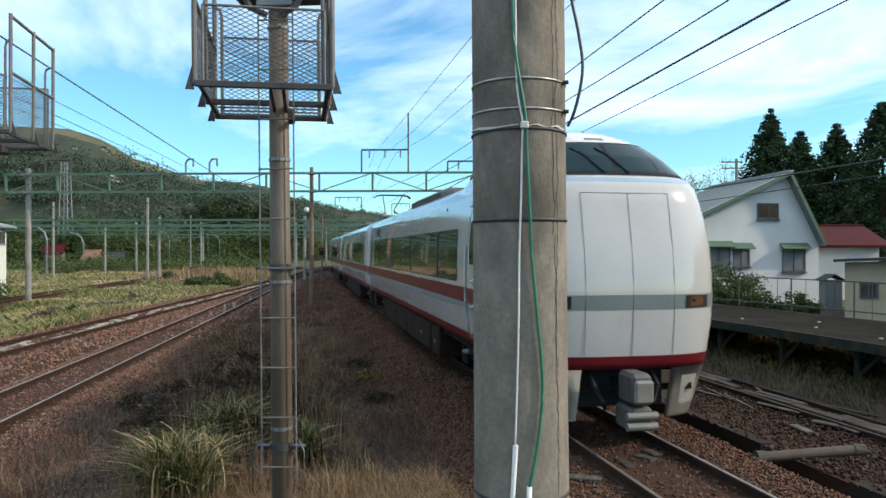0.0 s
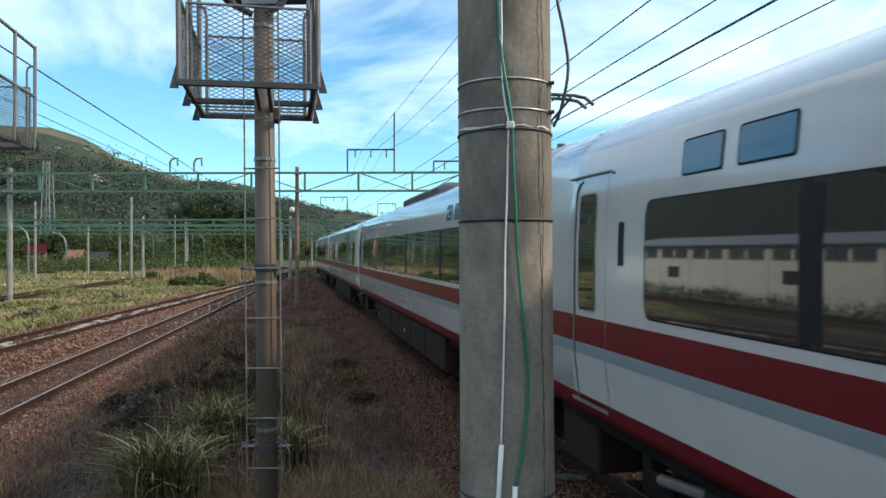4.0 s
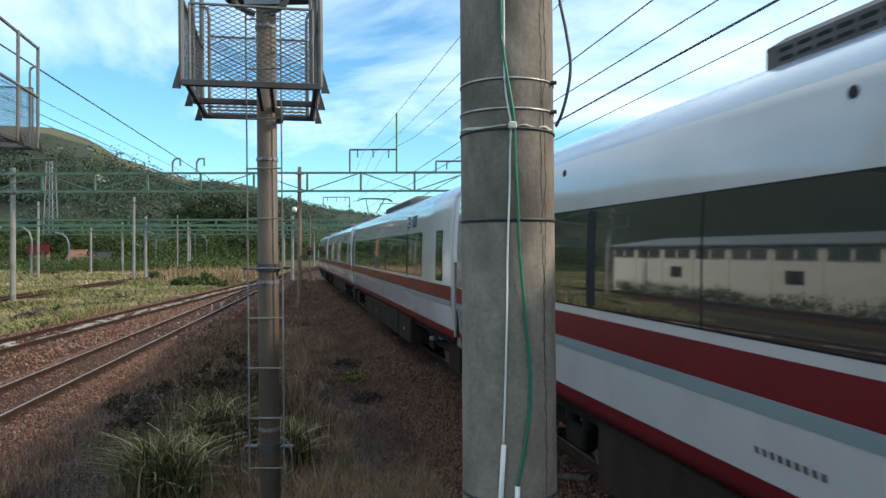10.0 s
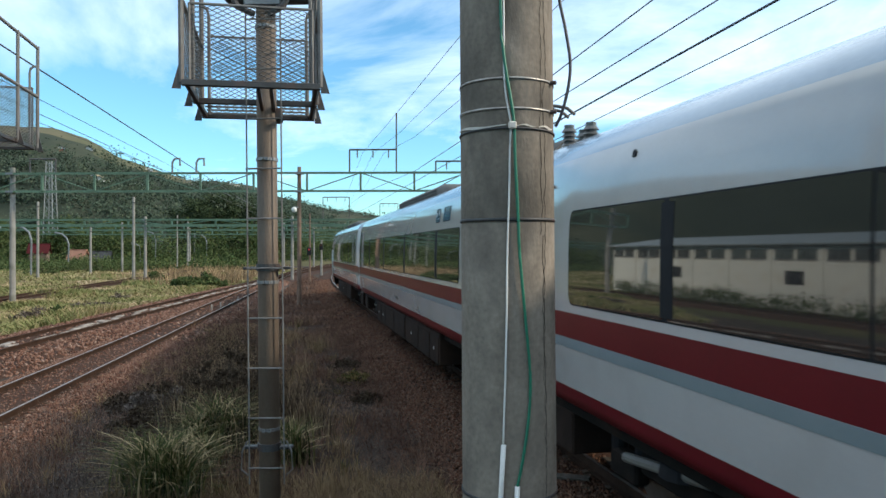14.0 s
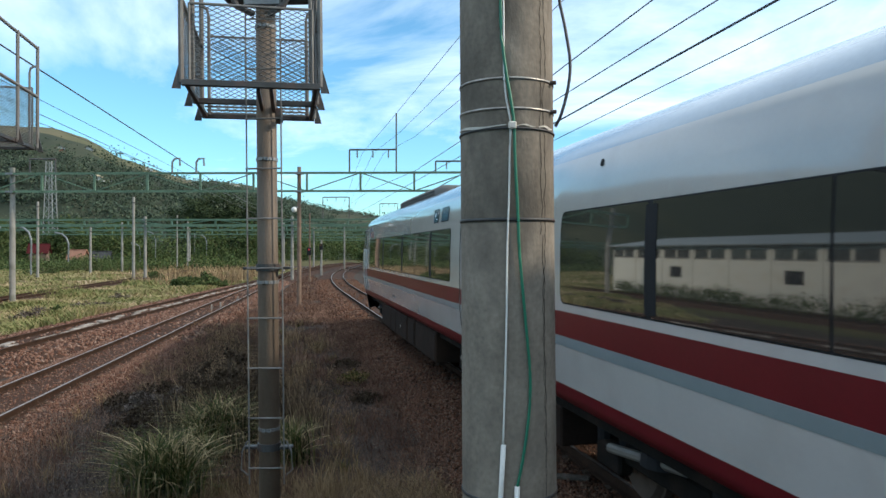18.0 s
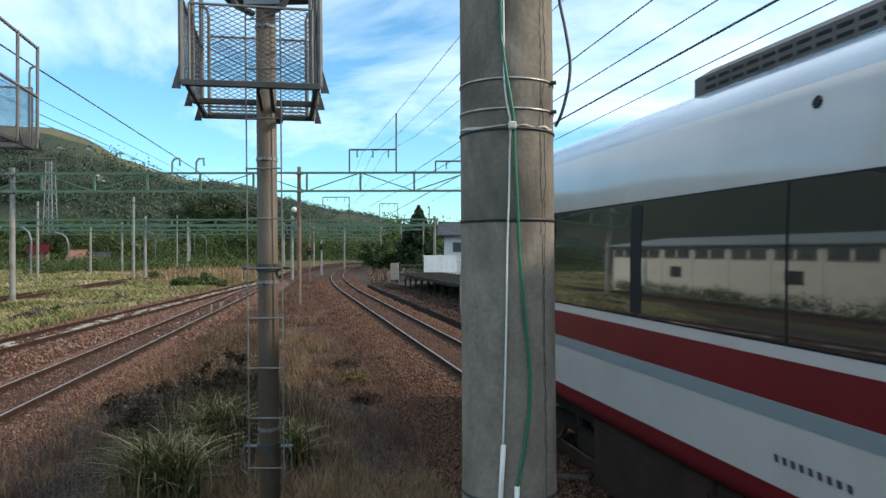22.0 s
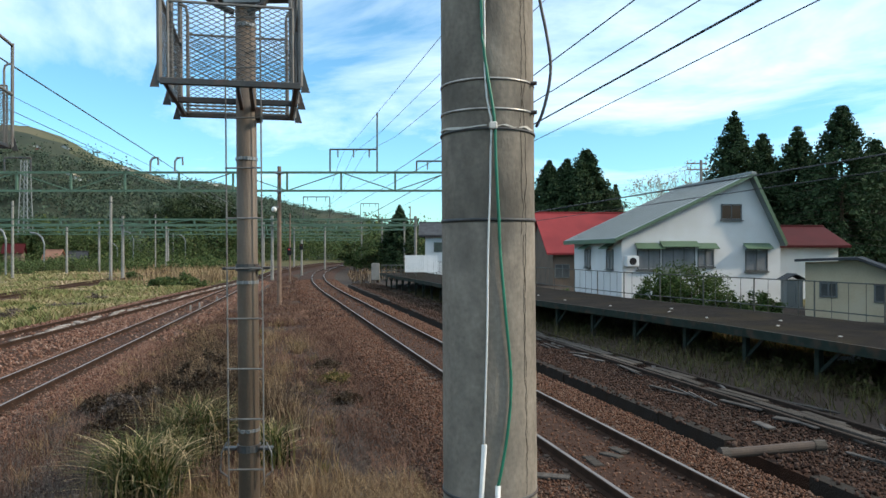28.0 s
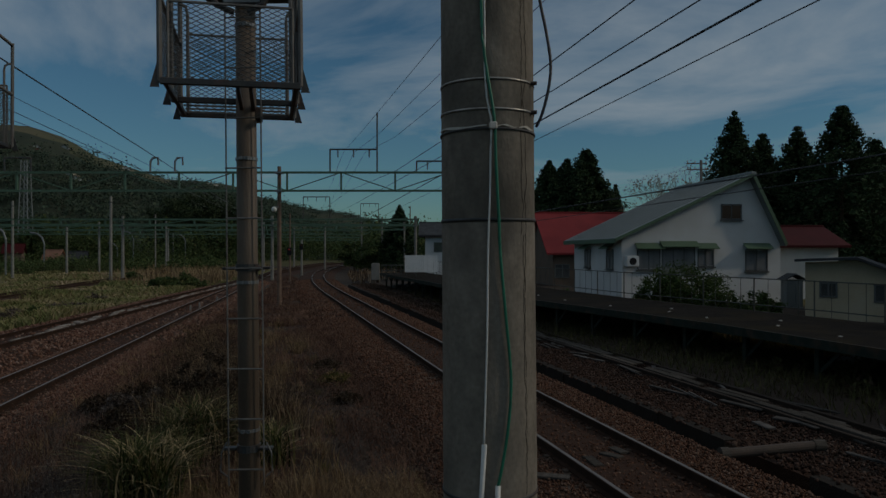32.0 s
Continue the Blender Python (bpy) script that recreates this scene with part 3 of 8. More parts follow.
    tube(bm, [on_front(-0.032, 1.835, 0.012), on_front(-0.046, 1.6, 0.012), on_front(-0.06, 1.2, 0.012), on_front(-0.06, 0.2, 0.012)], 0.010, 10)
    part("conduit", bm, "cable_white", t, "white plastic conduit", smooth=True)
    bm = bmesh.new()
    tube(bm, [on_front(0.017, 1.685, 0.011), on_front(0.012, 1.55, 0.012), on_front(0.0, 1.2, 0.012), on_front(-0.01, 0.2, 0.012)], 0.010, 10)
    part("conduit", bm, "cable_white", t, smooth=True)
    bm = bmesh.new()
    box(bm, -0.006, -0.204, 2.985, 0.024, -0.186, 3.012, 0.004)
    part("tape_knot", bm, "tape", t)
    # vertical crack lines down the sunny side
    for x0, z0, z1 in ((0.131, 1.2, 2.98), (0.124, 1.2, 2.6), (0.128, 3.0, 4.4), (0.118, 2.6, 4.4)):
        bm, pts, z, x = bmesh.new(), [], z1, x0
        while z > z0:
            pts.append(on_front(x, z, -0.001))
            x = x0 + 0.85 * (x - x0) + random.uniform(-0.004, 0.004)
            z -= 0.02
        tube(bm, pts, 0.0010, 4)
        part("crack", bm, "conc_dark", t)
    # black cable loop at the back right
    bm = bmesh.new()
    pts = [(0.20, 0.05, 4.0), (0.205, 0.03, 3.6), (0.232, 0.0, 3.4), (0.246, -0.02, 3.27), (0.236, -0.03, 3.17), (0.21, -0.03, 3.07), (0.187, -0.02, 3.02)]
    fine = []
    for i in range(len(pts) - 1):
        a, b, c, d = (Vector(pts[max(0, min(len(pts) - 1, i + k))]) for k in (-1, 0, 1, 2))
        fine += [0.5 * (2 * b + (c - a) * u + (2 * a - 5 * b + 4 * c - d) * u * u + (3 * b - a - 3 * c + d) * u ** 3) for u in (0, 0.2, 0.4, 0.6, 0.8)]
    tube(bm, fine + [Vector(pts[-1])], 0.0062, 8)
    part("cable_loop", bm, "cable_black", t, "black cable loop", smooth=True)
    return t


concrete_pole()


def mesh_panel(bm, o, u, v, nu, nv, cell_u, cell_v, r=0.004):
    """Diamond wire mesh from corner o along u and v."""
    o, u, v = Vector(o), Vector(u), Vector(v)
    lu, lv = u.length, v.length
    eu, ev = u / lu, v / lv
    sl = cell_v / cell_u
    k = -int(lv / cell_v) - 1
    while k * cell_u < lu + lv / sl:
        for sg in (1, -1):
            # line: b = sg * sl * (a - a0)
            a0 = k * cell_u if sg > 0 else k * cell_u
            pts = []
            if sg > 0:
                lo, hi = max(a0, 0), min(a0 + lv / sl, lu)
                if hi - lo > 0.01:
                    pts = [(lo, (lo - a0) * sl), (hi, (hi - a0) * sl)]
            else:
                lo, hi = max(a0, 0), min(a0 + lv / sl, lu)
                if hi - lo > 0.01:
                    pts = [(lo, lv - (lo - a0) * sl), (hi, lv - (hi - a0) * sl)]
            if pts:
                rod(bm, o + eu * pts[0][0] + ev * pts[0][1], o + eu * pts[1][0] + ev * pts[1][1], r, seg=4, caps=False)
        k += 1
    return bm


def signal_mast(m, label, shift=-0.075, head=True, paint="mast"):
    """A tubular mast with a side ladder and a railed mesh cage near the signal head."""
    t = thing("signal_mast", label, "signal mast", m, group="signal masts")
    bm = bmesh.new()
    rod(bm, (0, 0, -0.5), (0, 0, 5.2), 0.075, 0.068, 20)
    part("mast_tube", bm, paint, t, smooth=False)
    for f in t.children[0].data.polygons:
        f.use_smooth = len(f.vertices) == 4
    for z in (3.18, 2.31, 1.27, 4.12):
        bm = bmesh.new()
        rod(bm, (0, 0, z), (0, 0, z + 0.022), 0.0765, seg=20)
        box(bm, -0.03, -0.09, z, -0.012, -0.07, z + 0.022)
        box(bm, 0.012, -0.09, z, 0.03, -0.07, z + 0.022)
        part("clamp", bm, "galv", t)
    for z in (2.40, 1.13):
        bm = bmesh.new()
        rod(bm, (0, 0, z), (0, 0, z + 0.05), 0.083, seg=20)
        box(bm, -0.17, -0.04, z + 0.01, -0.08, 0.02, z + 0.03, 0.004)
        box(bm, 0.08, -0.04, z + 0.01, 0.17, 0.02, z + 0.03, 0.004)
        part("bracket", bm, "steel_dark", t)
    # ladder of thin stiles before the tube
    for x in (-0.128, 0.118):
        bm = bmesh.new()
        rod(bm, (x, -0.06, 0.9), (x, -0.06, 4.9), 0.0055, seg=6)
        part("ladder_stile", bm, "cage_steel", t)
    z = 1.02
    while z < 4.8:
        bm = bmesh.new()
        rod(bm, (-0.128, -0.085, z), (0.118, -0.085, z), 0.006, seg=6)
        part("ladder_rung", bm, "cage_steel", t)
        z += 0.35
    for x in (-0.145, 0.135):
        bm = bmesh.new()
        tube(bm, [(x, -0.05, 1.2), (x * 1.25, -0.05, 1.13), (x * 1.3, -0.05, 1.0), (x * 0.95, -0.05, 0.96)], 0.006, 6)
        part("ladder_loop", bm, "cage_steel", t)
    # cage: three floor frames with side plates, railings and diamond mesh, in line with the track
    cage = new("cage")
    cage.parent = t
    cage.matrix_basis = pose(shift, 0, 0, 0, 0, 13.4)
    hw, hd, zf = 0.43, 0.57, 3.60
    for y in (-hd, 0.0, hd):
        part("floor_beam", cube(-hw, y - 0.018, zf - 0.02, hw, y + 0.018, zf + 0.02, 0.004), "steel_dark", cage)
        for sx in (-1, 1):
            bm = prism(bmesh.new(), [(0, -0.04), (sx * 0.055, -0.04), (0, 0.16)], 0.008, Matrix.Translation((sx * (hw + 0.002), y, zf)) @ pose(0, 0, 0, 90, 0, 0))
            part("side_plate", bm, "steel_dark", cage)
    for x in (-hw + 0.03, hw - 0.03):
        part("floor_bearer", cube(x - 0.014, -hd + 0.02, zf - 0.018, x + 0.014, hd - 0.02, zf + 0.018, 0.003), "steel_dark", cage)
    for k in range(4):
        y = 0.06 + k * 0.13
        part("floor_slat", cube(-hw + 0.06, y, zf - 0.006, hw - 0.06, y + 0.01, zf + 0.006), "cage_steel", cage)
    for sx in (-1, 1):
        bm = beam(bmesh.new(), (0.075 + sx * 0.04, -hd + 0.02, zf - 0.012), (0.085 + sx * 0.04, 0.0, zf - 0.06), 0.022, 0.04)
        part("floor_brace", bm, "steel_dark", cage)
    part("mast_saddle", cube(-0.085, -0.085, zf - 0.13, 0.085, 0.085, zf - 0.04, 0.01), "steel_dark", cage, m=pose(0.10, 0.03, 0))
    for x in (-hw, hw):
        for y in (-hd, 0.0, hd):
            part("rail_post", rod(bmesh.new(), (x, y, zf), (x, y, 4.65), 0.017, seg=8), "cage_steel", cage)
        for z in (4.13, 4.63):
            part("hand_rail", rod(bmesh.new(), (x, -hd, z), (x, hd, z), 0.016, seg=8), "cage_steel", cage)
        part("wire_mesh", mesh_panel(bmesh.new(), (x, -hd + 0.02, zf + 0.02), (0, 2 * hd - 0.04, 0), (0, 0, 0.52), 0, 0, 0.062, 0.031, 0.0022), "mesh_wire", cage)
        # bent inner hoops
        sx = 1 if x > 0 else -1
        for y in (-hd + 0.05, hd - 0.05):
            part("hoop", tube(bmesh.new(), [(x - sx * 0.06, y, zf), (x - sx * 0.06, y, 4.36), (x - sx * 0.05, y, 4.41), (x - sx * 0.02, y, 4.43), (x, y, 4.43)], 0.012, 6), "cage_steel", cage)
    for y, zt in ((-hd, 4.10), (hd, 4.22)):
        part("mesh_rail", rod(bmesh.new(), (-hw + 0.05, y, zt), (hw - 0.05, y, zt), 0.009, seg=6), "cage_steel", cage)
        for x in (-hw + 0.05, hw - 0.05):
            part("mesh_post", rod(bmesh.new(), (x, y, zf), (x, y, zt), 0.009, seg=6), "cage_steel", cage)
        part("wire_mesh", mesh_panel(bmesh.new(), (-hw + 0.05, y, zf + 0.02), (2 * hw - 0.10, 0, 0), (0, 0, zt - zf - 0.02), 0, 0, 0.062, 0.031, 0.0024), "mesh_wire", cage)
    if not head:
        return t
    # signal head above
    head = part("signal_head", cube(-0.30, -0.10, 4.30, 0.36, 0.06, 5.5, 0.04), "steel_dark", t, "dark grey signal housing")
    part("head_bracket", cube(-0.12, -0.14, 4.25, 0.14, -0.102, 4.30, 0.008), "galv", head)
    for sx in (-1, 1):
        part("head_arm", tube(bmesh.new(), [(sx * 0.05, -0.1, 4.2), (sx * 0.16, -0.14, 4.24), (sx * 0.22, -0.14, 4.36)], 0.022, 8), "steel_dark", head)
    return t


signal_mast(pose(-1.36, 5.2, 0, 0, -0.55, 0), "brown steel signal mast with a mesh cage between the tracks")
signal_mast(pose(-4.78, 6.8, 0), "pale steel signal mast with a mesh cage beside the far track", 0.12, False, "conc_pale")


# ---- overhead line: gantries, posts and wires ----
def ray(px, py, depth):
    """The place at that depth along the view ahead (for laying out the far things on a plan)."""
    return Vector(((px - 784) / 1300 * depth, depth, 2.54 + (445 - py) / 1300 * depth))


def post(name, x, y, z0, z1, r, label, material="conc", group=""):
    t = thing(name, label, "pole", pose(x, y, 0), group=group)
    bm = bmesh.new()
    rod(bm, (0, 0, z0), (0, 0, z1), r, r * 0.8, 14)
    part("shaft", bm, material, t)
    bm = bmesh.new()
    rod(bm, (0, 0, z0 - 0.02), (0, 0, z0 + 0.25), r * 1.5, r * 1.25, 12)
    part("footing", bm, "conc", t)
    bm = bmesh.new()
    rod(bm, (0, 0, z1 - 0.6), (0, 0, z1 - 0.5), r * 1.05, r * 1.05, 14)
    part("collar", bm, "steel_dark", t)
    return t


def gantry(y, x0, x1, ztop, zbot, posts, label, bay=2.9, near=True, tilt=0.0, material="green_steel"):
    """A truss beam across the tracks on posts."""
    t = thing("catenary_gantry", label, "gantry", pose(0, y, 0, 0, 0, tilt), group="gantries over the tracks")
    w = 0.055 if near else 0.085
    for z in (ztop, zbot):
        bm = bmesh.new()
        box(bm, x0, -w, z - w, x1, w, z + w)
        part("chord", bm, material, t)
    n = max(2, round((x1 - x0) / bay))
    for i in range(n + 1):
        x = x0 + (x1 - x0) * i / n
        bm = bmesh.new()
        box(bm, x - w * 0.9, -w, zbot, x + w * 0.9, w, ztop)
        part("upright", bm, material, t)
        if i < n:
            bm = bmesh.new()
            xb = x0 + (x1 - x0) * (i + 1) / n
            a, b = ((x, 0, ztop), (xb, 0, zbot)) if i % 2 else ((x, 0, zbot), (xb, 0, ztop))
            beam(bm, a, b, 0.05 if near else 0.08, 0.05 if near else 0.08)
            part("diagonal", bm, material, t)
    for x in posts:
        bm = bmesh.new()
        slim = x == -8.75
        rod(bm, (x, 0.25, -0.6), (x, 0.25, ztop + 0.35), 0.12 if slim else 0.16, 0.10 if slim else 0.13, 14)
        part("gantry_post", bm, "pole_rust" if slim else "conc", t, "rusty brown post" if slim else "grey concrete post")
        for z in (ztop, zbot):
            part("post_clamp", cube(x - 0.2, -0.1, z - 0.05, x + 0.2, 0.45, z + 0.05), "galv", t)
    return t


G1 = 39.0
g1 = gantry(G1, -25.5, 3.2, 6.72, 5.75, (-24.4, -8.75, 2.2), "green steel truss gantry with overhead line frames on concrete posts", near=True)


def frame_on(g, x0, x1, zb, zt, mast_top=None, drops=3):
    bm = bmesh.new()
    r = 0.045
    rod(bm, (x0, 0, zb), (x0, 0, zt), r, seg=6)
    rod(bm, (x1, 0, zb), (x1, 0, mast_top or zt), r, seg=6)
    rod(bm, (x0, 0, zt), (x1, 0, zt), r, seg=6)
    part("feeder_frame", bm, "steel_dark", g)
    for i in range(drops):
        x = x0 + (x1 - x0) * (i + 0.5) / drops
        bm = bmesh.new()
        for k in range(4):
            rod(bm, (x, 0, zt - 0.12 - 0.09 * k), (x, 0, zt - 0.06 - 0.09 * k), 0.055, 0.03, 8)
        rod(bm, (x, 0, zt - 0.45), (x, 0, zt), 0.015, seg=5)
        part("insulator", bm, "insul", g)


frame_on(g1, -6.0, -3.5, 6.72, 7.95, 9.9, 3)
frame_on(g1, -23.3, -21.9, 6.72, 7.5, None, 0)
frame_on(g1, -1.4, 0.9, 6.72, 7.32, None, 2)
# hooked feeder brackets
for x in (-15.5, -14.2):
    bm = bmesh.new()
    tube(bm, [(x, -0.1, 6.72), (x, -0.1, 7.3), (x + 0.12, -0.1, 7.48), (x + 0.4, -0.1, 7.5), (x + 0.42, -0.1, 7.1)], 0.06, 8)
    part("hook_bracket", bm, "galv", g1)
far_gantries = []
for y, x0, x1, zt, zb, posts in ((72, -55, -2.5, 5.65, 5.05, (-50, -31.5, -16.8, -2.7)), (98, -70, -5, 6.1, 5.4, (-46, -24, -5.2)), (128, -75, -4, 6.2, 5.5, (-48, -26, -4.2)),
                                 (163, -80, -8, 6.3, 5.6, (-60, -34, -8.2)), (205, -90, -6, 6.3, 5.6, (-60, -33, -8)), (250, -95, -5, 6.4, 5.6, (-55, -30, -7)),
                                 (300, -100, 0, 6.6, 5.8, (-55, -28, -4))):
    far_gantries.append(gantry(y, x0, x1, zt, zb, posts, "far green truss gantry over the yard tracks", bay=4.5, near=False))
frame_on(far_gantries[0], -13.7, -11.1, 5.65, 7.86, None, 3)
frame_on(far_gantries[1], -11.0, -8.6, 6.1, 8.9, None, 3)
frame_on(far_gantries[2], -17.5, -14.5, 6.2, 8.6, None, 3)
bm = bmesh.new()
bmesh.ops.create_icosphere(bm, subdivisions=2, radius=0.15)
lamp = part("yard_lamp", bm, "insul_w", g1, "white round yard lamp", pose(-8.97, 0.0, 4.76))
part("lamp_bracket", cube(-0.03, 0.0, 0.1, 0.2, 0.2, 0.16), "galv", lamp)

# lone posts in the field with bent lamp arms
for px, base, top in ((196, 500, 348), (118, 487, 402), (22, 494, 356), (294, 478, 392), (275, 481, 380)):
    d = 1300 * 2.94 / (base - 445)
    p, q = ray(px, base, d), ray(px, top, d)
    post("line_post", p.x, p.y, -0.5, q.z, 0.15 if px != 275 else 0.10, "grey concrete line post standing in the grass field", "conc", "line posts")
for px, base, top in ((10, 490, 400), (78, 482, 412), (236, 470, 410), (328, 470, 415), (208, 470, 430)):
    d = 1300 * 2.94 / (base - 445)
    p, q = ray(px, base, d), ray(px, top, d)
    t = thing("bent_post", "grey steel post with a bent top", "pole", pose(p.x, p.y, 0), group="bent posts")
    bm = bmesh.new()
    tube(bm, [(0, 0, -0.5), (0, 0, q.z - 1.6), (-0.3, 0, q.z - 0.7), (-1.0, 0, q.z - 0.15), (-2.0, 0, q.z)], 0.12, 8)
    part("shaft", bm, "galv", t)
# mid poles between the tracks far off
for px, base, top in ((513, 497, 378), (534, 487, 425), (575, 480, 395), (640, 478, 388), (676, 480, 385), (726, 470, 365)):
    d = 1300 * 2.85 / (base - 445)
    p, q = ray(px, base, d), ray(px, top, d)
    if px == 513:
        fp = post("far_pole", p.x, p.y, -0.6, q.z, 0.085, "thin rusty brown pole beside the tracks", "pole_rust", "far poles")
    else:
        fp = post("far_pole", p.x, p.y, -0.6, q.z, 0.13, "far concrete pole beside the tracks", "conc", "far poles")
    if px in (513, 534):
        hz0 = q.z - 0.45 if px == 534 else 2.9
        hd = part("signal_head", cube(-0.22, -0.32, hz0 - 0.75, 0.22, -0.14, hz0, 0.05), "t_rubber", fp, "black signal head")
        part("signal_lens", rod(bmesh.new(), (0, -0.36, hz0 - 0.2), (0, -0.321, hz0 - 0.2), 0.09, seg=12), "t_logo_red" if px == 513 else "t_amber", hd)


def wire(name, pts, r, label, sag=0.0, material="wire"):
    bm = bmesh.new()
    out = []
    for a, b in zip(pts, pts[1:]):
        a, b = Vector(a), Vector(b)
        for k in range(8):
            u = k / 8
            p = a.lerp(b, u)
            p.z -= 4 * sag * u * (1 - u)
            out.append(p)
    out.append(Vector(pts[-1]))
    tube(bm, out, r, 5)
    return tagged(part(name, bm, material), label, "wire")


def tr(s, lat, z):
    x, y, h = track(s, lat)
    return (x, y, z)


wire("contact_wire", [tr(-30, 4.1, 5.1), tr(6, 4.1, 5.0), tr(14, 4.15, 4.88), tr(39, 4.3, 4.95), tr(75, 4.0, 5.1), tr(110, 4.3, 5.1), tr(150, 4.1, 5.1)], 0.008, "thin contact wire over the main track")
wire("messenger_wire", [tr(-25, 4.145, 6.4), tr(-8, 4.145, 5.95), tr(6.5, 4.145, 5.50), tr(10, 4.145, 5.40), tr(14, 4.145, 5.26), tr(24, 4.145, 5.22), tr(39, 4.2, 5.75), tr(72, 4.1, 5.9), tr(110, 4.2, 5.9), tr(150, 4.1, 5.9)], 0.009, "thin carrier wire over the main track")


def stretch(a, b, before, after):
    """The line through a and b, drawn out before a and past b."""
    a, b = Vector(a), Vector(b)
    d = (b - a).normalized()
    return [a - d * before, a, b, b + d * after]


wire("power_cable", stretch(ray(1345, 0, 10.69), ray(945, 220, 21.1), 25, 60), 0.021, "thick dark power cable beside the track")
wire("power_cable", stretch(ray(1450, 0, 10.69), ray(945, 250, 24.4), 25, 70), 0.011, "dark power cable beside the track")
wire("house_cable", stretch(ray(1500, 284, 27), ray(1090, 352, 36), 25, 14), 0.03, "dark service cable crossing before the white house")
wire("house_cable", stretch(ray(1500, 312, 29), ray(1090, 371, 40), 25, 14), 0.018, "thin service cable crossing before the white house")
for lat, sm, zm in ((3.96, 16.6, 7.6), (4.54, 19.0, 7.35), (5.12, 21.5, 7.15)):
    wire("feeder_wire", [tr(-25, lat, 8.7), tr(4, lat, zm + 0.35), tr(sm, lat, zm), tr(30, lat, zm + 0.12), tr(40, lat, 7.9), tr(110, lat + 0.3, 6.6), tr(190, lat, 6.3)], 0.008, "thin feeder wire above the tracks")
# left wires to the hooked brackets and the yard
wire("feeder_wire", stretch(ray(0, 103, 19.2), (-15.1, 39, 7.43), 20, 60), 0.022, "dark feeder cable running to the gantry")
wire("feeder_wire", stretch(ray(0, 160, 21.7), (-15.6, 39, 7.1), 20, 60), 0.011, "thin feeder wire running to the gantry")
wire("feeder_wire", stretch(ray(0, 205, 23.6), (-16.0, 39, 6.9), 20, 60), 0.011, "thin feeder wire running to the gantry")
wire("contact_wire", [(*left_fn(-10)[:2], 5.4), (*left_fn(39)[:2], 5.3), (*left_fn(75)[:2], 5.3), (*left_fn(150)[:2], 5.3)], 0.008, "thin contact wire over the second track", 0.05)


# ---- the far platform, ditch and old track on the right ----
EDGE = [(-14.0, 12.4), (5.0, 11.2), (11.1, 10.9), (16.1, 10.7), (19.6, 10.28), (25.2, 9.5), (39, 9.15), (54, 8.95), (60, 8.9)]   # s, lat of the platform's near edge
DECK_Z, DECK_W = 0.75, 3.9


def edge_pts(off=0.0):
    out = []
    for i, (s, lat) in enumerate(EDGE):
        a, b = EDGE[max(i - 1, 0)], EDGE[min(i + 1, len(EDGE) - 1)]
        d = Vector((b[0] - a[0], b[1] - a[1])).normalized()
        out.append((s + d.y * -off * 1.0, lat + d.x * off))
    return out


def ribbon(bm, lo, hi, z0, z1):
    """A slab between two lines of (s, lat)."""
    rows = []
    for (s0, l0), (s1, l1) in zip(lo, hi):
        rows.append([bm.verts.new(at(s0, l0, z0)), bm.verts.new(at(s1, l1, z0)), bm.verts.new(at(s1, l1, z1)), bm.verts.new(at(s0, l0, z1))])
    for a, b in zip(rows, rows[1:]):
        for k in range(4):
            bm.faces.new((a[k], a[(k + 1) % 4], b[(k + 1) % 4], b[k]))
    bm.faces.new(rows[0])
    bm.faces.new(list(reversed(rows[-1])))
    bmesh.ops.recalc_face_normals(bm, faces=bm.faces[:])
    return bm


plat = thing("old_platform", "disused platform with a dark deck on steel trestles", "platform", kind="structure")
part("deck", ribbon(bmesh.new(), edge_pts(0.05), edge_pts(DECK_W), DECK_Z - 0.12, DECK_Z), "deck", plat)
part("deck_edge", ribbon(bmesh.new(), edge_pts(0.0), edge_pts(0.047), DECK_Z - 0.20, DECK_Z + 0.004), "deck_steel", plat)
# added dark wall: stands for the shade under the far deck, blocks daylight
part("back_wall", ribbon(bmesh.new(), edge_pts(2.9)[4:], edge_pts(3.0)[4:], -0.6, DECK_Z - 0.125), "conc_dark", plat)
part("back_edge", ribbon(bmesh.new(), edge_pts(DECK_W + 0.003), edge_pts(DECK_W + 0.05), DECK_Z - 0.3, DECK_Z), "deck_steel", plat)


def along(pts, step):
    """Points every step metres along a line of (s, lat), with the way across."""
    out, left = [], 0.0
    for (s0, l0), (s1, l1) in zip(pts, pts[1:]):
        d = Vector((s1 - s0, l1 - l0))
        n = d.length
        u = left
        while u < n:
            q = Vector((s0, l0)) + d * (u / n)
            out.append((q.x, q.y, math.atan2(d.y, d.x)))
            u += step
        left = u - n
    return out


for s, lat, a in along(edge_pts(0.25), 2.25):
    p = at(s, lat)
    m = pose(p.x, p.y, 0, 0, 0, math.degrees(TH - a))
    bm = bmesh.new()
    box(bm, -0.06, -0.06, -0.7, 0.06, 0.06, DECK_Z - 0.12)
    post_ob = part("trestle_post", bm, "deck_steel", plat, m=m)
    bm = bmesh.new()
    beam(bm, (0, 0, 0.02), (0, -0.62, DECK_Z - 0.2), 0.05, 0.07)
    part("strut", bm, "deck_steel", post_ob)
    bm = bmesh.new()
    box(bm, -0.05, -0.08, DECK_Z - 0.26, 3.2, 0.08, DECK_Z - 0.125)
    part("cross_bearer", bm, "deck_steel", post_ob)

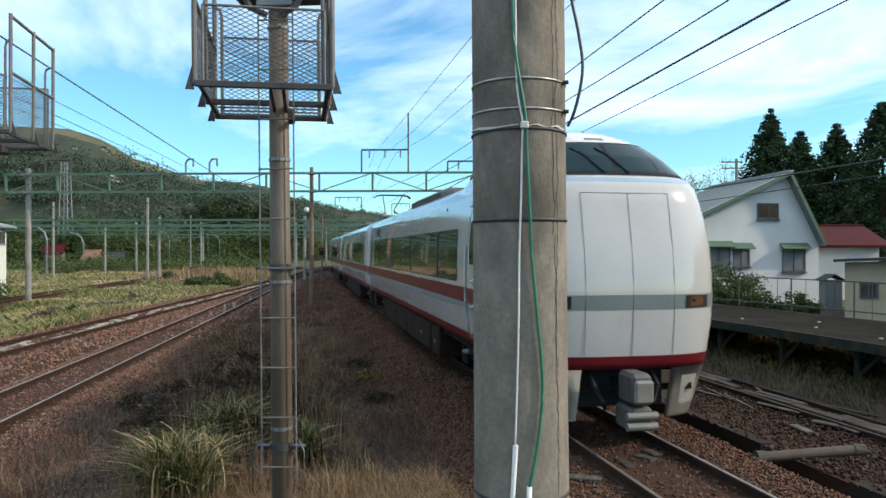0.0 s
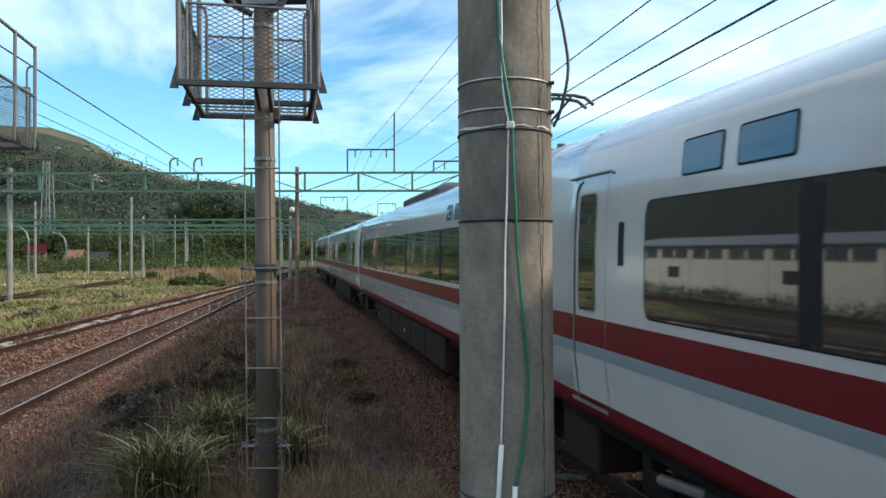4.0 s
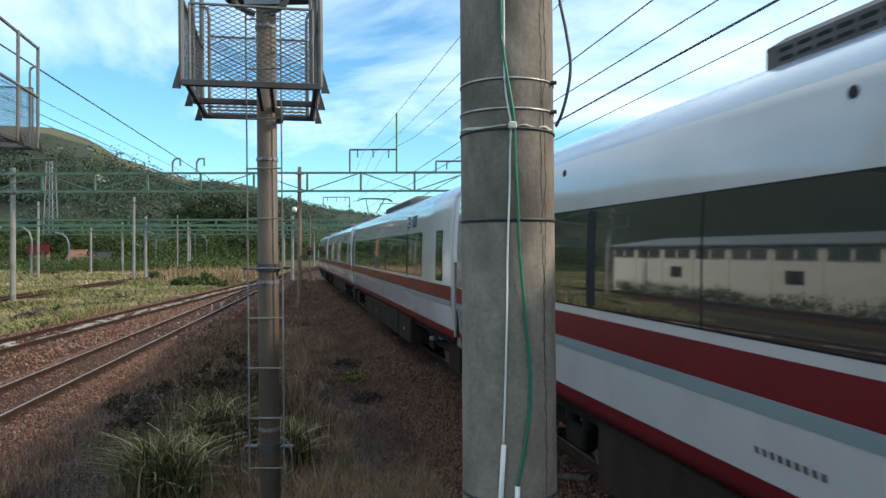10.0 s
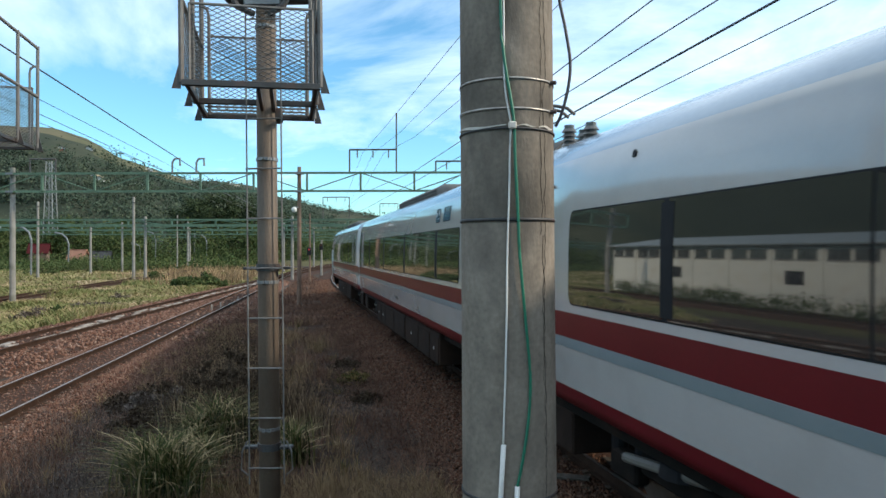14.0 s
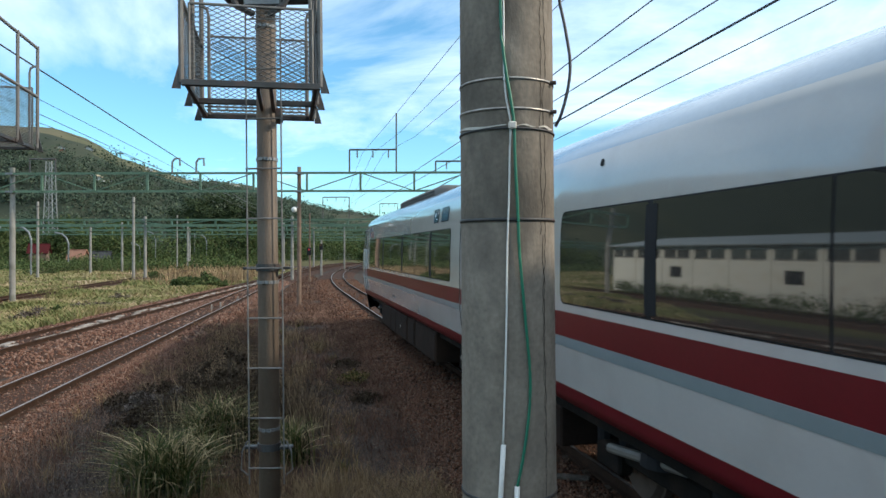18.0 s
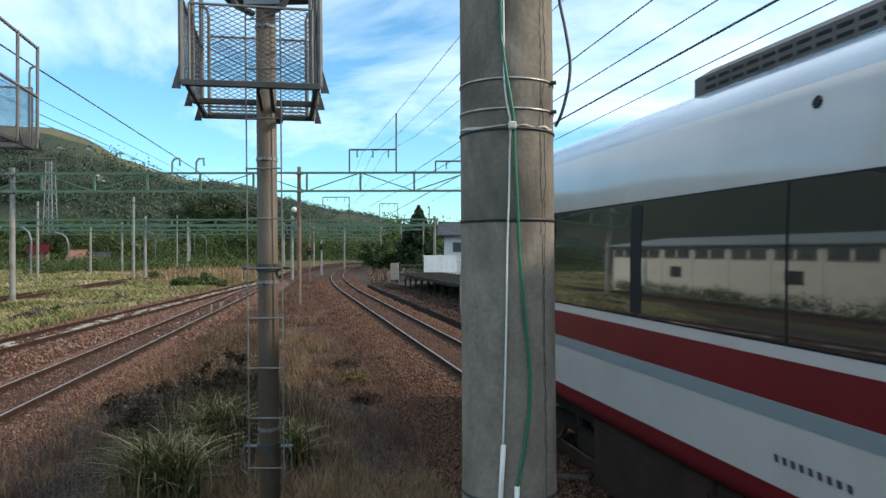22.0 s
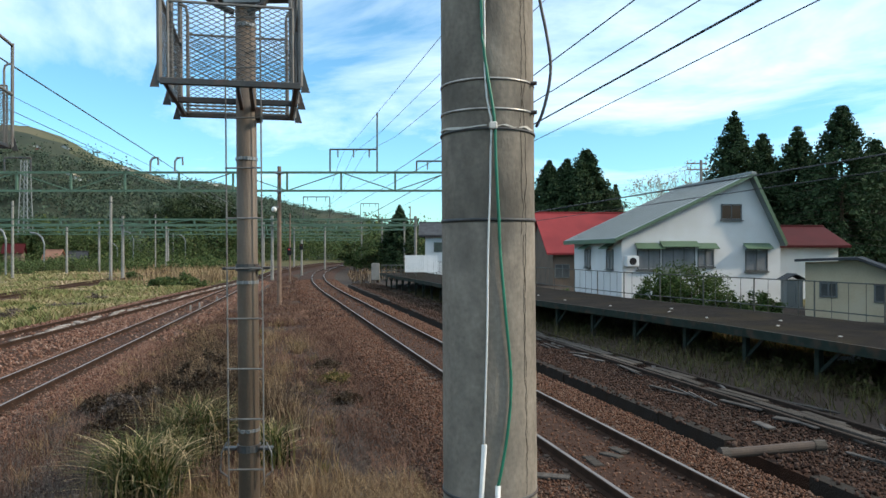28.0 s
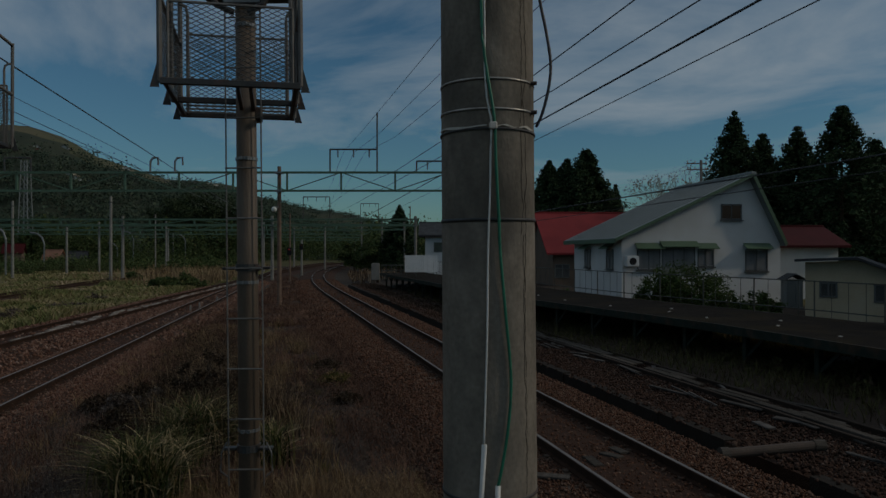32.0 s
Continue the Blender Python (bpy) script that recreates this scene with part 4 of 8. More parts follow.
# fence at the back of the platform
M["rail_paint"] = mat("grey-green rail paint", (0.072, 0.0805, 0.0714), (0.0432, 0.0455, 0.0408), 0.7, 0.1, scale=3, stain=((0.072, 0.035, 0.0204), 0.5, 4))
fence = thing("platform_fence", "thin grey steel railing along the old platform", "fence")
fl = [p for p in along(edge_pts(DECK_W - 0.15), 0.55)]
fz = DECK_Z
prev = None
for i, (s, lat, a) in enumerate(fl):
    p = at(s, lat, fz)
    big = i % 4 == 0
    bm = bmesh.new()
    rod(bm, (p.x, p.y, fz - 0.02), (p.x, p.y, fz + 1.0), 0.022 if big else 0.008, seg=6)
    part("fence_post" if big else "baluster", bm, "rail_paint", fence)
for z in (0.98, 0.2):
    bm = bmesh.new()
    tube(bm, [at(s, lat, fz + z) for s, lat, a in fl], 0.018, 6)
    part("fence_rail", bm, "rail_paint", fence)

# ditch wall beside the main track
ditch = thing("drain_ditch", "dark concrete drain ditch beside the track", "ditch", kind="structure")
sv = -8.0
while sv < 60:
    ln = random.uniform(1.6, 2.4)
    if not 7.0 < sv < 9.4:
        du, dz = random.uniform(-0.02, 0.02), random.uniform(-0.03, 0.02)
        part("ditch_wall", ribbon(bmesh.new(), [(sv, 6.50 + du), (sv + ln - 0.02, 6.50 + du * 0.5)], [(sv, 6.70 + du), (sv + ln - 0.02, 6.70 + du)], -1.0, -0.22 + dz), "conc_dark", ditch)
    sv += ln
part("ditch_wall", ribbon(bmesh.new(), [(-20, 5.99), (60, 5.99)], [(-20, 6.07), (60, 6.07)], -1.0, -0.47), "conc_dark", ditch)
part("far_bank", ribbon(bmesh.new(), [(-20, 6.683), (60, 6.633)], [(-20, 7.5), (60, 7.5)], -1.0, -0.33), "bed", ditch)
pipe = thing("rusty_pipe", "rusty pipe with a concrete collar lying over the ditch", "pipe")
bm = bmesh.new()
rod(bm, (3.85, 9.95, -0.20), (5.08, 10.05, -0.12), 0.07, seg=14)
part("pipe_barrel", bm, "pipe_rust", pipe)
bm = bmesh.new()
rod(bm, (3.74, 9.93, -0.20), (3.86, 9.95, -0.20), 0.088, seg=14)
part("collar", bm, "plank", pipe)
bm = bmesh.new()
rod(bm, (5.06, 10.05, -0.12), (5.22, 10.07, -0.12), 0.08, seg=14)
part("collar", bm, "plank", pipe)

# house with the white gable
def house():
    H = thing("white_house", "white gabled house with a grey-green roof and green awnings", "house", pose(9.24, 38.0, 0, 0, 0, 6.9))
    W, L, zg = 8.75, 8.2, -0.6
    zl, zr, zk, uk = 3.25, 2.9, 6.44, 6.97
    th = 0.18
    gable = [(0, zg), (W, zg), (W, zr), (uk, zk), (0, zl)]
    up = pose(0, 0, 0, 90, 0, 0)
    for v in (0.0, L - th):
        bm = prism(bmesh.new(), gable, th, Matrix.Translation((0, v + th, 0)) @ up)
        part("wall", bm, "h_white", H)
    part("wall", cube(0, th + 0.002, zg, th, L - th - 0.002, zl), "h_white", H)
    part("wall", cube(W - th, th + 0.002, zg, W, L - th - 0.002, zr), "h_white", H)
    # clapboard lines
    for i in range(24):
        z = zg + 0.35 + i * 0.27
        x0 = 0.0 if z < zl else (z - zl) / (zk - zl) * uk
        x1 = W if z < zr else W - (z - zr) / (zk - zr) * (W - uk)
        if x1 - x0 > 0.3:
            part("board_lap", cube(x0, -0.005, z, x1, 0.0, z + 0.006), "h_white", H)
    # roof slabs
    def slab(u0, z0, u1, z1, over):
        bm = bmesh.new()
        t = 0.16
        d = Vector((u1 - u0, z1 - z0)).normalized()
        a = Vector((u0, z0)) - d * over
        b = Vector((u1, z1))
        pts = [(a.x, a.y + 0.02), (b.x, b.y + 0.02), (b.x, b.y + t + 0.02), (a.x, a.y + t + 0.02)]
        prism(bm, pts, L + 1.0, Matrix.Translation((0, L + 0.5, 0)) @ up)
        return bm
    r1 = part("roof", slab(0, zl, uk, zk, 0.55), "h_roof", H, "grey-green metal roof slope")
    part("roof", slab(W, zr, uk, zk, 0.12), "h_roof", H)
    bm = bmesh.new()
    box(bm, uk - 0.15, -0.55, zk + 0.10, uk + 0.15, L + 0.55, zk + 0.26, 0.03)
    part("ridge_cap", bm, "h_roof", H)
    for (u0, z0, u1, z1) in ((-0.50, zl - 0.23, uk, zk), (W + 0.06, zr - 0.12, uk, zk)):
        bm = bmesh.new()
        beam(bm, (u0, -0.52, z0 + 0.10), (u1, -0.52, z1 + 0.10), 0.05, 0.17)
        part("barge_board", bm, "h_green", H)
    part("fascia", cube(-0.56, -0.5, zl - 0.30, -0.50, L + 0.5, zl - 0.08), "h_green", H)
    for k in range(1, 15):
        v = -0.5 + (L + 1.0) * k / 15
        bm = bmesh.new()
        d = Vector((uk, zk - zl)).normalized()
        beam(bm, (-0.48, v, zl - 0.22 + 0.20), (uk, v, zk + 0.20), 0.04, 0.04)
        part("roof_seam", bm, "h_roof", r1)

    def window(u0, z0, u1, z1, awn=True, n=2, face=0, glass="h_pane_pale"):
        Wn = new("window")
        Wn.parent = H
        Wn.matrix_basis = pose(0, 0, 0) if face == 0 else pose(0, 0, 0, 0, 0, -90) @ Matrix.Translation((0, 0, 0))
        y = -0.004
        part("pane", cube(u0 + 0.04, y - 0.02, z0 + 0.04, u1 - 0.04, y - 0.006, z1 - 0.04), glass, Wn)
        for i in range(n + 1):
            x = u0 + (u1 - u0) * i / n
            part("frame_bar", cube(x - 0.025, y - 0.05, z0, x + 0.025, y, z1), "h_frame", Wn)
        for z in (z0, z1):
            part("frame_bar", cube(u0 - 0.02, y - 0.053, z - 0.025, u1 + 0.02, y - 0.001, z + 0.025), "h_frame", Wn)
        part("sill", cube(u0 - 0.08, y - 0.12, z0 - 0.09, u1 + 0.08, y, z0 - 0.03), "h_frame", Wn)
        if awn:
            bm = prism(bmesh.new(), [(0, 0), (-0.45, -0.28), (-0.45, -0.32), (0, -0.05)], u1 - u0 + 0.3, Matrix.Translation((u0 - 0.15, 0, z1 + 0.35)) @ pose(0, 0, 0, 90, 0, 90))
            part("awning", bm, "h_green", Wn, "green sheet awning")
        return Wn
    window(5.45, 4.22, 6.55, 5.0, awn=False, n=2, glass="h_pane_brown")
    window(0.85, 1.6, 2.05, 2.62)
    window(2.2, 1.3, 3.95, 2.72, n=3)
    window(4.15, 1.75, 5.0, 2.62)
    window(6.8, 1.5, 8.0, 2.62)
    window(-2.2, 1.6, -1.2, 2.62, face=1, n=2)
    window(-6.0, 1.6, -5.0, 2.62, face=1, n=2)
    part("bay_box", cube(2.1, -0.35, 0.75, 4.05, -0.07, 1.22), "h_white", H)
    bm = bmesh.new()
    box(bm, 0.1, -0.5, 1.75, 0.75, -0.12, 2.3, 0.03)
    ac = part("air_conditioner", bm, "h_white", H, "white air-conditioning unit")
    bm = bmesh.new()
    rod(bm, (0.42, -0.51, 2.02), (0.42, -0.495, 2.02), 0.19, seg=20)
    part("fan_grille", bm, "t_rubber", ac)
    return H


house()


def simple_house(m, w, l, zl, zk, wall, roof, label, over=0.5, axis="gable", base=-0.8):
    H = thing("house", label, "house", m, group="houses beside the station")
    up = pose(0, 0, 0, 90, 0, 0)
    th = 0.15
    for v in (0.0, l - th):
        part("wall", prism(bmesh.new(), [(0, base), (w, base), (w, zl), (w / 2, zk), (0, zl)], th, Matrix.Translation((0, v + th, 0)) @ up), wall, H)
    part("wall", cube(0, th + 0.002, base, th, l - th - 0.002, zl), wall, H)
    part("wall", cube(w - th, th + 0.002, base, w, l - th - 0.002, zl), wall, H)
    for a, b in (((0, zl), (w / 2, zk)), ((w, zl), (w / 2, zk))):
        d = (Vector(b) - Vector(a)).normalized()
        p = Vector(a) - d * over
        part("roof", prism(bmesh.new(), [(p.x, p.y + 0.02), (b[0], b[1] + 0.02), (b[0], b[1] + 0.16), (p.x, p.y + 0.16)], l + 2 * over, Matrix.Translation((0, l + over, 0)) @ up), roof, H)
    part("ridge_cap", cube(w / 2 - 0.12, -over, zk + 0.1, w / 2 + 0.12, l + over, zk + 0.22, 0.02), roof, H)
    return H


def wall_window(H, u0, z0, u1, z1, n=2, y=0.0, rot=0):
    Wn = new("window")
    Wn.parent = H
    Wn.matrix_basis = pose(0, 0, 0, 0, 0, rot)
    part("pane", cube(u0, y - 0.02, z0, u1, y - 0.004, z1), "h_glass", Wn)
    for i in range(n + 1):
        x = u0 + (u1 - u0) * i / n
        part("frame_bar", cube(x - 0.03, y - 0.05, z0, x + 0.03, y - 0.003, z1), "h_frame", Wn)
    for z in (z0, z1):
        part("frame_bar", cube(u0 - 0.03, y - 0.052, z - 0.03, u1 + 0.03, y - 0.002, z + 0.03), "h_frame", Wn)
    return Wn


# red-roofed house: its roof slope faces the camera
red = simple_house(pose(17.0, 58.0, 0, 0, 0, 96), 8.0, 8.5, 2.6, 5.6, "h_brown", "h_red", "grey-brown house with a bright red metal roof", 0.6)
wall_window(red, -8.3, 0.5, -7.2, 1.5, rot=-90)
wall_window(red, -6.7, 0.4, -6.0, 1.5, 1, rot=-90)
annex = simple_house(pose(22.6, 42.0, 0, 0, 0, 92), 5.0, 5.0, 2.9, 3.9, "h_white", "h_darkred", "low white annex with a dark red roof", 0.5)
shed = thing("shed", "cream sheet-metal shed with a grey lean-to roof", "shed", pose(14.5, 29.4, 0, 0, 0, -32))
part("wall", prism(bmesh.new(), [(0, -0.7), (5.5, -0.7), (5.5, 0.65), (1.83, 2.18), (0, 2.1)], 0.12, Matrix.Translation((0, 0.12, 0)) @ pose(0, 0, 0, 90, 0, 0)), "h_cream", shed)
part("wall", cube(0, 0.122, -0.7, 0.12, 4.0, 2.0), "h_cream", shed)
part("wall", cube(5.38, 0.122, -0.7, 5.5, 4.0, 0.6), "h_cream", shed)
part("roof", prism(bmesh.new(), [(-0.35, 2.12), (1.83, 2.21), (6.0, 0.5), (6.0, 0.59), (1.83, 2.31), (-0.35, 2.22)], 4.8, Matrix.Translation((0, 4.4, 0)) @ pose(0, 0, 0, 90, 0, 0)), "h_tile", shed)
wall_window(shed, 0.54, 0.75, 1.11, 1.29)
wall_window(shed, 2.4, 0.6, 3.3, 1.25)

cupboard = thing("grey_cupboard", "small grey roofed cupboard beside the white house", "cupboard", pose(16.9, 35.6, -0.45, 0, 0, 4))
part("body", cube(-0.40, -0.30, 0.0, 0.40, 0.30, 1.62, 0.01), "h_roof", cupboard)
part("cupboard_door", cube(-0.36, -0.325, 0.1, -0.01, -0.301, 1.5, 0.006), "h_roof", cupboard)
part("cupboard_door", cube(0.01, -0.325, 0.1, 0.36, -0.301, 1.5, 0.006), "h_roof", cupboard)
part("roof", prism(bmesh.new(), [(-0.52, 1.60), (0.0, 1.86), (0.52, 1.60), (0.52, 1.65), (0.0, 1.92), (-0.52, 1.65)], 0.8, Matrix.Translation((0, 0.4, 0)) @ pose(0, 0, 0, 90, 0, 0)), "h_tile", cupboard)
station = simple_house(pose(7.4, 66.0, 0, 0, 0, 91), 5.0, 9.0, 4.05, 5.05, "h_white", "h_tile", "white building with a dark tiled roof beyond the platform", 0.6, base=-0.6)
wall_window(station, -8.2, 2.5, -6.8, 3.3, rot=-90)
wall_window(station, -6.2, 2.4, -4.6, 3.3, rot=-90)
wf = thing("board_fence", "white board fence on the platform", "fence", pose(-2.7, 52.0, 0, 0, 0, 3))
for i in range(16):
    part("board", cube(i * 0.145, 0, DECK_Z + 0.30, i * 0.145 + 0.135, 0.03, DECK_Z + 1.50 + random.uniform(-0.02, 0.02)), "h_white_fence", wf)

for i in range(0, 16, 5):
    part("fence_post", cube(i * 0.145 + 0.04, 0.032, DECK_Z - 0.02, i * 0.145 + 0.10, 0.09, DECK_Z + 1.3), "rail_paint", wf)

lf = thing("low_fence", "low grey rail fence at the platform's end", "fence", pose(-4.6, 55.0, DECK_Z - 0.05, 0, 0, 3))
for i in range(6):
    part("fence_post", cube(i * 0.36 - 0.03, -0.03, -0.3, i * 0.36 + 0.03, 0.03, 0.85), "rail_paint", lf)
for z in (0.35, 0.75):
    part("fence_rail", cube(-0.05, -0.05, z, 1.9, -0.031, z + 0.08), "rail_paint", lf)
part("end_box", cube(-0.75, -0.3, -0.3, -0.15, 0.2, 0.95, 0.02), "conc", lf)


# ---- hills and trees ----
def hill(name, ridge, depth, spread, label, rough=3.0, crest=False):
    """A wooded ridge: (px across the view, height in m) pairs at a distance, with slopes before and behind."""
    xs = [p[0] for p in ridge]
    verts, faces = [], []
    nu, nv = 240, 18
    for j in range(nv + 1):
        v = j / nv
        for i in range(nu + 1):
            px = xs[0] + (xs[-1] - xs[0]) * i / nu
            k = max(0, min(len(ridge) - 2, next((q for q in range(len(ridge) - 1) if ridge[q + 1][0] >= px), len(ridge) - 2)))
            (x0, h0), (x1, h1) = ridge[k], ridge[k + 1]
            h = h0 + (h1 - h0) * (px - x0) / (x1 - x0)
            prof = math.sin(min(1.0, v / 0.7) * math.pi / 2) if v < 0.7 else 1.0 - 0.6 * (v - 0.7) / 0.3
            d = depth - spread * 0.7 + spread * v
            x = (px - 784) / 1300 * d
            z = -1.5 + (h + 1.5) * prof
            z += prof * rough * (noise.noise((x * 0.035, d * 0.035, 5.0)) + 0.6 * noise.noise((x * 0.12, d * 0.12, 9.0)))
            verts.append((x, d, z))
    n = nu + 1
    for j in range(nv):
        for i in range(nu):
            faces.append((j * n + i, j * n + i + 1, (j + 1) * n + i + 1, (j + 1) * n + i))
    me = bpy.data.meshes.new(name)
    me.from_pydata(verts, [], faces)
    me.materials.append(M["hill"])
    me.materials.append(M["hill_grass"])
    me.polygons.foreach_set("use_smooth", [True] * len(faces))
    if crest:
        idx = []
        for f in faces:
            x, d, z = verts[f[0]]
            v = (f[0] // n) / nv + 0.10 * noise.noise((x * 0.02, d * 0.02, 1.0))
            idx.append(1 if v > 0.40 and 784 + 1300 * x / d < 290 else 0)
        me.polygons.foreach_set("material_index", idx)
    return tagged(new(name, me), label, "hill", kind="structure"), verts


def hz(y, d):
    return 2.54 + (445 - y) / 1300 * d


R1 = [(-2300, -250), (-1300, -20), (-700, 80), (-300, 150), (-90, 224), (-60, 227), (19, 228), (48, 232), (77, 240), (110, 250), (144, 269), (173, 285), (202, 293), (231, 303), (269, 315), (312, 328), (400, 354), (520, 395), (640, 430), (760, 442)]
R2 = [(100, 400), (200, 346), (270, 326), (312, 324), (360, 322), (413, 332), (461, 350), (481, 359), (529, 369), (560, 373), (593, 378), (627, 385), (660, 398), (700, 402), (760, 402), (800, 396), (900, 410), (1200, 420), (1700, 420), (2300, 430)]
_, va = hill("wooded_hill", [(p, hz(y, 430)) for p, y in R1], 430, 260, "wooded green hill with a mown grassy crest behind the yard", 1.0, True)
_, vb = hill("far_ridge", [(p, hz(y, 620)) for p, y in R2], 620, 240, "far wooded ridge behind the tracks", 1.5)


def clumps(centres, leaf, per, spread, seed, flat=0.8):
    """Leaf cards in clumps about centres of (x, y, z, radius)."""
    rnd = random.Random(seed)
    v, f = [], []
    for x, y, z, r in centres:
        for _ in range(per):
            a, b, c = rnd.gauss(0, 0.45), rnd.gauss(0, 0.45), rnd.gauss(0, 0.45 * flat)
            px, py, pz = x + a * r * spread, y + b * r * spread, z + c * r * spread
            s = leaf * rnd.uniform(0.6, 1.4)
            u = Vector((rnd.gauss(0, 1), rnd.gauss(0, 1), rnd.gauss(0, 0.7))).normalized()
            w = u.cross(Vector((rnd.gauss(0, 1), rnd.gauss(0, 1), rnd.gauss(0, 1)))).normalized()
            o = Vector((px, py, pz))
            i = len(v)
            v += [tuple(o - u * s), tuple(o + w * s * 0.55), tuple(o + u * s), tuple(o - w * s * 0.55)]
            f.append((i, i + 1, i + 2, i + 3))
    return v, f


def card_part(name, v, f, material, parent):
    me = bpy.data.meshes.new(name)
    me.from_pydata(v, [], f)
    me.materials.append(M[material])
    o = new(name, me)
    o.parent = parent
    return o


def cedar(x, y, h, r, seed, label, leaf=0.13, dens=5.0):
    t = thing("cedar_tree", label, "tree", pose(x, y, 0), group="cedars behind the houses")
    rnd = random.Random(seed)
    bm = bmesh.new()
    rod(bm, (0, 0, -0.8), (0, 0, h * 0.96), 0.035 * h * 0.45, 0.03, 8)
    v, f = [], []
    z = h * 0.10
    z1 = z
    while z1 < h * 0.99:
        z = z1
        u = (z / h)
        rr = 2.35 * r * (1 - u) ** 0.95 * rnd.uniform(0.9, 1.08) + 0.02
        nb = max(6, int(7 * (1 - u) + 3))
        for k in range(nb):
            a = 2 * math.pi * (k + rnd.random()) / nb
            q = rr * rnd.uniform(0.75, 1.08)
            z = z1 + rnd.uniform(-0.45, 0.45) * (h * 0.026 + 0.08) * min(1.0, 4 * (1 - u))
            rod(bm, (0, 0, z), (q * math.cos(a), q * math.sin(a), z - 0.12 * q + 0.15), 0.03, 0.012, 4, False)
            cs = [(q * w * math.cos(a), q * w * math.sin(a), z - 0.30 * q * w + 0.2, 0.55 * (0.22 + min(q, 1.6) * 0.42)) for w in (0.35, 0.6, 0.82, 1.0)]
            vv, ff = clumps(cs, leaf * min(1.0, 0.6 + 0.4 * q), int((4.2 + 2.6 * min(q, 1.5)) * dens), 1.0, rnd.random(), 1.1)
            o = len(v)
            v += vv
            f += [tuple(i + o for i in q4) for q4 in ff]
        z1 += h * 0.026 + 0.08
    part("trunk", bm, "bark", t)
    card_part("crown", v, f, "leaf_cedar", t)
    return t


for i, (px, top, d, r) in enumerate(((1300, 200, 62, 2.9), (1350, 235, 66, 2.4), (1412, 224, 60, 2.6), (1490, 183, 56, 3.1), (1550, 245, 58, 2.8), (1455, 300, 68, 2.6), (1620, 215, 60, 3.0), (1690, 230, 58, 3.0), (1385, 300, 70, 3.2), (1435, 290, 72, 3.2), (1520, 285, 70, 3.4), (1585, 270, 72, 3.4), (1335, 310, 72, 2.6))):
    cedar((px - 784) / 1300 * d, d, hz(top, d), r, i, "tall dark green cedar behind the white house")
for i, (px, top, d, r) in enumerate(((972, 286, 80, 3.0), (1004, 281, 82, 3.2), (1038, 262, 80, 4.0), (1062, 318, 83, 3.0), (1020, 300, 78, 3.2), (985, 320, 78, 3.0), (1090, 330, 84, 1.0), (707, 366, 100, 1.9))):
    cedar((px - 784) / 1300 * d, d, hz(top, d), r, 20 + i, "dark green cedar behind the red-roofed house", leaf=0.15)


# cedars added out of view to shade the platform, shed and annex
for i, (x, y, h) in enumerate(((21.5, 7.5, 7.0), (22.5, 11.5, 7.8), (21.8, 15.5, 7.6), (23.5, 19.5, 8.0), (24.0, 24.0, 7.4), (25.5, 28.5, 9.0), (27.5, 32.5, 10.0))):
    cedar(x, y, h, 2.6, 40 + i, "dark green cedar added out of view to cast shade", leaf=0.2, dens=2.0)


def leafy(name, x, y, z0, h, r, seed, material, label, cat, leaf=0.12, n=60, per=40, trunk=True):
    t = thing(name, label, cat, pose(x, y, z0))
    rnd = random.Random(seed)
    bm = bmesh.new()
    if trunk:
        rod(bm, (0, 0, -0.3), (0, 0, h * 0.5), 0.05 + 0.02 * h, 0.03, 7)
    cs = []
    for _ in range(n):
        a, q = rnd.uniform(0, 2 * math.pi), math.sqrt(rnd.random()) * r
        zz = h * (0.25 + 0.7 * rnd.random()) if trunk else h * rnd.uniform(0.1, 0.95) * (1 - 0.5 * (q / r) ** 2)
        q *= math.sqrt(max(0.05, 1 - ((zz / h - 0.55) / 0.55) ** 2))
        c = (q * math.cos(a), q * math.sin(a), zz)
        cs.append((*c, r * 0.34))
        rod(bm, (0, 0, zz * 0.35), c, 0.025, 0.008, 4, False)
    if trunk:
        part("trunk", bm, "bark", t)
    else:
        tagged(part("stem", bm, "bark", t), kind="stuff")
    v, f = clumps(cs, leaf, per, 0.8, seed)
    card_part("crown", v, f, material, t)
    return t


# trees of the yard's far side and along the line
rnd = random.Random(4)
for i in range(26):
    px = rnd.uniform(-80, 470)
    d = rnd.uniform(150, 210)
    leafy("broadleaf_tree", (px - 784) / 1300 * d, d, -0.8, rnd.uniform(5, 11), rnd.uniform(2.6, 4.6), 50 + i, "leaf_wood", "green broadleaf tree behind the yard", "tree", 0.2, 40, 85)
for i, (px, top, r) in enumerate(((300, 352, 6.0), (335, 335, 6.5), (372, 342, 6.0), (405, 350, 5.5), (280, 372, 5.0), (430, 372, 5.0), (350, 372, 6.5))):
    leafy("broadleaf_tree", (px - 784) / 1300 * 182, 182 + 3 * i, -0.8, hz(top, 182) + 0.8, r, 70 + i, "leaf_dark", "tall dark green tree behind the yard", "tree", 0.24, 70, 90)
for i in range(12):
    px = rnd.uniform(600, 760)
    d = rnd.uniform(95, 170)
    leafy("broadleaf_tree", (px - 784) / 1300 * d + 2, d, -0.8, rnd.uniform(4, 8), rnd.uniform(2.0, 3.5), 90 + i, "leaf_wood", "green broadleaf tree beside the line", "tree", 0.17, 40, 80)
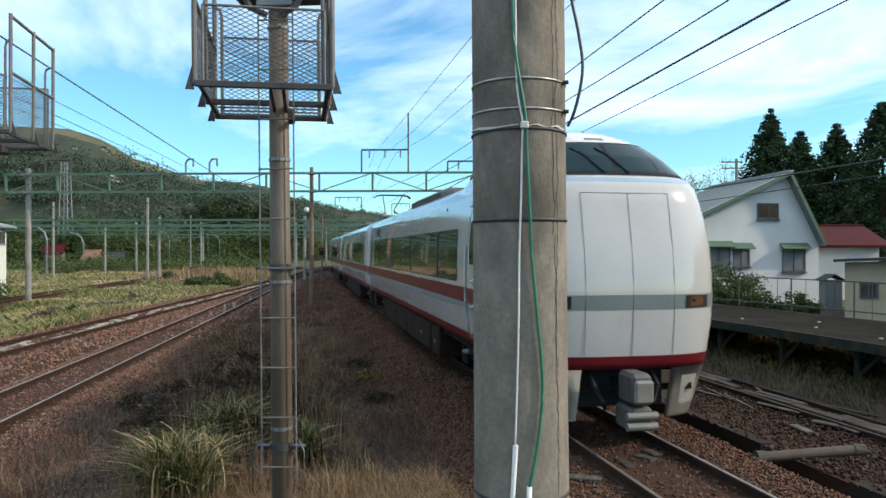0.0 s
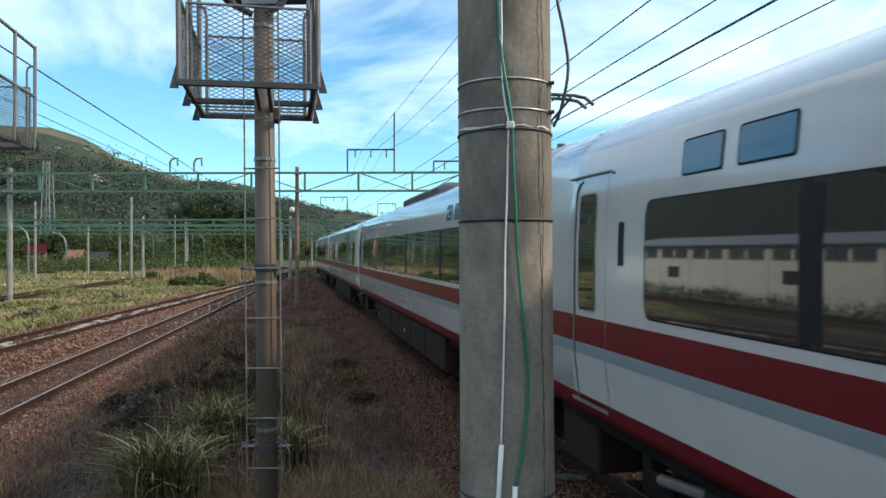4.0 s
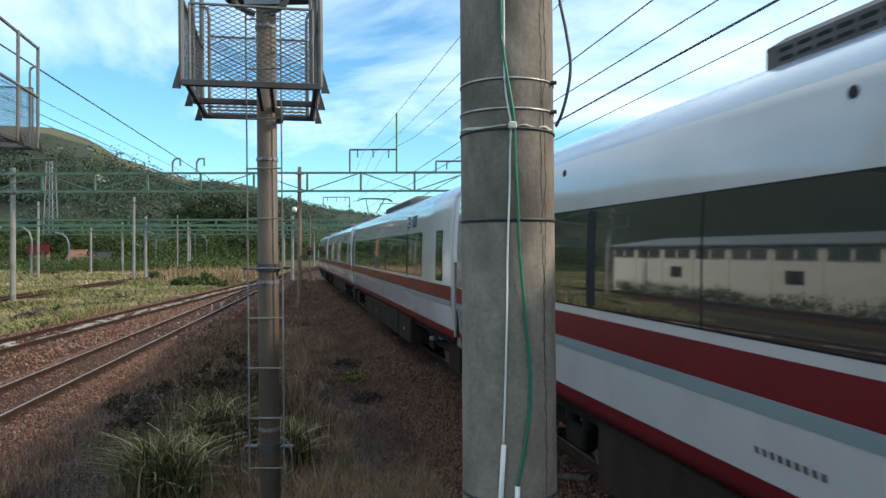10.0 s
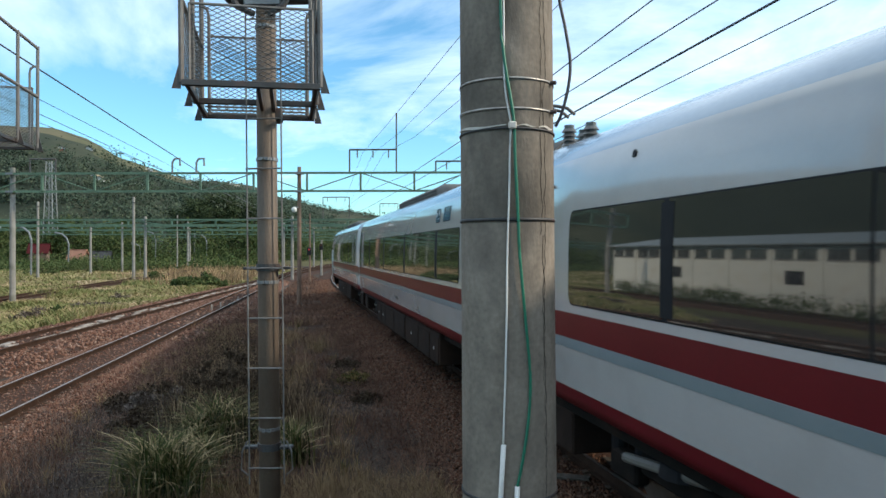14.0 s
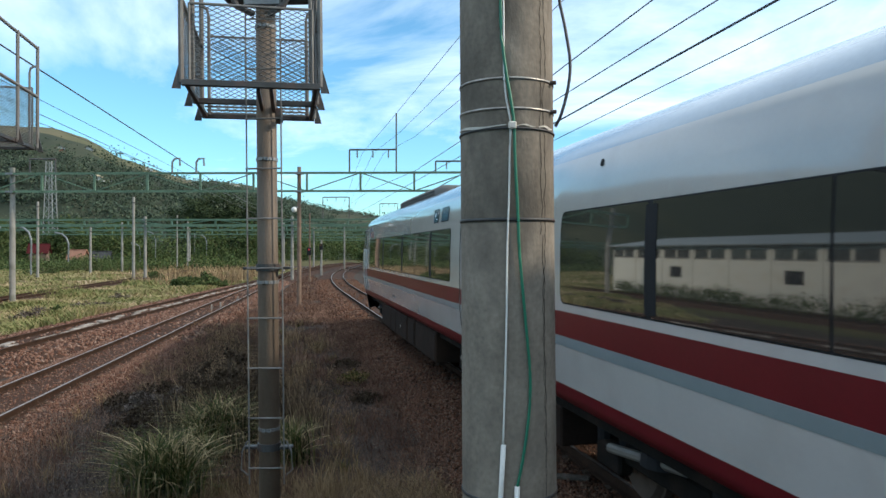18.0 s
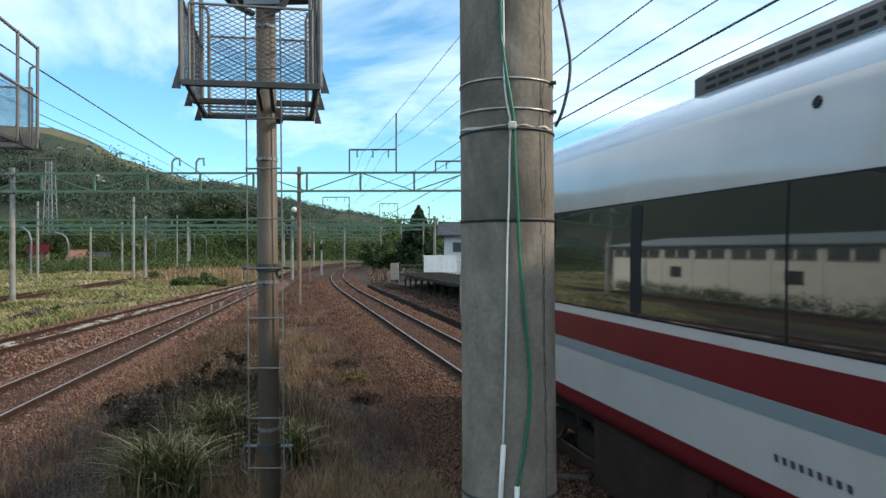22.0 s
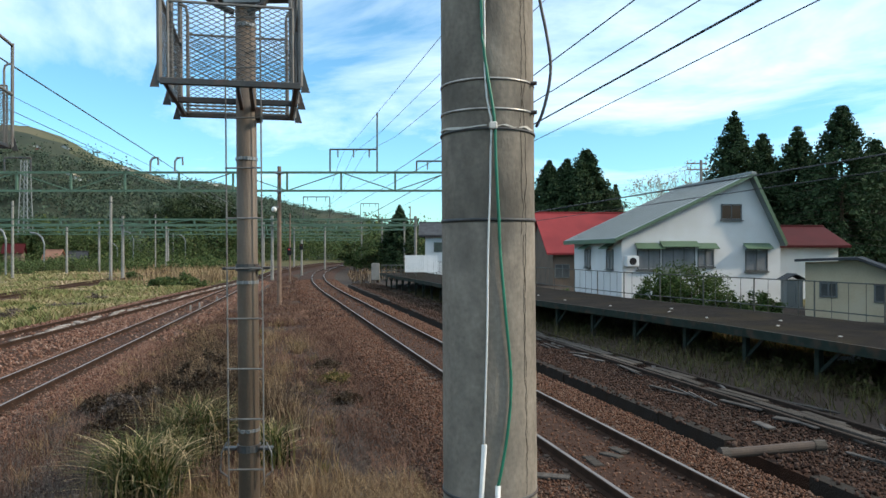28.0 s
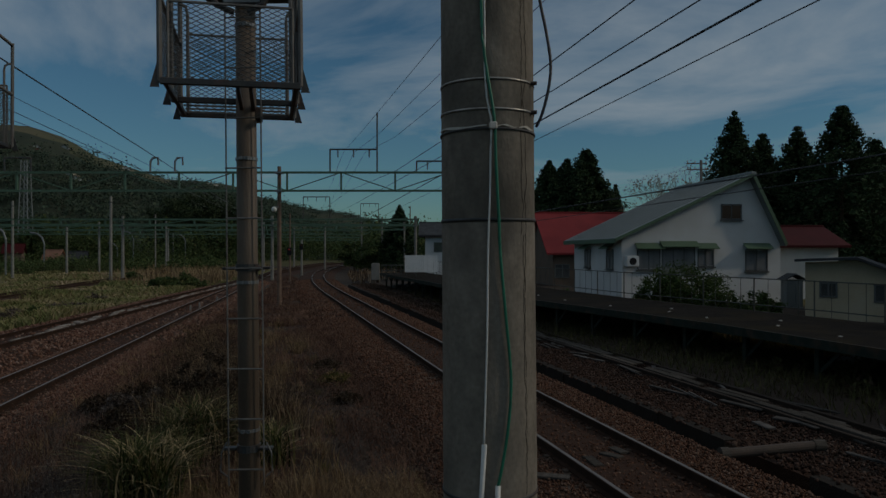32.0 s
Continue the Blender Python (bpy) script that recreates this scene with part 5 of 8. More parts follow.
for i, (px, d, h, r) in enumerate(((285, 55, 1.1, 1.0), (303, 56, 1.3, 1.1), (322, 57, 1.4, 1.1), (343, 59, 1.2, 1.0), (70, 98, 2.2, 2.6), (108, 102, 2.6, 2.8), (140, 96, 2.3, 2.4), (172, 100, 2.0, 2.6), (30, 92, 1.8, 2.4), (205, 104, 1.7, 2.4), (62, 33, 0.55, 0.55), (236, 74, 0.9, 1.0))):
    leafy("field_bush", (px - 784) / 1300 * d, d, -0.5, h, r, 210 + i, "leaf_wood", "low green bush in the yard field", "bush", 0.1, 26, 60, False)
for i, (px, d, h, r) in enumerate(((25, 33, 0.45, 0.7), (90, 35, 0.5, 0.7), (118, 36, 0.5, 0.6), (135, 38, 0.45, 0.5), (170, 44, 0.5, 0.6), (5, 31, 0.5, 0.6))):
    leafy("field_bush", (px - 784) / 1300 * d, d, -0.5, h, r, 240 + i, "dark_weed", "low withered grey bush at the field's edge", "bush", 0.05, 26, 60, False)
for i, (px, yb, d, h, r) in enumerate(((1200, 545, 33, 2.9, 1.5), (1262, 545, 32.5, 2.1, 1.5), (1172, 545, 33.5, 2.4, 1.1), (1230, 545, 32.8, 2.5, 1.4), (1345, 550, 31, 1.4, 0.9), (1010, 540, 36, 1.2, 1.0), (1130, 540, 34, 1.0, 0.9))):
    leafy("shrub", (px - 784) / 1300 * d, d, -0.5, h, r, 130 + i, "leaf_bush", "dense green shrub before the white house", "shrub", 0.055, 46, 110, False)


def bare_tree(x, y, z0, h, seed):
    """A thin tree with few leaves: forked limbs and fine twigs."""
    t = thing("bare_tree", "thin bare tree with sparse pale leaves behind the white house", "tree", pose(x, y, z0))
    rnd = random.Random(seed)
    bm, tips = bmesh.new(), []

    def grow(p, d, ln, r, n):
        q = p + d * ln
        rod(bm, p, q, r, r * 0.65, 5, False)
        if n == 0:
            tips.append(q)
            return
        for _ in range(rnd.choice((2, 3))):
            e = (d + Vector((rnd.gauss(0, 0.45), rnd.gauss(0, 0.45), rnd.gauss(0.1, 0.25)))).normalized()
            grow(q, e, ln * rnd.uniform(0.6, 0.85), r * 0.6, n - 1)
    grow(Vector((0, 0, -0.5)), Vector((0, 0, 1)), h * 0.32, 0.11, 5)
    part("trunk", bm, "bark_pale", t)
    v, f = clumps([(p.x, p.y, p.z, 0.4) for p in tips], 0.06, 7, 1.0, seed)
    card_part("crown", v, f, "dry_grass", t)
    return t


for i, (px, top, d) in enumerate(((1200, 296, 56), (1180, 312, 57), (1222, 305, 58))):
    bare_tree((px - 784) / 1300 * d, d, 0.0, hz(top, d), 11 + i)
up_x, up_y = (1241 - 784) / 1300 * 60, 60.0
upole = thing("utility_pole", "grey utility pole with crossarms behind the white house", "utility pole", pose(up_x, up_y, -0.6))
part("pole_shaft", rod(bmesh.new(), (0, 0, 0), (0, 0, hz(284, 60) + 0.6), 0.15, 0.11, 12), "conc", upole)
for zt in (0.25, 0.75):
    arm = part("crossarm", cube(-1.2, -0.06, hz(284, 60) + 0.6 - zt - 0.06, 0.5, 0.06, hz(284, 60) + 0.6 - zt + 0.04), "galv", upole)
    for x in (-1.1, -0.5, 0.4):
        part("insulator", rod(bmesh.new(), (x, 0, hz(284, 60) + 0.64 - zt), (x, 0, hz(284, 60) + 0.84 - zt), 0.05, 0.03, 8), "insul_w", arm)


# ---- the train ----
# places along the train: metres behind the joint of cars 2 and 3 as it passes 5.6 m ahead
ENDS = [-42.15, -20.95, -0.95, 19.25, 39.35, 59.36, 79.3]
W_NOSE = [(0.3, 1.25), (1.02, 1.38), (1.2, 1.405), (1.6, 1.45), (2.2, 1.455), (2.6, 1.449), (2.95, 1.418), (3.17, 1.37), (3.38, 1.315), (3.51, 1.255), (3.62, 1.18), (3.71, 1.07), (3.79, 0.91),
         (3.86, 0.71), (3.91, 0.42), (3.94, 0.05)]
W_PTS = [(0.3, 1.25), (1.02, 1.38), (1.2, 1.405), (1.6, 1.45), (2.2, 1.455), (2.6, 1.451), (2.95, 1.433), (3.17, 1.414), (3.38, 1.388), (3.45, 1.365), (3.51, 1.33), (3.56, 1.29), (3.62, 1.225), (3.71, 1.085), (3.79, 0.91),
         (3.86, 0.71), (3.91, 0.42), (3.94, 0.05)]
BANDS = [1.02, 1.10, 1.19, 1.37, 1.56, 1.66, 1.91, 2.05, 2.2, 2.4, 2.6, 2.8, 2.95, 3.17, 3.38, 3.45, 3.51, 3.56, 3.62, 3.71, 3.79, 3.86, 3.91, 3.94]
SET_FRONT = [(0.3, 0.30), (1.02, 0.10), (1.2, 0.06), (1.6, 0.02), (2.0, 0.0), (2.5, 0.04), (3.0, 0.14), (3.38, 0.22), (3.51, 0.32), (3.62, 0.7), (3.71, 1.4), (3.94, 2.6)]
SET_TAIL = [(0.3, 0.75), (1.02, 0.34), (1.2, 0.2), (1.6, 0.03), (2.0, 0.04), (2.4, 0.17), (2.8, 0.39), (3.0, 0.57), (3.2, 0.8), (3.4, 1.05), (3.51, 1.18), (3.62, 1.28), (3.71, 1.40), (3.79, 1.54), (3.86, 1.75), (3.94, 2.1)]


def lerp_pts(pts, z):
    if z <= pts[0][0]:
        return pts[0][1]
    for (z0, w0), (z1, w1) in zip(pts, pts[1:]):
        if z <= z1:
            return w0 + (w1 - w0) * (z - z0) / (z1 - z0)
    return pts[-1][1]


class Hull:
    """The outer surface of a car. y runs back along the train from its middle; nose: 'front', 'tail' or ''."""

    def __init__(self, length, nose, wide=None, setback=None):
        self.l, self.nose, self.wide = length, nose, wide or W_PTS
        self.setback = setback or (SET_FRONT if nose == "front" else SET_TAIL)
        self.r, self.n = {"front": (0.85, 3.0), "tail": (2.0, 2.3), "": (0.10, 2.2)}[nose]

    def back(self, z):
        return lerp_pts(self.setback, z) if self.nose else 0.0

    def side(self, y, z):
        """Half width away from the nose; the leading car is slimmer at its shoulders towards the front."""
        w = lerp_pts(self.wide, z)
        if self.nose != "front" or self.wide is not W_PTS:
            return w
        q = max(0.0, min(1.0, (self.into(y) - 1.5) / 5.0))
        return lerp_pts(W_NOSE, z) + (w - lerp_pts(W_NOSE, z)) * q * q * (3 - 2 * q)

    def into(self, y):
        """Metres from the tip of the nose."""
        return y + self.l / 2 if self.nose == "front" else self.l / 2 - y

    def w(self, y, z):
        w = self.side(y, z)
        if not self.nose:
            return w
        q = max(0.0, min(1.0, (self.into(y) - self.back(z)) / self.r))
        return w * (1 - (1 - q) ** self.n) ** (1 / self.n)

    def tip(self, x, z):
        """y of the nose's surface at x across."""
        w = lerp_pts(W_NOSE if self.nose == "front" and self.wide is W_PTS else self.wide, z)
        q = self.r * (1 - max(0.0, 1 - min(1.0, abs(x) / w) ** self.n) ** (1 / self.n)) + self.back(z)
        return -self.l / 2 + q if self.nose == "front" else self.l / 2 - q

    def shell(self):
        bm = bmesh.new()
        rows = []
        for z in BANDS:
            w = lerp_pts(W_PTS, z)
            half = []
            if self.nose:
                far = self.l / 2 - (0.16 if self.nose == "front" else 0.29)
                q0 = self.r + self.back(z)
                for k in range(17):
                    y = far - (far + self.l / 2 - q0) * k / 16
                    half.append((self.side(y, z) if self.nose == "front" else w, y))
                w = half[-1][0]
                for k in range(1, 27):
                    a = k / 26 * math.pi / 2
                    half.append((w * math.cos(a) ** (2 / self.n) if k < 26 else 0.0, -self.l / 2 + self.back(z) + self.r * (1 - math.sin(a) ** (2 / self.n))))
                half[0] = (half[0][0] * 0.985, far)
                pts = half + [(-x, y) for x, y in reversed(half[:-1])]
                if self.nose == "tail":
                    pts = [(-x, -y) for x, y in pts]
            else:
                ys = [self.l / 2 - 0.16, self.l / 2 - 0.21] + [(self.l / 2 - 0.3) * k / 5 for k in range(4, -5, -1)] + [-self.l / 2 + 0.34, -self.l / 2 + 0.29]
                side = [(w * (0.985 if k in (0, len(ys) - 1) else 1.0), y) for k, y in enumerate(ys)]
                pts = side + [(-x, y) for x, y in reversed(side)]
            rows.append([bm.verts.new((x, y, z)) for x, y in pts])
        n = len(rows[0])
        for i, (a, b) in enumerate(zip(rows, rows[1:])):
            z = (BANDS[i] + BANDS[i + 1]) / 2
            for k in range(n):
                k2 = (k + 1) % n
                f = bm.faces.new((a[k], a[k2], b[k2], b[k]))
                f.material_index = 2 if z > 3.46 else (1 if z < 1.19 else 0)
                f.smooth = True
        bm.faces.new(rows[-1]).material_index = 2
        bm.faces.new(list(reversed(rows[0])))
        bmesh.ops.recalc_face_normals(bm, faces=bm.faces[:])
        return bm

    def panel(self, bm, side, ylo, yhi, z0, z1, off=0.004, nz=6, ny=4, corner=0.0):
        """A sheet that follows the surface; ylo and yhi are numbers or functions of z, corner rounds it."""
        fl = ylo if callable(ylo) else (lambda z: ylo)
        fh = yhi if callable(yhi) else (lambda z: yhi)
        zs = [z0 + (z1 - z0) * k / nz for k in range(nz + 1)]
        if corner:
            c = corner
            zs = sorted({round(v, 4) for v in [z0, z0 + c * 0.1, z0 + c * 0.35, z0 + c, z1 - c, z1 - c * 0.35, z1 - c * 0.1, z1] + [z0 + (z1 - z0) * k / 5 for k in range(1, 5)]})
        rows = []
        for z in zs:
            cut = 0.0
            if corner:
                e = min(z - z0, z1 - z)
                if e < corner:
                    cut = corner - math.sqrt(max(0.0, corner ** 2 - (corner - e) ** 2))
            lo, hi = fl(z) + cut, fh(z) - cut
            row = []
            for k in range(ny + 1):
                y = lo + (hi - lo) * k / ny
                row.append(bm.verts.new((side * (self.w(y, z) + off), y, z)))
            rows.append(row)
        for a, b in zip(rows, rows[1:]):
            for k in range(ny):
                q = (a[k], a[k + 1], b[k + 1], b[k])
                f = bm.faces.new(q if side > 0 else tuple(reversed(q)))
                f.smooth = True
        return bm

    def face_panel(self, bm, xlo, xhi, z0, z1, off=0.004, nz=5, nx=8):
        """A sheet on the end of the nose, between two x."""
        sg = -1 if self.nose == "front" else 1
        rows = []
        for i in range(nz + 1):
            z = z0 + (z1 - z0) * i / nz
            a, b = (xlo(z) if callable(xlo) else xlo), (xhi(z) if callable(xhi) else xhi)
            xs = [(a + b) / 2 + (b - a) / 2 * math.sin(math.pi / 2 * (2 * k / nx - 1)) for k in range(nx + 1)]
            rows.append([bm.verts.new((x, self.tip(x, z) + sg * off, z)) for x in xs])
        for a, b in zip(rows, rows[1:]):
            for k in range(nx):
                bm.faces.new((a[k], a[k + 1], b[k + 1], b[k])).smooth = True
        return bm


WHEELS = []


def bogie(parent, y):
    b = new("bogie")
    b.parent = parent
    b.matrix_basis = pose(0, y, 0)
    for wy in (-1.05, 1.05):
        bm = rod(bmesh.new(), (-0.65, 0, 0), (0.65, 0, 0), 0.08, seg=10)
        for s in (-1, 1):
            rod(bm, (s * 0.53, 0, 0), (s * 0.60, 0, 0), 0.43, seg=28)
            rod(bm, (s * 0.60, 0, 0), (s * 0.665, 0, 0), 0.40, 0.36, seg=28)
            rod(bm, (s * 0.66, 0, 0), (s * 0.74, 0, 0), 0.12, seg=12)
        WHEELS.append((part("wheelset", bm, "t_wheel", b, "axle with two steel wheels", m=pose(0, wy, 0.43)), wy))
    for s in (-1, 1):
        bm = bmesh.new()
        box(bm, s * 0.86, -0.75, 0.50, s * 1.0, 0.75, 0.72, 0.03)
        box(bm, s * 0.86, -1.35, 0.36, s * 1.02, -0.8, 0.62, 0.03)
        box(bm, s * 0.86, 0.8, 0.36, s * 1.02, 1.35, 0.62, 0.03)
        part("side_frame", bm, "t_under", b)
        for yy in (-1.3, -0.8, 0.8, 1.3):
            bm = bmesh.new()
            rod(bm, (s * 0.93, yy, 0.60), (s * 0.93, yy, 0.86), 0.085, seg=10)
            part("axle_spring", bm, "t_rubber", b)
        bm = bmesh.new()
        rod(bm, (s * 0.95, 0, 0.70), (s * 0.95, 0, 1.0), 0.24, 0.2, 14)
        part("air_spring", bm, "t_rubber", b)
        bm = bmesh.new()
        rod(bm, (s * 1.06, -0.5, 0.80), (s * 1.06, 0.9, 0.62), 0.05, seg=10)
        part("damper", bm, "t_unit", b)
    return b


def roof_unit(parent, y0, y1, w=0.95, h=0.30, z=3.80, slats=True, fairing=False):
    bm = bmesh.new()
    prism(bm, [(-w, 0), (w, 0), (w, h * 0.62), (w - 0.16, h), (-w + 0.16, h), (-w, h * 0.62)], y1 - y0, Matrix.Translation((0, y1, z)) @ pose(0, 0, 0, 90, 0, 0))
    u = part("roof_unit", bm, "t_roof_unit", parent, "grey slatted roof unit")
    if fairing:
        bm, rings = bmesh.new(), []
        for k in range(6):
            q = k / 5
            ww, hh = w * (1 - 0.12 * q * q), h * math.sqrt(max(0.002, 1 - q * q))
            rings.append([bm.verts.new((x, y0 - 0.85 * q - 0.002, z + zz)) for x, zz in ((-ww, -0.02), (-ww, hh * 0.62), (-ww + 0.16, hh), (ww - 0.16, hh), (ww, hh * 0.62), (ww, -0.02))])
        for a, b in zip(rings, rings[1:]):
            for k in range(5):
                bm.faces.new((a[k], a[k + 1], b[k + 1], b[k])).smooth = True
        bm.faces.new(rings[-1])
        bmesh.ops.recalc_face_normals(bm, faces=bm.faces[:])
        part("fairing", bm, "t_roof_unit", u, "smooth rounded fairing")
    if slats:
        bm = bmesh.new()
        n = int((y1 - y0) / 0.175)
        for k in range(n):
            y = y0 + 0.08 + k * 0.175
            if y < y1 - 0.16:
                for s in (-1, 1):
                    for q in (0.16, 0.40):
                        box(bm, s * (w - 0.002), y, z + h * q, s * (w + 0.004), y + 0.13, z + h * q + 0.024)
        tagged(part("louvres", bm, "t_rubber", u), kind="stuff")
    return u


def pantograph(parent, y):
    p = new("pantograph")
    p.parent = parent
    p.matrix_basis = pose(0, y, 0.27)
    bm = bmesh.new()
    for s in (-1, 1):
        rod(bm, (s * 0.55, -0.6, 3.82), (s * 0.55, 0.6, 3.82), 0.03, seg=6)
        rod(bm, (-0.55, s * 0.6, 3.82), (0.55, s * 0.6, 3.82), 0.03, seg=6)
    part("base_frame", bm, "steel_dark", p)
    for x in (-0.55, 0.55):
        for yy in (-0.6, 0.6):
            bm = bmesh.new()
            for k in range(4):
                rod(bm, (x, yy, 3.60 + 0.05 * k), (x, yy, 3.64 + 0.05 * k), 0.085, 0.05, 12)
            part("insulator", bm, "insul", p)
    bm = bmesh.new()
    rod(bm, (-0.45, 0, 3.86), (0.45, 0, 3.86), 0.07, seg=10)
    part("pivot_tube", bm, "t_unit", p)
    for s in (-1, 1):
        bm = bmesh.new()
        rod(bm, (s * 0.4, 0.0, 3.88), (s * 0.2, 1.15, 4.2), 0.03, seg=6)
        part("lower_arm", bm, "steel_dark", p)
        bm = bmesh.new()
        rod(bm, (s * 0.2, 1.15, 4.2), (s * 0.45, -0.1, 4.80), 0.022, seg=6)
        part("upper_arm", bm, "steel_dark", p)
    bm = bmesh.new()
    tube(bm, [(-0.85, -0.1, 4.70), (-0.7, -0.1, 4.81), (-0.5, -0.1, 4.84), (0.5, -0.1, 4.84), (0.7, -0.1, 4.81), (0.85, -0.1, 4.70)], 0.03, 6)
    tube(bm, [(-0.85, 0.2, 4.70), (-0.7, 0.2, 4.81), (-0.5, 0.2, 4.84), (0.5, 0.2, 4.84), (0.7, 0.2, 4.81), (0.85, 0.2, 4.70)], 0.03, 6)
    part("collector_head", bm, "steel_dark", p)
    return p


def make_car(i, nose, main, blues, doors, smalls, strips, dots, label, logo=None, cab_door=None, units=(), panto=None, blocks=(), number=None):
    a0, a1 = ENDS[i], ENDS[i + 1]
    L, mid = a1 - a0, (a0 + a1) / 2
    car = thing("rail_car", label, "rail car", group="cars of the train")
    h = Hull(L, nose)
    part("body", h.shell(), ["t_white", "t_maroon", "t_roof"], car, "glossy white car body")
    loc = lambda a: a - mid
    lo = {"front": -L / 2 + 1.26, "tail": -L / 2 + 0.29, "": -L / 2 + 0.29}[nose]
    hi = {"front": L / 2 - 0.16, "tail": L / 2 - 3.4, "": L / 2 - 0.16}[nose]
    for s in (-1, 1):
        # stripes
        e0 = (lambda z: lo + (z - 1.59) * 0.63) if nose == "front" else lo
        part("grey_stripe", h.panel(bmesh.new(), s, e0, hi, 1.592, 1.688, 0.0024, 3, 18), "t_grey", car, "grey-blue stripe")
        part("maroon_stripe", h.panel(bmesh.new(), s, e0, hi, 1.692, 1.938, 0.0024, 6, 18), "t_maroon", car, "maroon stripe")
        if nose == "tail":
            part("stripe_tip", h.panel(bmesh.new(), s, hi + 0.001, lambda z: L / 2 - 1.68 - (1.688 - z) * 3.8, 1.592, 1.688, 0.0034, 3, 24), "t_grey", car, "pointed grey-blue stripe end")
            part("stripe_tip", h.panel(bmesh.new(), s, hi + 0.001, lambda z: L / 2 - 1.84 - 0.46 * (1 - math.sqrt(max(0.0, 1 - (z - 1.692) / 0.246))), 1.692, 1.938, 0.0034, 14, 24), "t_maroon", car, "curved maroon stripe end")
        # the long window in panes, on a dark band
        m0, m1 = loc(main[0]), loc(main[1])
        win = part("window_band", h.panel(bmesh.new(), s, m0, m1, 2.015, 2.935, 0.0025, 6, 8, 0.10), "t_rubber", car, "dark window band")
        n = max(1, round((m1 - m0) / 1.85))
        for k in range(n):
            y0, y1 = m0 + (m1 - m0) * k / n + 0.012, m0 + (m1 - m0) * (k + 1) / n - 0.012
            if k == 0:
                y0 += 0.004
            if k == n - 1:
                y1 -= 0.004
            part("pane", h.panel(bmesh.new(), s, y0, y1, 2.03, 2.922, 0.007, 6, 2, 0.09 if k in (0, n - 1) else 0.012), "t_glass", win)
        for k in range(1, n):
            y = m0 + (m1 - m0) * k / n
            if k % 2:
                part("pillar", h.panel(bmesh.new(), s, y - 0.09, y + 0.09, 2.05, 2.90, 0.010, 5, 1), "t_rubber", win)
        for b0, b1 in blues:
            dp = part("display", h.panel(bmesh.new(), s, loc(b0), loc(b1), 3.065, 3.325, 0.004, 4, 2, 0.03), "t_rubber", car)
            part("display_glass", h.panel(bmesh.new(), s, loc(b0) + 0.018, loc(b1) - 0.018, 3.080, 3.310, 0.008, 4, 2, 0.025), "t_blue", dp, "pale blue display glass")
            if b1 - b0 < 0.5:
                for q0, q1, zz in ((0.24, 0.31, 3.18), (0.02, 0.06, 3.20), (0.06, 0.24, 3.13)):
                    part("display_mark", h.panel(bmesh.new(), s, loc(b0) + q0, loc(b0) + q1, zz, zz + (0.075 if zz > 3.15 else 0.012), 0.012, 1, 1), "h_white", dp)
        for d0, d1 in doors:
            g0, g1 = loc(d0), loc(d1)
            c = (g0 + g1) / 2
            dr = part("door", h.panel(bmesh.new(), s, c - 0.38, c + 0.38, 1.20, 1.585, 0.005, 3, 1), "t_white", car)
            part("door_glass", h.panel(bmesh.new(), s, c - 0.36 * (g1 - g0), c + 0.36 * (g1 - g0), 2.28 if g1 - g0 > 0.55 else 2.0, 3.06, 0.009, 6, 1, 0.05), "t_glass", dr)
            part("glass_frame", h.panel(bmesh.new(), s, c - 0.36 * (g1 - g0) - 0.012, c + 0.36 * (g1 - g0) + 0.012, 2.268 if g1 - g0 > 0.55 else 1.988, 3.072, 0.005, 6, 1, 0.06), "t_skirt", dr)
            bm = bmesh.new()
            tube(bm, [(s * (h.w(c, z) + 0.001), c + (0.28 if g0 > 0 and g1 - g0 < 0.55 else 0.40) - q, z) for q, z in ((0, 1.14), (0, 1.3), (0, 1.6), (0, 2.0), (0, 2.4), (0, 2.8), (0, 3.05), (0.015, 3.12), (0.06, 3.17), (0.12, 3.185))], 0.011, 6)
            part("door_seam", bm, "t_seam", dr, "grey door seam coloured as the shade of its recess")
            bm = bmesh.new()
            tube(bm, [(s * (h.w(c, z) - 0.002), c + (0.28 if g0 > 0 and g1 - g0 < 0.55 else 0.40) + 0.022 - q, z) for q, z in ((0, 1.14), (0, 1.3), (0, 1.6), (0, 2.0), (0, 2.4), (0, 2.8), (0, 3.05), (0.015, 3.12), (0.06, 3.17), (0.12, 3.185))], 0.012, 6)
            part("door_edge", bm, "t_skirt", dr)
            bm = bmesh.new()
            tube(bm, [(s * (h.w(c, z) + 0.001), c - 0.40, z) for z in (1.14, 1.3, 1.6, 2.0, 2.4, 2.8, 3.05, 3.18)], 0.003, 5)
            part("door_seam", bm, "t_skirt", dr)
            bm = bmesh.new()
            tube(bm, [(s * (h.w(c, 3.23) + 0.008), y, z) for y, z in ((c - 0.5, 3.205), (c - 0.44, 3.23), (c, 3.235), (c + 0.46, 3.235))], 0.013, 5)
            part("rain_gutter", bm, "t_unit", dr)
            part("door_step", h.panel(bmesh.new(), s, c - 0.4, c + 0.4, 1.12, 1.16, 0.03, 1, 1), "t_trim", dr)
        for d0, d1 in smalls:
            fr = part("small_window", h.panel(bmesh.new(), s, loc(d0), loc(d1), 2.0, 2.92, 0.0025, 6, 1, 0.06), "t_rubber", car)
            part("pane", h.panel(bmesh.new(), s, loc(d0) + 0.03, loc(d1) - 0.03, 2.03, 2.89, 0.007, 6, 1, 0.05), "t_glass", fr)
        for a in strips:
            part("side_lamp_strip", h.panel(bmesh.new(), s, loc(a) - 0.05, loc(a) + 0.05, 2.42, 2.78, 0.005, 3, 1), "t_rubber", car)
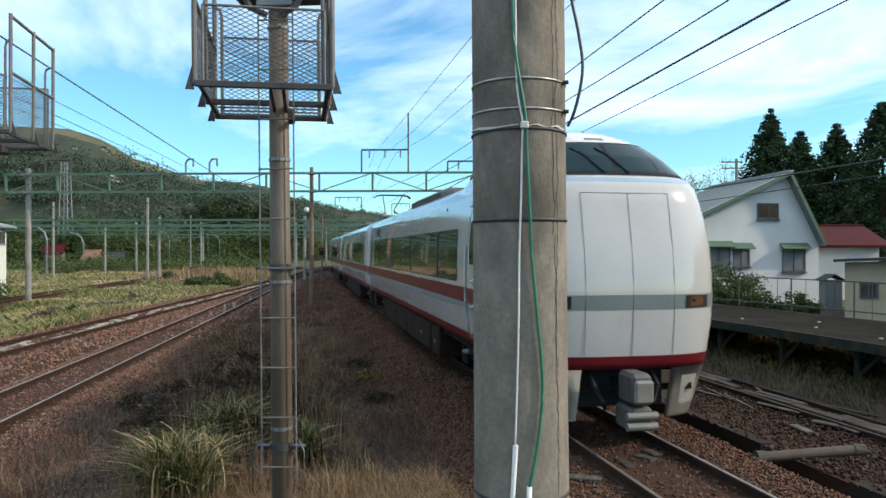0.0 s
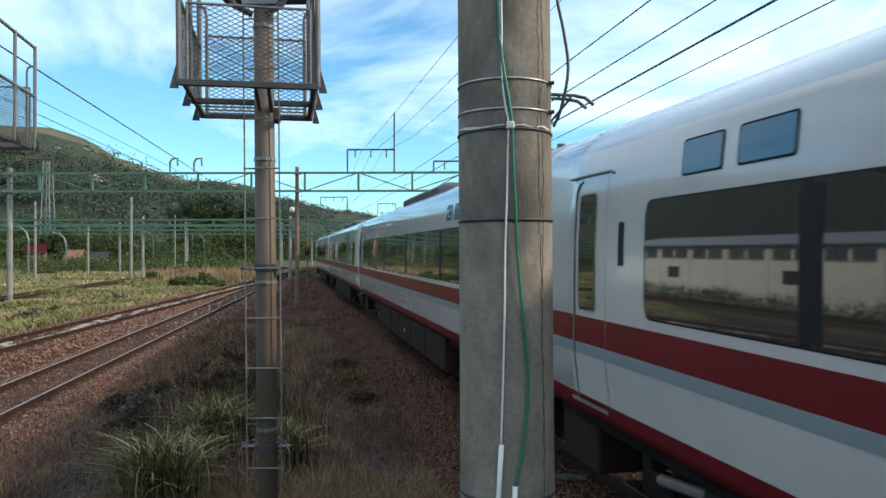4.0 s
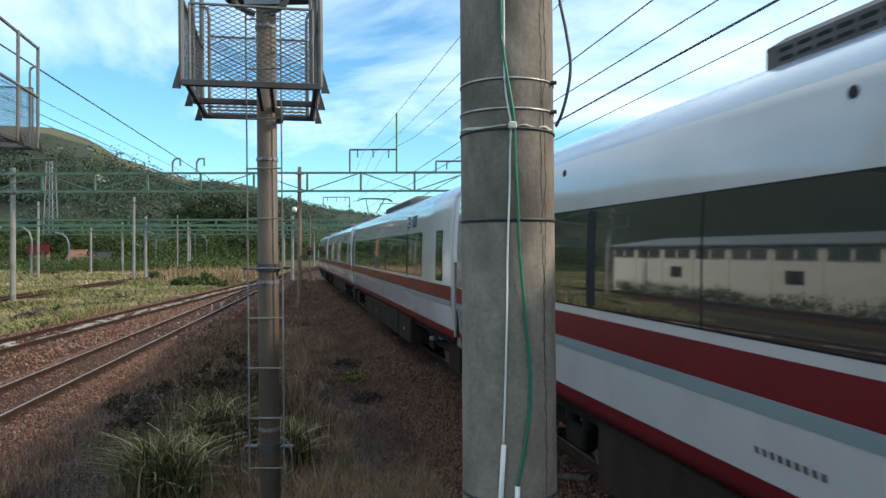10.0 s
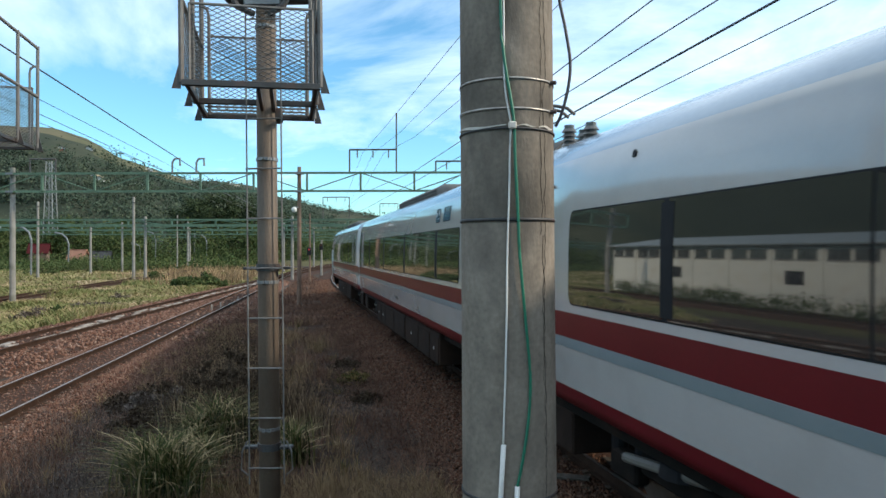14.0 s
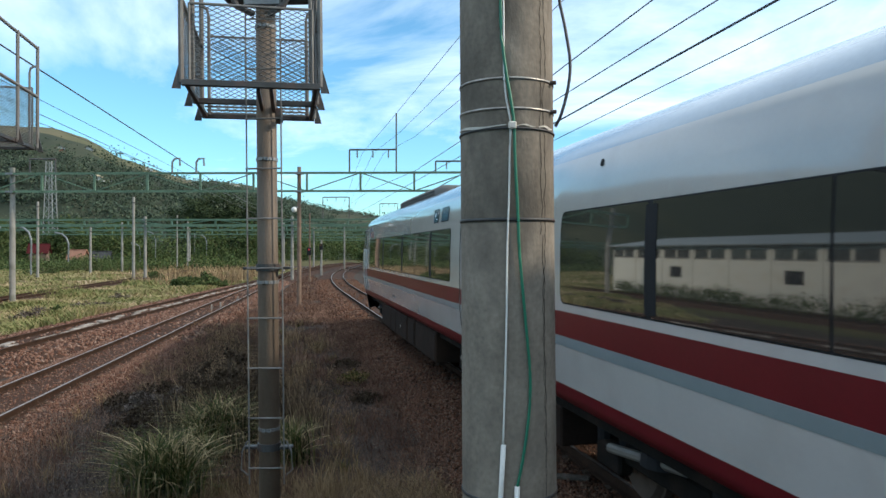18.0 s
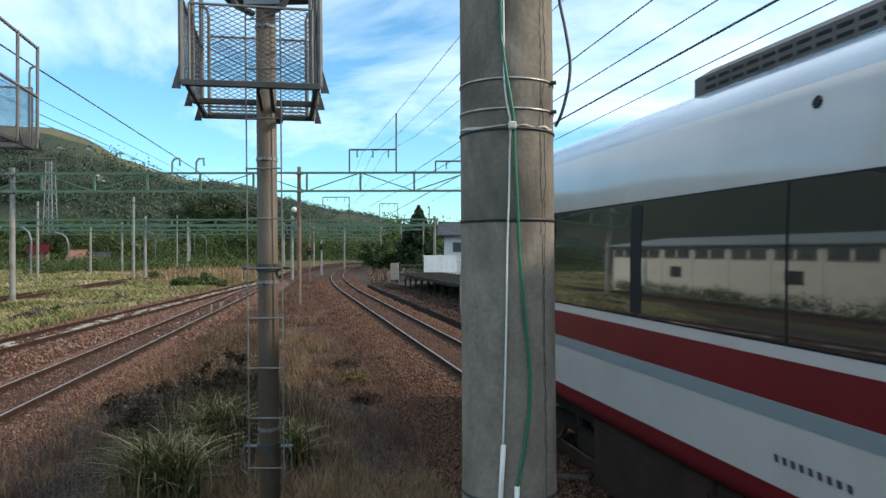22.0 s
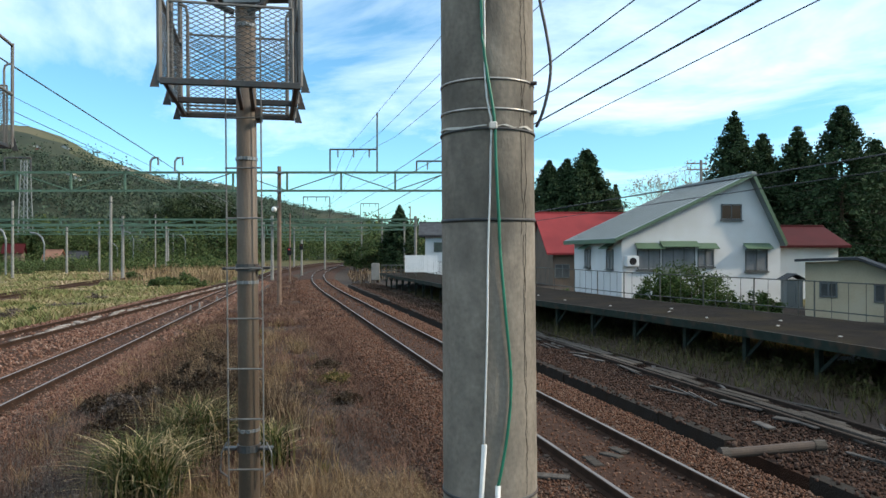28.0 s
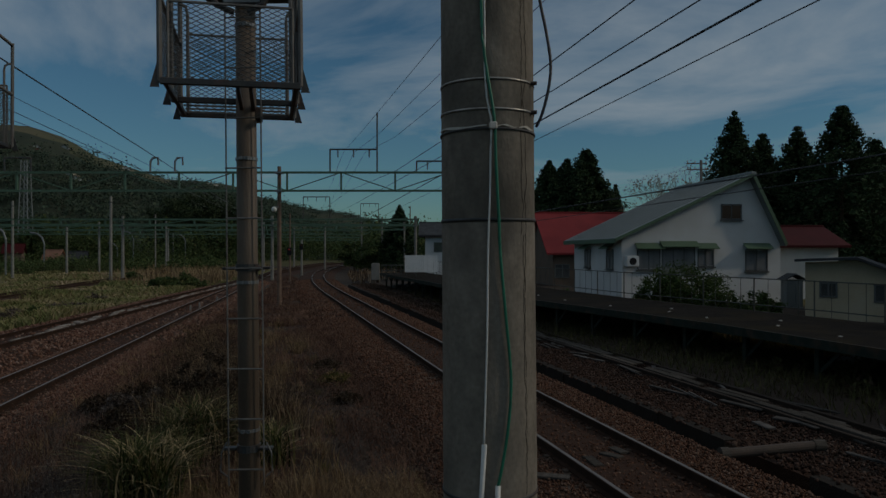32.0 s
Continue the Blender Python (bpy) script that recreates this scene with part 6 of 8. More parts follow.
        for a in dots:
            bm = bmesh.new()
            zz = 3.33
            rod(bm, (s * (h.w(loc(a), zz) - 0.01), loc(a), zz), (s * (h.w(loc(a), zz) + 0.008), loc(a), zz + 0.004), 0.035, seg=12)
            part("vent_hole", bm, "t_rubber", car)
        if number:
            for k in range(9):
                y = loc(number) - 0.1 + (k - 4) * 0.07 * s
                part("number_bar", h.panel(bmesh.new(), s, y - 0.017, y + 0.017, 1.34, 1.385, 0.004, 1, 1), "t_ink", car)
        if cab_door is not None:
            c = loc(cab_door)
            dr = part("cab_door", h.panel(bmesh.new(), s, c - 0.26, c + 0.26, 1.20, 3.22, 0.005, 14, 3), "t_white", car, "narrow white cab door")
            part("glass_frame", h.panel(bmesh.new(), s, c - 0.15, c + 0.15, 2.325, 3.10, 0.009, 6, 1, 0.05), "t_rubber", dr)
            part("door_glass", h.panel(bmesh.new(), s, c - 0.135, c + 0.135, 2.34, 3.085, 0.013, 6, 1, 0.04), "t_glass", dr)
            part("grey_stripe", h.panel(bmesh.new(), s, c - 0.255, c + 0.255, 1.592, 1.688, 0.008, 3, 2), "t_grey", dr)
            part("maroon_stripe", h.panel(bmesh.new(), s, c - 0.255, c + 0.255, 1.692, 1.938, 0.008, 5, 2), "t_maroon", dr)
            for y in (c - 0.27, c + 0.27):
                part("door_seam", tube(bmesh.new(), [(s * (h.w(y, z) + 0.004), y, z) for z in (1.16, 1.3, 1.6, 2.0, 2.4, 2.8, 3.0, 3.22)], 0.009, 5), "t_unit", dr)
            part("door_sill", h.panel(bmesh.new(), s, c - 0.26, c + 0.26, 1.13, 1.165, 0.02, 1, 2), "t_trim", dr)
            for y in (c - 0.335, c + 0.335):
                bm = bmesh.new()
                tube(bm, [(s * (h.w(y, z) + 0.03), y, z) for z in (1.2, 1.35, 1.6, 2.0, 2.4, 2.62)], 0.018, 6)
                part("grab_rail", bm, "t_trim", dr, "grey grab rail")
            bm = bmesh.new()
            tube(bm, [(s * (h.w(c, 3.28) + 0.012), y, 3.28) for y in (c - 0.4, c, c + 0.4)], 0.016, 5)
            part("rain_gutter", bm, "t_trim", dr)
            for zc in (1.66, 2.07):
                rc = part("handle_recess", h.panel(bmesh.new(), s, c - 0.22, c - 0.055, zc - 0.085, zc + 0.085, 0.010, 4, 2, 0.02), "t_unit", dr, "shallow recess round the handle")
                part("recess_floor", h.panel(bmesh.new(), s, c - 0.208, c - 0.067, zc - 0.075, zc + 0.073, 0.013, 4, 2, 0.015), "t_white" if zc > 1.9 else "t_maroon", rc)
                bm = bmesh.new()
                w = h.w(c, zc)
                box(bm, s * (w + 0.018), c - 0.20, zc - 0.022, s * (w + 0.05), c - 0.05, zc + 0.006, 0.008)
                box(bm, s * (w + 0.012), c - 0.21, zc - 0.045, s * (w + 0.035), c - 0.165, zc + 0.035, 0.008)
                part("door_handle", bm, "t_trim", rc, "short metal lever")
        if logo == "oval":
            c = loc(16.45)
            def ov(r, z):
                return lambda zz: c - r * math.sqrt(max(0.0, 1 - ((zz - 2.47) / z) ** 2)), lambda zz: c + r * math.sqrt(max(0.0, 1 - ((zz - 2.47) / z) ** 2))
            for r, z, k, o in ((0.62, 0.20, "t_logo_blue", 0.004), (0.58, 0.165, "h_white", 0.007), (0.53, 0.148, "t_logo_pink", 0.010)):
                a, b = ov(r, z)
                part("emblem", h.panel(bmesh.new(), s, a, b, 2.47 - z, 2.47 + z, o, 40, 6), k, car, "oval emblem")
            part("emblem_bar", h.panel(bmesh.new(), s, c - 0.30, c + 0.25, 2.45, 2.49, 0.013, 1, 2), "t_logo_blue", car)
        if logo in ("front", "tail"):
            c, zc = (loc(ENDS[0] + 1.70), 2.65) if logo == "front" else (loc(75.02), 3.14)
            k = 1.0
            bm = bmesh.new()
            pts = []
            for q in range(33):
                a = radians(170 - 265 * q / 32)
                pts.append((c + 0.20 * math.cos(a) - 0.05 * math.sin(a), zc + 0.155 * math.sin(a)))
            for q, ((ya, za), (yb, zb)) in enumerate(zip(pts, pts[1:])):
                r = 0.004 + 0.022 * max(0.0, math.sin((q - 6) / 26 * math.pi))
                h.panel(bm, s, (ya + yb) / 2 - abs(ya - yb) * 0.5 - r, (ya + yb) / 2 + abs(ya - yb) * 0.5 + r * 0.4, min(za, zb) - 0.004 - r * 0.3, max(za, zb) + 0.004, 0.004 + 0.00005 * q, 1, 1)
            part("swirl_emblem", bm, "t_logo_blue", car)
            for u, w, rr in ((-0.02, -0.085, 0.062), (-0.085, -0.045, 0.032), (-0.125, -0.015, 0.026)):
                part("star_emblem", h.panel(bmesh.new(), s, lambda z, u=u, w=w, rr=rr: c + u - max(0.0, rr - abs(z - zc - w)) * 1.1, lambda z, u=u, w=w, rr=rr: c + u + max(0.0, rr - abs(z - zc - w)) * 1.1, zc + w - rr, zc + w + rr, 0.008, 6, 2), "t_logo_red", car)
            for y0, zz in ((c - 0.24, zc - 0.045), (c - 0.30, zc - 0.16)):
                for q in range(8):
                    y1 = y0 - q * 0.060
                    if q == 7 and zz < zc - 0.1:
                        part("name_mark", h.panel(bmesh.new(), s, lambda z, y1=y1, zz=zz: y1 - 0.055 + (z - zz) * 0.3, lambda z, y1=y1, zz=zz: y1 - (z - zz) * 0.3, zz, zz + 0.085, 0.005, 2, 1), "t_logo_red", car)
                        continue
                    part("name_bar", h.panel(bmesh.new(), s, lambda z, y1=y1, zz=zz: y1 - 0.033 - (z - zz) * 0.2, lambda z, y1=y1, zz=zz: y1 - (z - zz) * 0.2, zz, zz + 0.085, 0.005, 2, 1), "t_name", car)
    # front gangway: pale hood with black bellows under it
    if nose != "front":
        y = -L / 2 + 0.29
        bm = bmesh.new()
        rows = []
        for z in [2.4, 2.6, 2.95, 3.17, 3.38, 3.45, 3.51, 3.56, 3.62, 3.71, 3.79, 3.85]:
            w = lerp_pts(W_PTS, z) * 0.965
            rows.append([bm.verts.new((sx * w, yy, z - 0.05)) for sx in (-1, 1) for yy in (y, y - 0.42)])
        for a, b in zip(rows, rows[1:]):
            bm.faces.new((a[0], a[1], b[1], b[0]))
            bm.faces.new((a[2], a[3], b[3], b[2]))
            bm.faces.new((a[1], a[3], b[3], b[1]))
        bm.faces.new((rows[-1][0], rows[-1][1], rows[-1][3], rows[-1][2]))
        bmesh.ops.recalc_face_normals(bm, faces=bm.faces[:])
        part("gangway_hood", bm, "t_hood", car, "pale gangway hood")
        for k in range(4):
            bm = bmesh.new()
            box(bm, -1.34, y - 0.10 * k - 0.084, 1.08, 1.34, y - 0.10 * k - 0.004, 2.345, 0.012)
            part("bellows_fold", bm, "t_rubber", car)
        for sx in (-1, 1):
            part("gangway_post", cube(sx * 1.37 - 0.02, y - 0.055, 1.08, sx * 1.37 + 0.02, y - 0.003, 2.345, 0.006), "t_skirt", car)
        part("gangway_sill", cube(-1.33, y - 0.42, 0.92, 1.2, y - 0.002, 1.075, 0.01), "t_unit", car)
    # underframe
    y0u, y1u = -L / 2 + (0.9 if nose == "front" else 0.4), L / 2 - (1.6 if nose == "tail" else 0.4)
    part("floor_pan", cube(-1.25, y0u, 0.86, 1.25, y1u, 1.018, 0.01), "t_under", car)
    b0 = -L / 2 + (4.1 if nose == "front" else 3.1)
    b1 = L / 2 - (4.6 if nose == "tail" else 3.1)
    bogie(car, b0)
    bogie(car, b1)
    for q0, q1 in ((-L / 2 + 0.45, b0 - 1.75), (b1 + 1.75, L / 2 - 0.45)):
        if q1 - q0 > 0.3 and not (nose == "front" and q0 < 0) and not (nose == "tail" and q0 > 0):
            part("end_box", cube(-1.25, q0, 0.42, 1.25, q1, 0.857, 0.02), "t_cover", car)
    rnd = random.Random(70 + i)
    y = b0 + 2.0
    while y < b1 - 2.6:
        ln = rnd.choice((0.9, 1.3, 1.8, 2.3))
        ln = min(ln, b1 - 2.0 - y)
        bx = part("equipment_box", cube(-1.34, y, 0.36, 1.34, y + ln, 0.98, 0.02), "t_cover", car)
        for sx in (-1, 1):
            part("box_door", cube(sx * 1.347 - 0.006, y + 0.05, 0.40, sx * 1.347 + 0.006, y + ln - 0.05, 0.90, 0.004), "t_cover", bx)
        if rnd.random() < 0.35:
            part("latch", cube(-1.362, y + ln / 2 - 0.03, 0.62, -1.354, y + ln / 2 + 0.03, 0.68), "t_trim", bx)
        y += ln + rnd.choice((0.012, 0.012, 0.02, 0.16))
    for u0, u1, w, hh, sl in units:
        roof_unit(car, loc(u0), loc(u1), w, hh, 3.76, sl, sl)
    if panto is not None:
        pantograph(car, loc(panto))
    for a, x, k_n in blocks:
        bm = bmesh.new()
        for k in range(k_n):
            rod(bm, (x, loc(a), 3.82 + 0.055 * k), (x, loc(a), 3.86 + 0.055 * k), 0.095, 0.065, 14)
        rod(bm, (x, loc(a), 3.74), (x, loc(a), 3.85 + 0.055 * k_n), 0.06, seg=10)
        part("roof_insulator", bm, "insul", car)
    return car, h


M["t_iron"] = mat("grimy cast iron", (0.10, 0.10, 0.10), (0.055, 0.052, 0.05), 0.7, 0.3, scale=5, fine=40, bump=0.3)
M["t_green"] = mat("green sign paint", (0.05, 0.35, 0.10), None, 0.4)
M["t_name"] = mat("plum lettering", (0.22, 0.03, 0.06), None, 0.3)
M["t_hood"] = mat("pale hood sheet", (0.52, 0.51, 0.50), (0.45, 0.44, 0.43), 0.6, scale=2, fine=20)
M["t_logo_pink"] = mat("pink emblem paint", (0.62, 0.22, 0.28), (0.55, 0.14, 0.22), 0.3, scale=3)
WHITE = "white express rail car with a maroon stripe and long dark windows"
UNIT = lambda a, b: (a, b, 0.95, 0.25, True)
car1, hull1 = make_car(0, "front", (-38.33, -23.6), [(-24.6, -24.1), (-25.3, -24.75)], [(-22.75, -22.25)], [], [-23.2], [-37.1, -32.4, -30.55], "white leading rail car with a flat nose and raised cab",
                       "front", -39.42, [(-37.9, -36.3, 0.75, 0.46, False), UNIT(-34.2, -29.6)], None, (), -32.1)
car2, _ = make_car(1, "", (-17.9, -2.7), [(-17.5, -16.95), (-16.75, -16.34)], [(-19.2, -18.75), (-1.97, -1.47)], [], [-1.24, -18.4], [-9.65, -7.75, -4.0], WHITE, None, None,
                   [(-17.9, -15.2, 0.55, 0.22, False), UNIT(-13.4, -8.6)], -17.3, [(-18.9, -0.3, 4)], -11.36)
car3, _ = make_car(2, "", (4.45, 15.43), [(4.5, 5.07), (5.32, 5.73)], [(3.22, 3.67), (17.28, 17.86)], [(0.75, 1.85)], [4.0], [8.6, 10.5, 14.4], "white express rail car with an oval pink emblem", "oval", None,
                   [UNIT(5.9, 8.2), UNIT(9.7, 11.8)], None, (), 11.05)
car4, _ = make_car(3, "", (22.24, 37.6), [(23.06, 23.66), (23.94, 24.32)], [(38.34, 38.84)], [(20.2, 20.82)], [39.10], [30.75, 32.6, 36.3], WHITE, None, None,
                   [UNIT(26.7, 31.8)], None, [(39.22, -0.8, 4), (38.88, -0.75, 2), (38.68, -0.75, 3)], 29.2)
car5, _ = make_car(4, "", (42.3, 57.5), [(43.1, 43.7), (43.98, 44.36)], [(58.33, 58.83)], [(40.3, 40.9)], [59.05], [51.1, 52.9, 56.6], WHITE, None, None,
                   [UNIT(46.6, 52.2), (40.9, 41.5, 0.35, 0.42, False)], 43.2, [(40.35, -0.4, 3)], 49.57)
car6, hull6 = make_car(5, "tail", (62.63, 75.2), [(62.90, 63.54), (63.77, 64.23)], [(61.29, 61.75)], [], [61.1], [67.75, 69.65, 73.77], "white tail rail car with a rounded streamlined nose", "tail", 76.4,
                       [UNIT(66.5, 71.6)], None, (), 69.77)
mid6 = (ENDS[5] + ENDS[6]) / 2
part("green_mark", hull6.panel(bmesh.new(), -1, 61.15 - mid6, 61.28 - mid6, 3.02, 3.17, 0.006, 2, 1), "t_green", car6, "small green pictogram")
mid5 = (ENDS[4] + ENDS[5]) / 2
part("roof_cylinder", rod(bmesh.new(), (-0.3, 41.38 - mid5, 4.12), (-0.3, 42.3 - mid5, 4.12), 0.15, 0.11, 16), "t_iron", car5, "grey roof cylinder")
part("cylinder_foot", cube(-0.42, 41.8 - mid5, 3.88, -0.18, 42.1 - mid5, 4.02), "t_unit", car5)
cars = [car1, car2, car3, car4, car5, car6]

# leading nose: raised cab with its glass, grey band, lamps, skirts and coupler
L1 = ENDS[1] - ENDS[0]
W_CAB = [(3.2, 1.335), (3.45, 1.30), (3.63, 1.24), (3.85, 1.14), (4.05, 1.0), (4.21, 0.82), (4.31, 0.60), (4.37, 0.32), (4.39, 0.04)]
SET_CAB = [(3.2, 0.20), (3.45, 0.28), (3.54, 0.34), (3.63, 0.44), (3.85, 0.72), (4.05, 1.02), (4.21, 1.34), (4.31, 1.64), (4.37, 1.97), (4.39, 2.2)]
CAB_END = [(3.2, 6.3), (3.55, 6.0), (3.84, 5.3), (4.0, 4.5), (4.2, 3.8), (4.31, 3.25), (4.37, 2.8), (4.39, 2.5)]
cab = Hull(L1, "front", W_CAB, SET_CAB)
cab.r, cab.n = 1.0, 2.6
bm = bmesh.new()
rows = []
for z in (3.2, 3.3, 3.45, 3.54, 3.63, 3.74, 3.85, 3.95, 4.05, 4.13, 4.21, 4.27, 4.31, 4.345, 4.37, 4.39):
    w, f0, f1 = lerp_pts(W_CAB, z), lerp_pts(SET_CAB, z), lerp_pts(CAB_END, z)
    r = min(cab.r, (f1 - f0) * 0.45)
    half = [(w * math.cos(k / 10 * math.pi / 2) ** (2 / cab.n) if k < 10 else 0.0, -L1 / 2 + f0 + r * (1 - math.sin(k / 10 * math.pi / 2) ** (2 / cab.n))) for k in range(10, -1, -1)]
    tail = [(w * math.cos(k / 6 * math.pi / 2) ** 0.9 if k < 6 else 0.0, -L1 / 2 + f1 - min(1.6, (f1 - f0) * 0.45) * (1 - math.sin(k / 6 * math.pi / 2) ** 0.9)) for k in range(0, 7)]
    pts = half + tail
    pts = pts + [(-x, y) for x, y in reversed(pts[1:-1])]
    rows.append([bm.verts.new((x, y, z)) for x, y in pts])
for a, b in zip(rows, rows[1:]):
    for k in range(len(a)):
        bm.faces.new((a[k], a[(k + 1) % len(a)], b[(k + 1) % len(a)], b[k])).smooth = True
bm.faces.new(rows[-1])
bmesh.ops.recalc_face_normals(bm, faces=bm.faces[:])
part("cab_roof", bm, "t_white", car1, "raised white cab roof")
edge = lambda z: lerp_pts(W_CAB, z) * 0.965
part("cab_surround", cab.face_panel(bmesh.new(), lambda z: -edge(z), edge, 3.55, 4.09, 0.010, 26, 40), "t_rubber", car1)
for lo_x, hi_x in ((lambda z: -edge(z) + 0.015, lambda z: -0.03), (lambda z: 0.03, lambda z: edge(z) - 0.015)):
    part("windshield", cab.face_panel(bmesh.new(), lo_x, hi_x, 3.59, 4.055, 0.016, 24, 24), "t_wglass", car1, "dark green windshield")
for s in (-1, 1):
    sl = lambda z: cab.tip(edge(z), z)
    sg = part("cab_side_glass", cab.panel(bmesh.new(), s, lambda z: sl(z) + 0.03, lambda z: max(sl(z) + 0.06, -L1 / 2 + 2.2 - 2.3 * (z - 3.60)), 3.60, 4.05, 0.016, 24, 16), "t_wglass", car1)
    part("glass_surround", cab.panel(bmesh.new(), s, lambda z: sl(z) - 0.012, lambda z: max(sl(z) + 0.1, -L1 / 2 + 2.29 - 2.3 * (z - 3.60)), 3.565, 4.08, 0.010, 26, 18), "t_rubber", sg)
for x in (-0.20, 0.14):
    bm = bmesh.new()
    tube(bm, [(x + q, cab.tip(x + q, z) - 0.03, z) for q, z in ((0.0, 3.58), (-0.07, 3.70), (-0.18, 3.92))], 0.018, 6)
    tube(bm, [(x + q, cab.tip(x + q, z) - 0.035, z) for q, z in ((-0.04, 3.66), (-0.11, 3.80), (-0.27, 3.98))], 0.012, 6)
    part("wiper", bm, "t_rubber", car1)
bm = bmesh.new()
box(bm, -0.16, -L1 / 2 + 1.20, 4.08, 0.16, -L1 / 2 + 1.62, 4.17, 0.03)
part("roof_lamp", bm, "t_unit", car1)
part("grey_band", hull1.face_panel(bmesh.new(), lambda z: -1.30, lambda z: 1.30, 1.79, 1.98, 0.004, 4, 30), "t_grey_d", car1, "dark grey band across the nose")
for s in (-1, 1):
    y0 = hull1.tip(1.44, 1.8)
    ya = hull1.tip(1.295, 1.8)
    part("grey_band_end", hull1.panel(bmesh.new(), s, ya, lambda z: y0 + 0.12 - 0.30 * ((z - 1.805) / 0.185) ** 2, 1.79, 1.98, 0.005, 12, 24), "t_grey_d", car1)
    lampc = part("headlamp", hull1.face_panel(bmesh.new(), s * 0.98 - 0.19, s * 0.98 + 0.19, 1.805, 1.965, 0.012, 3, 6), "t_rubber", car1, "headlamp in a black recess")
    part("reflector", hull1.face_panel(bmesh.new(), s * 0.98 - 0.12, s * 0.98 + 0.10, 1.825, 1.95, 0.016, 3, 5), "t_amber", lampc, "amber lamp reflector")
    part("lamp_glass", hull1.face_panel(bmesh.new(), s * 0.98 - 0.09, s * 0.98 - 0.045, 1.875, 1.92, 0.02, 3, 3), "lamp_on" if s < 0 else "t_glass", lampc)
for x in (-0.60, 0.04, 0.62):
    bm = bmesh.new()
    tube(bm, [(x, hull1.tip(x, z) - 0.006, z) for z in (1.20, 1.5, 1.9, 2.3, 2.7, 3.0, 3.2, 3.3)], 0.0035, 4)
    part("gangway_seam", bm, "t_unit", car1)
bm = bmesh.new()
tube(bm, [(x, hull1.tip(x, 3.3) - 0.006, 3.3) for x in (-0.6, -0.2, 0.2, 0.62)], 0.0035, 4)
part("gangway_seam", bm, "t_unit", car1)
for s in (-1, 1):
    bm = bmesh.new()
    rows = []
    for z in (0.32, 0.36, 0.7, 1.018):
        rows.append([bm.verts.new((s * x, hull1.tip(x, z), z)) for x in (0.62, 0.72, 0.85, 1.0, 1.12, 1.2, 1.26, 1.29)] +
                    [bm.verts.new((s * hull1.w(-L1 / 2 + q, z), -L1 / 2 + q, z)) for q in (1.3, 1.8)])
    for a, b in zip(rows, rows[1:]):
        for k in range(len(a) - 1):
            bm.faces.new((a[k], a[k + 1], b[k + 1], b[k])).smooth = True
    bmesh.ops.solidify(bm, geom=bm.faces[:], thickness=0.03)
    sk = part("nose_skirt", bm, "t_skirt", car1, "pale grey nose skirt")
    part("hatch", hull1.face_panel(bmesh.new(), s * 0.95 - 0.14, s * 0.95 + 0.14, 0.5, 0.9, 0.006, 2, 3), "t_skirt", sk)
cp = new("coupler")
cp.parent = car1
cp.matrix_basis = pose(0, -L1 / 2, 0)
part("coupler_head", cube(-0.14, -0.32, 0.62, 0.14, 0.12, 1.02, 0.05), "t_iron", cp, "grey automatic coupler head")
part("coupler_face", cube(-0.13, -0.40, 0.66, 0.12, -0.325, 0.95, 0.03), "t_unit", cp)
part("connector_box", cube(-0.16, -0.28, 0.30, 0.16, 0.15, 0.60, 0.04), "t_iron", cp)
for z in (0.37, 0.50):
    part("connector_roll", rod(bmesh.new(), (-0.2, -0.3, z), (0.2, -0.3, z), 0.05, seg=14), "t_unit", cp)
part("shank", cube(-0.12, 0.12, 0.65, 0.12, 1.2, 0.9), "t_under", cp)
part("coupler_recess", cube(-0.60, 0.35, 0.5, 0.60, 0.8, 1.016), "t_rubber", cp)
part("cross_beam", cube(-1.0, 0.28, 0.70, 1.0, 0.345, 0.78), "t_under", cp)
for x in (-0.45, 0.42):
    part("jumper_hose", tube(bmesh.new(), [(x, 0.3, 0.95), (x, 0.1, 0.8), (x * 0.8, 0.05, 0.62), (x * 0.6, 0.2, 0.5)], 0.03, 8), "t_rubber", cp)

# tail nose: windscreen and side glass
L6 = ENDS[6] - ENDS[5]
part("windscreen", hull6.face_panel(bmesh.new(), lambda z: -0.9 + (z - 2.6) * 0.25, lambda z: 0.9 - (z - 2.6) * 0.25, 2.6, 3.45, 0.006, 8, 14), "t_glass", car6, "dark wrap-round windscreen")
for s in (-1, 1):
    part("cab_side_glass", hull6.panel(bmesh.new(), s, L6 / 2 - 2.385, lambda z: L6 / 2 - 1.74 - 0.95 * (z - 2.57) ** 2, 2.57, 3.35, 0.009, 12, 8, 0.03), "t_glass", car6)
    part("tail_lamp", hull6.face_panel(bmesh.new(), s * 0.85 - 0.15, s * 0.85 + 0.15, 1.55, 1.70, 0.008, 2, 4), "t_rubber", car6)
part("nose_valance", cube(-0.9, L6 / 2 - 1.9, 0.36, 0.9, L6 / 2 - 0.85, 1.016, 0.08), "t_under", car6)
for s in (-1, 1):
    bm = bmesh.new()
    rows = []
    for z in (0.45, 0.75, 1.018):
        rows.append([bm.verts.new((s * x, hull6.tip(x, z), z)) for x in (0.3, 0.6, 0.85, 1.05, 1.18)] + [bm.verts.new((s * hull6.w(L6 / 2 - q, z), L6 / 2 - q, z)) for q in (2.4, 2.9)])
    for a, b in zip(rows, rows[1:]):
        for k in range(len(a) - 1):
            bm.faces.new((a[k], a[k + 1], b[k + 1], b[k])).smooth = True
    bmesh.ops.solidify(bm, geom=bm.faces[:], thickness=0.03)
    part("nose_skirt", bm, "t_under", car6)


# ---- loose stones and plants ----
rng = np.random.default_rng(5)


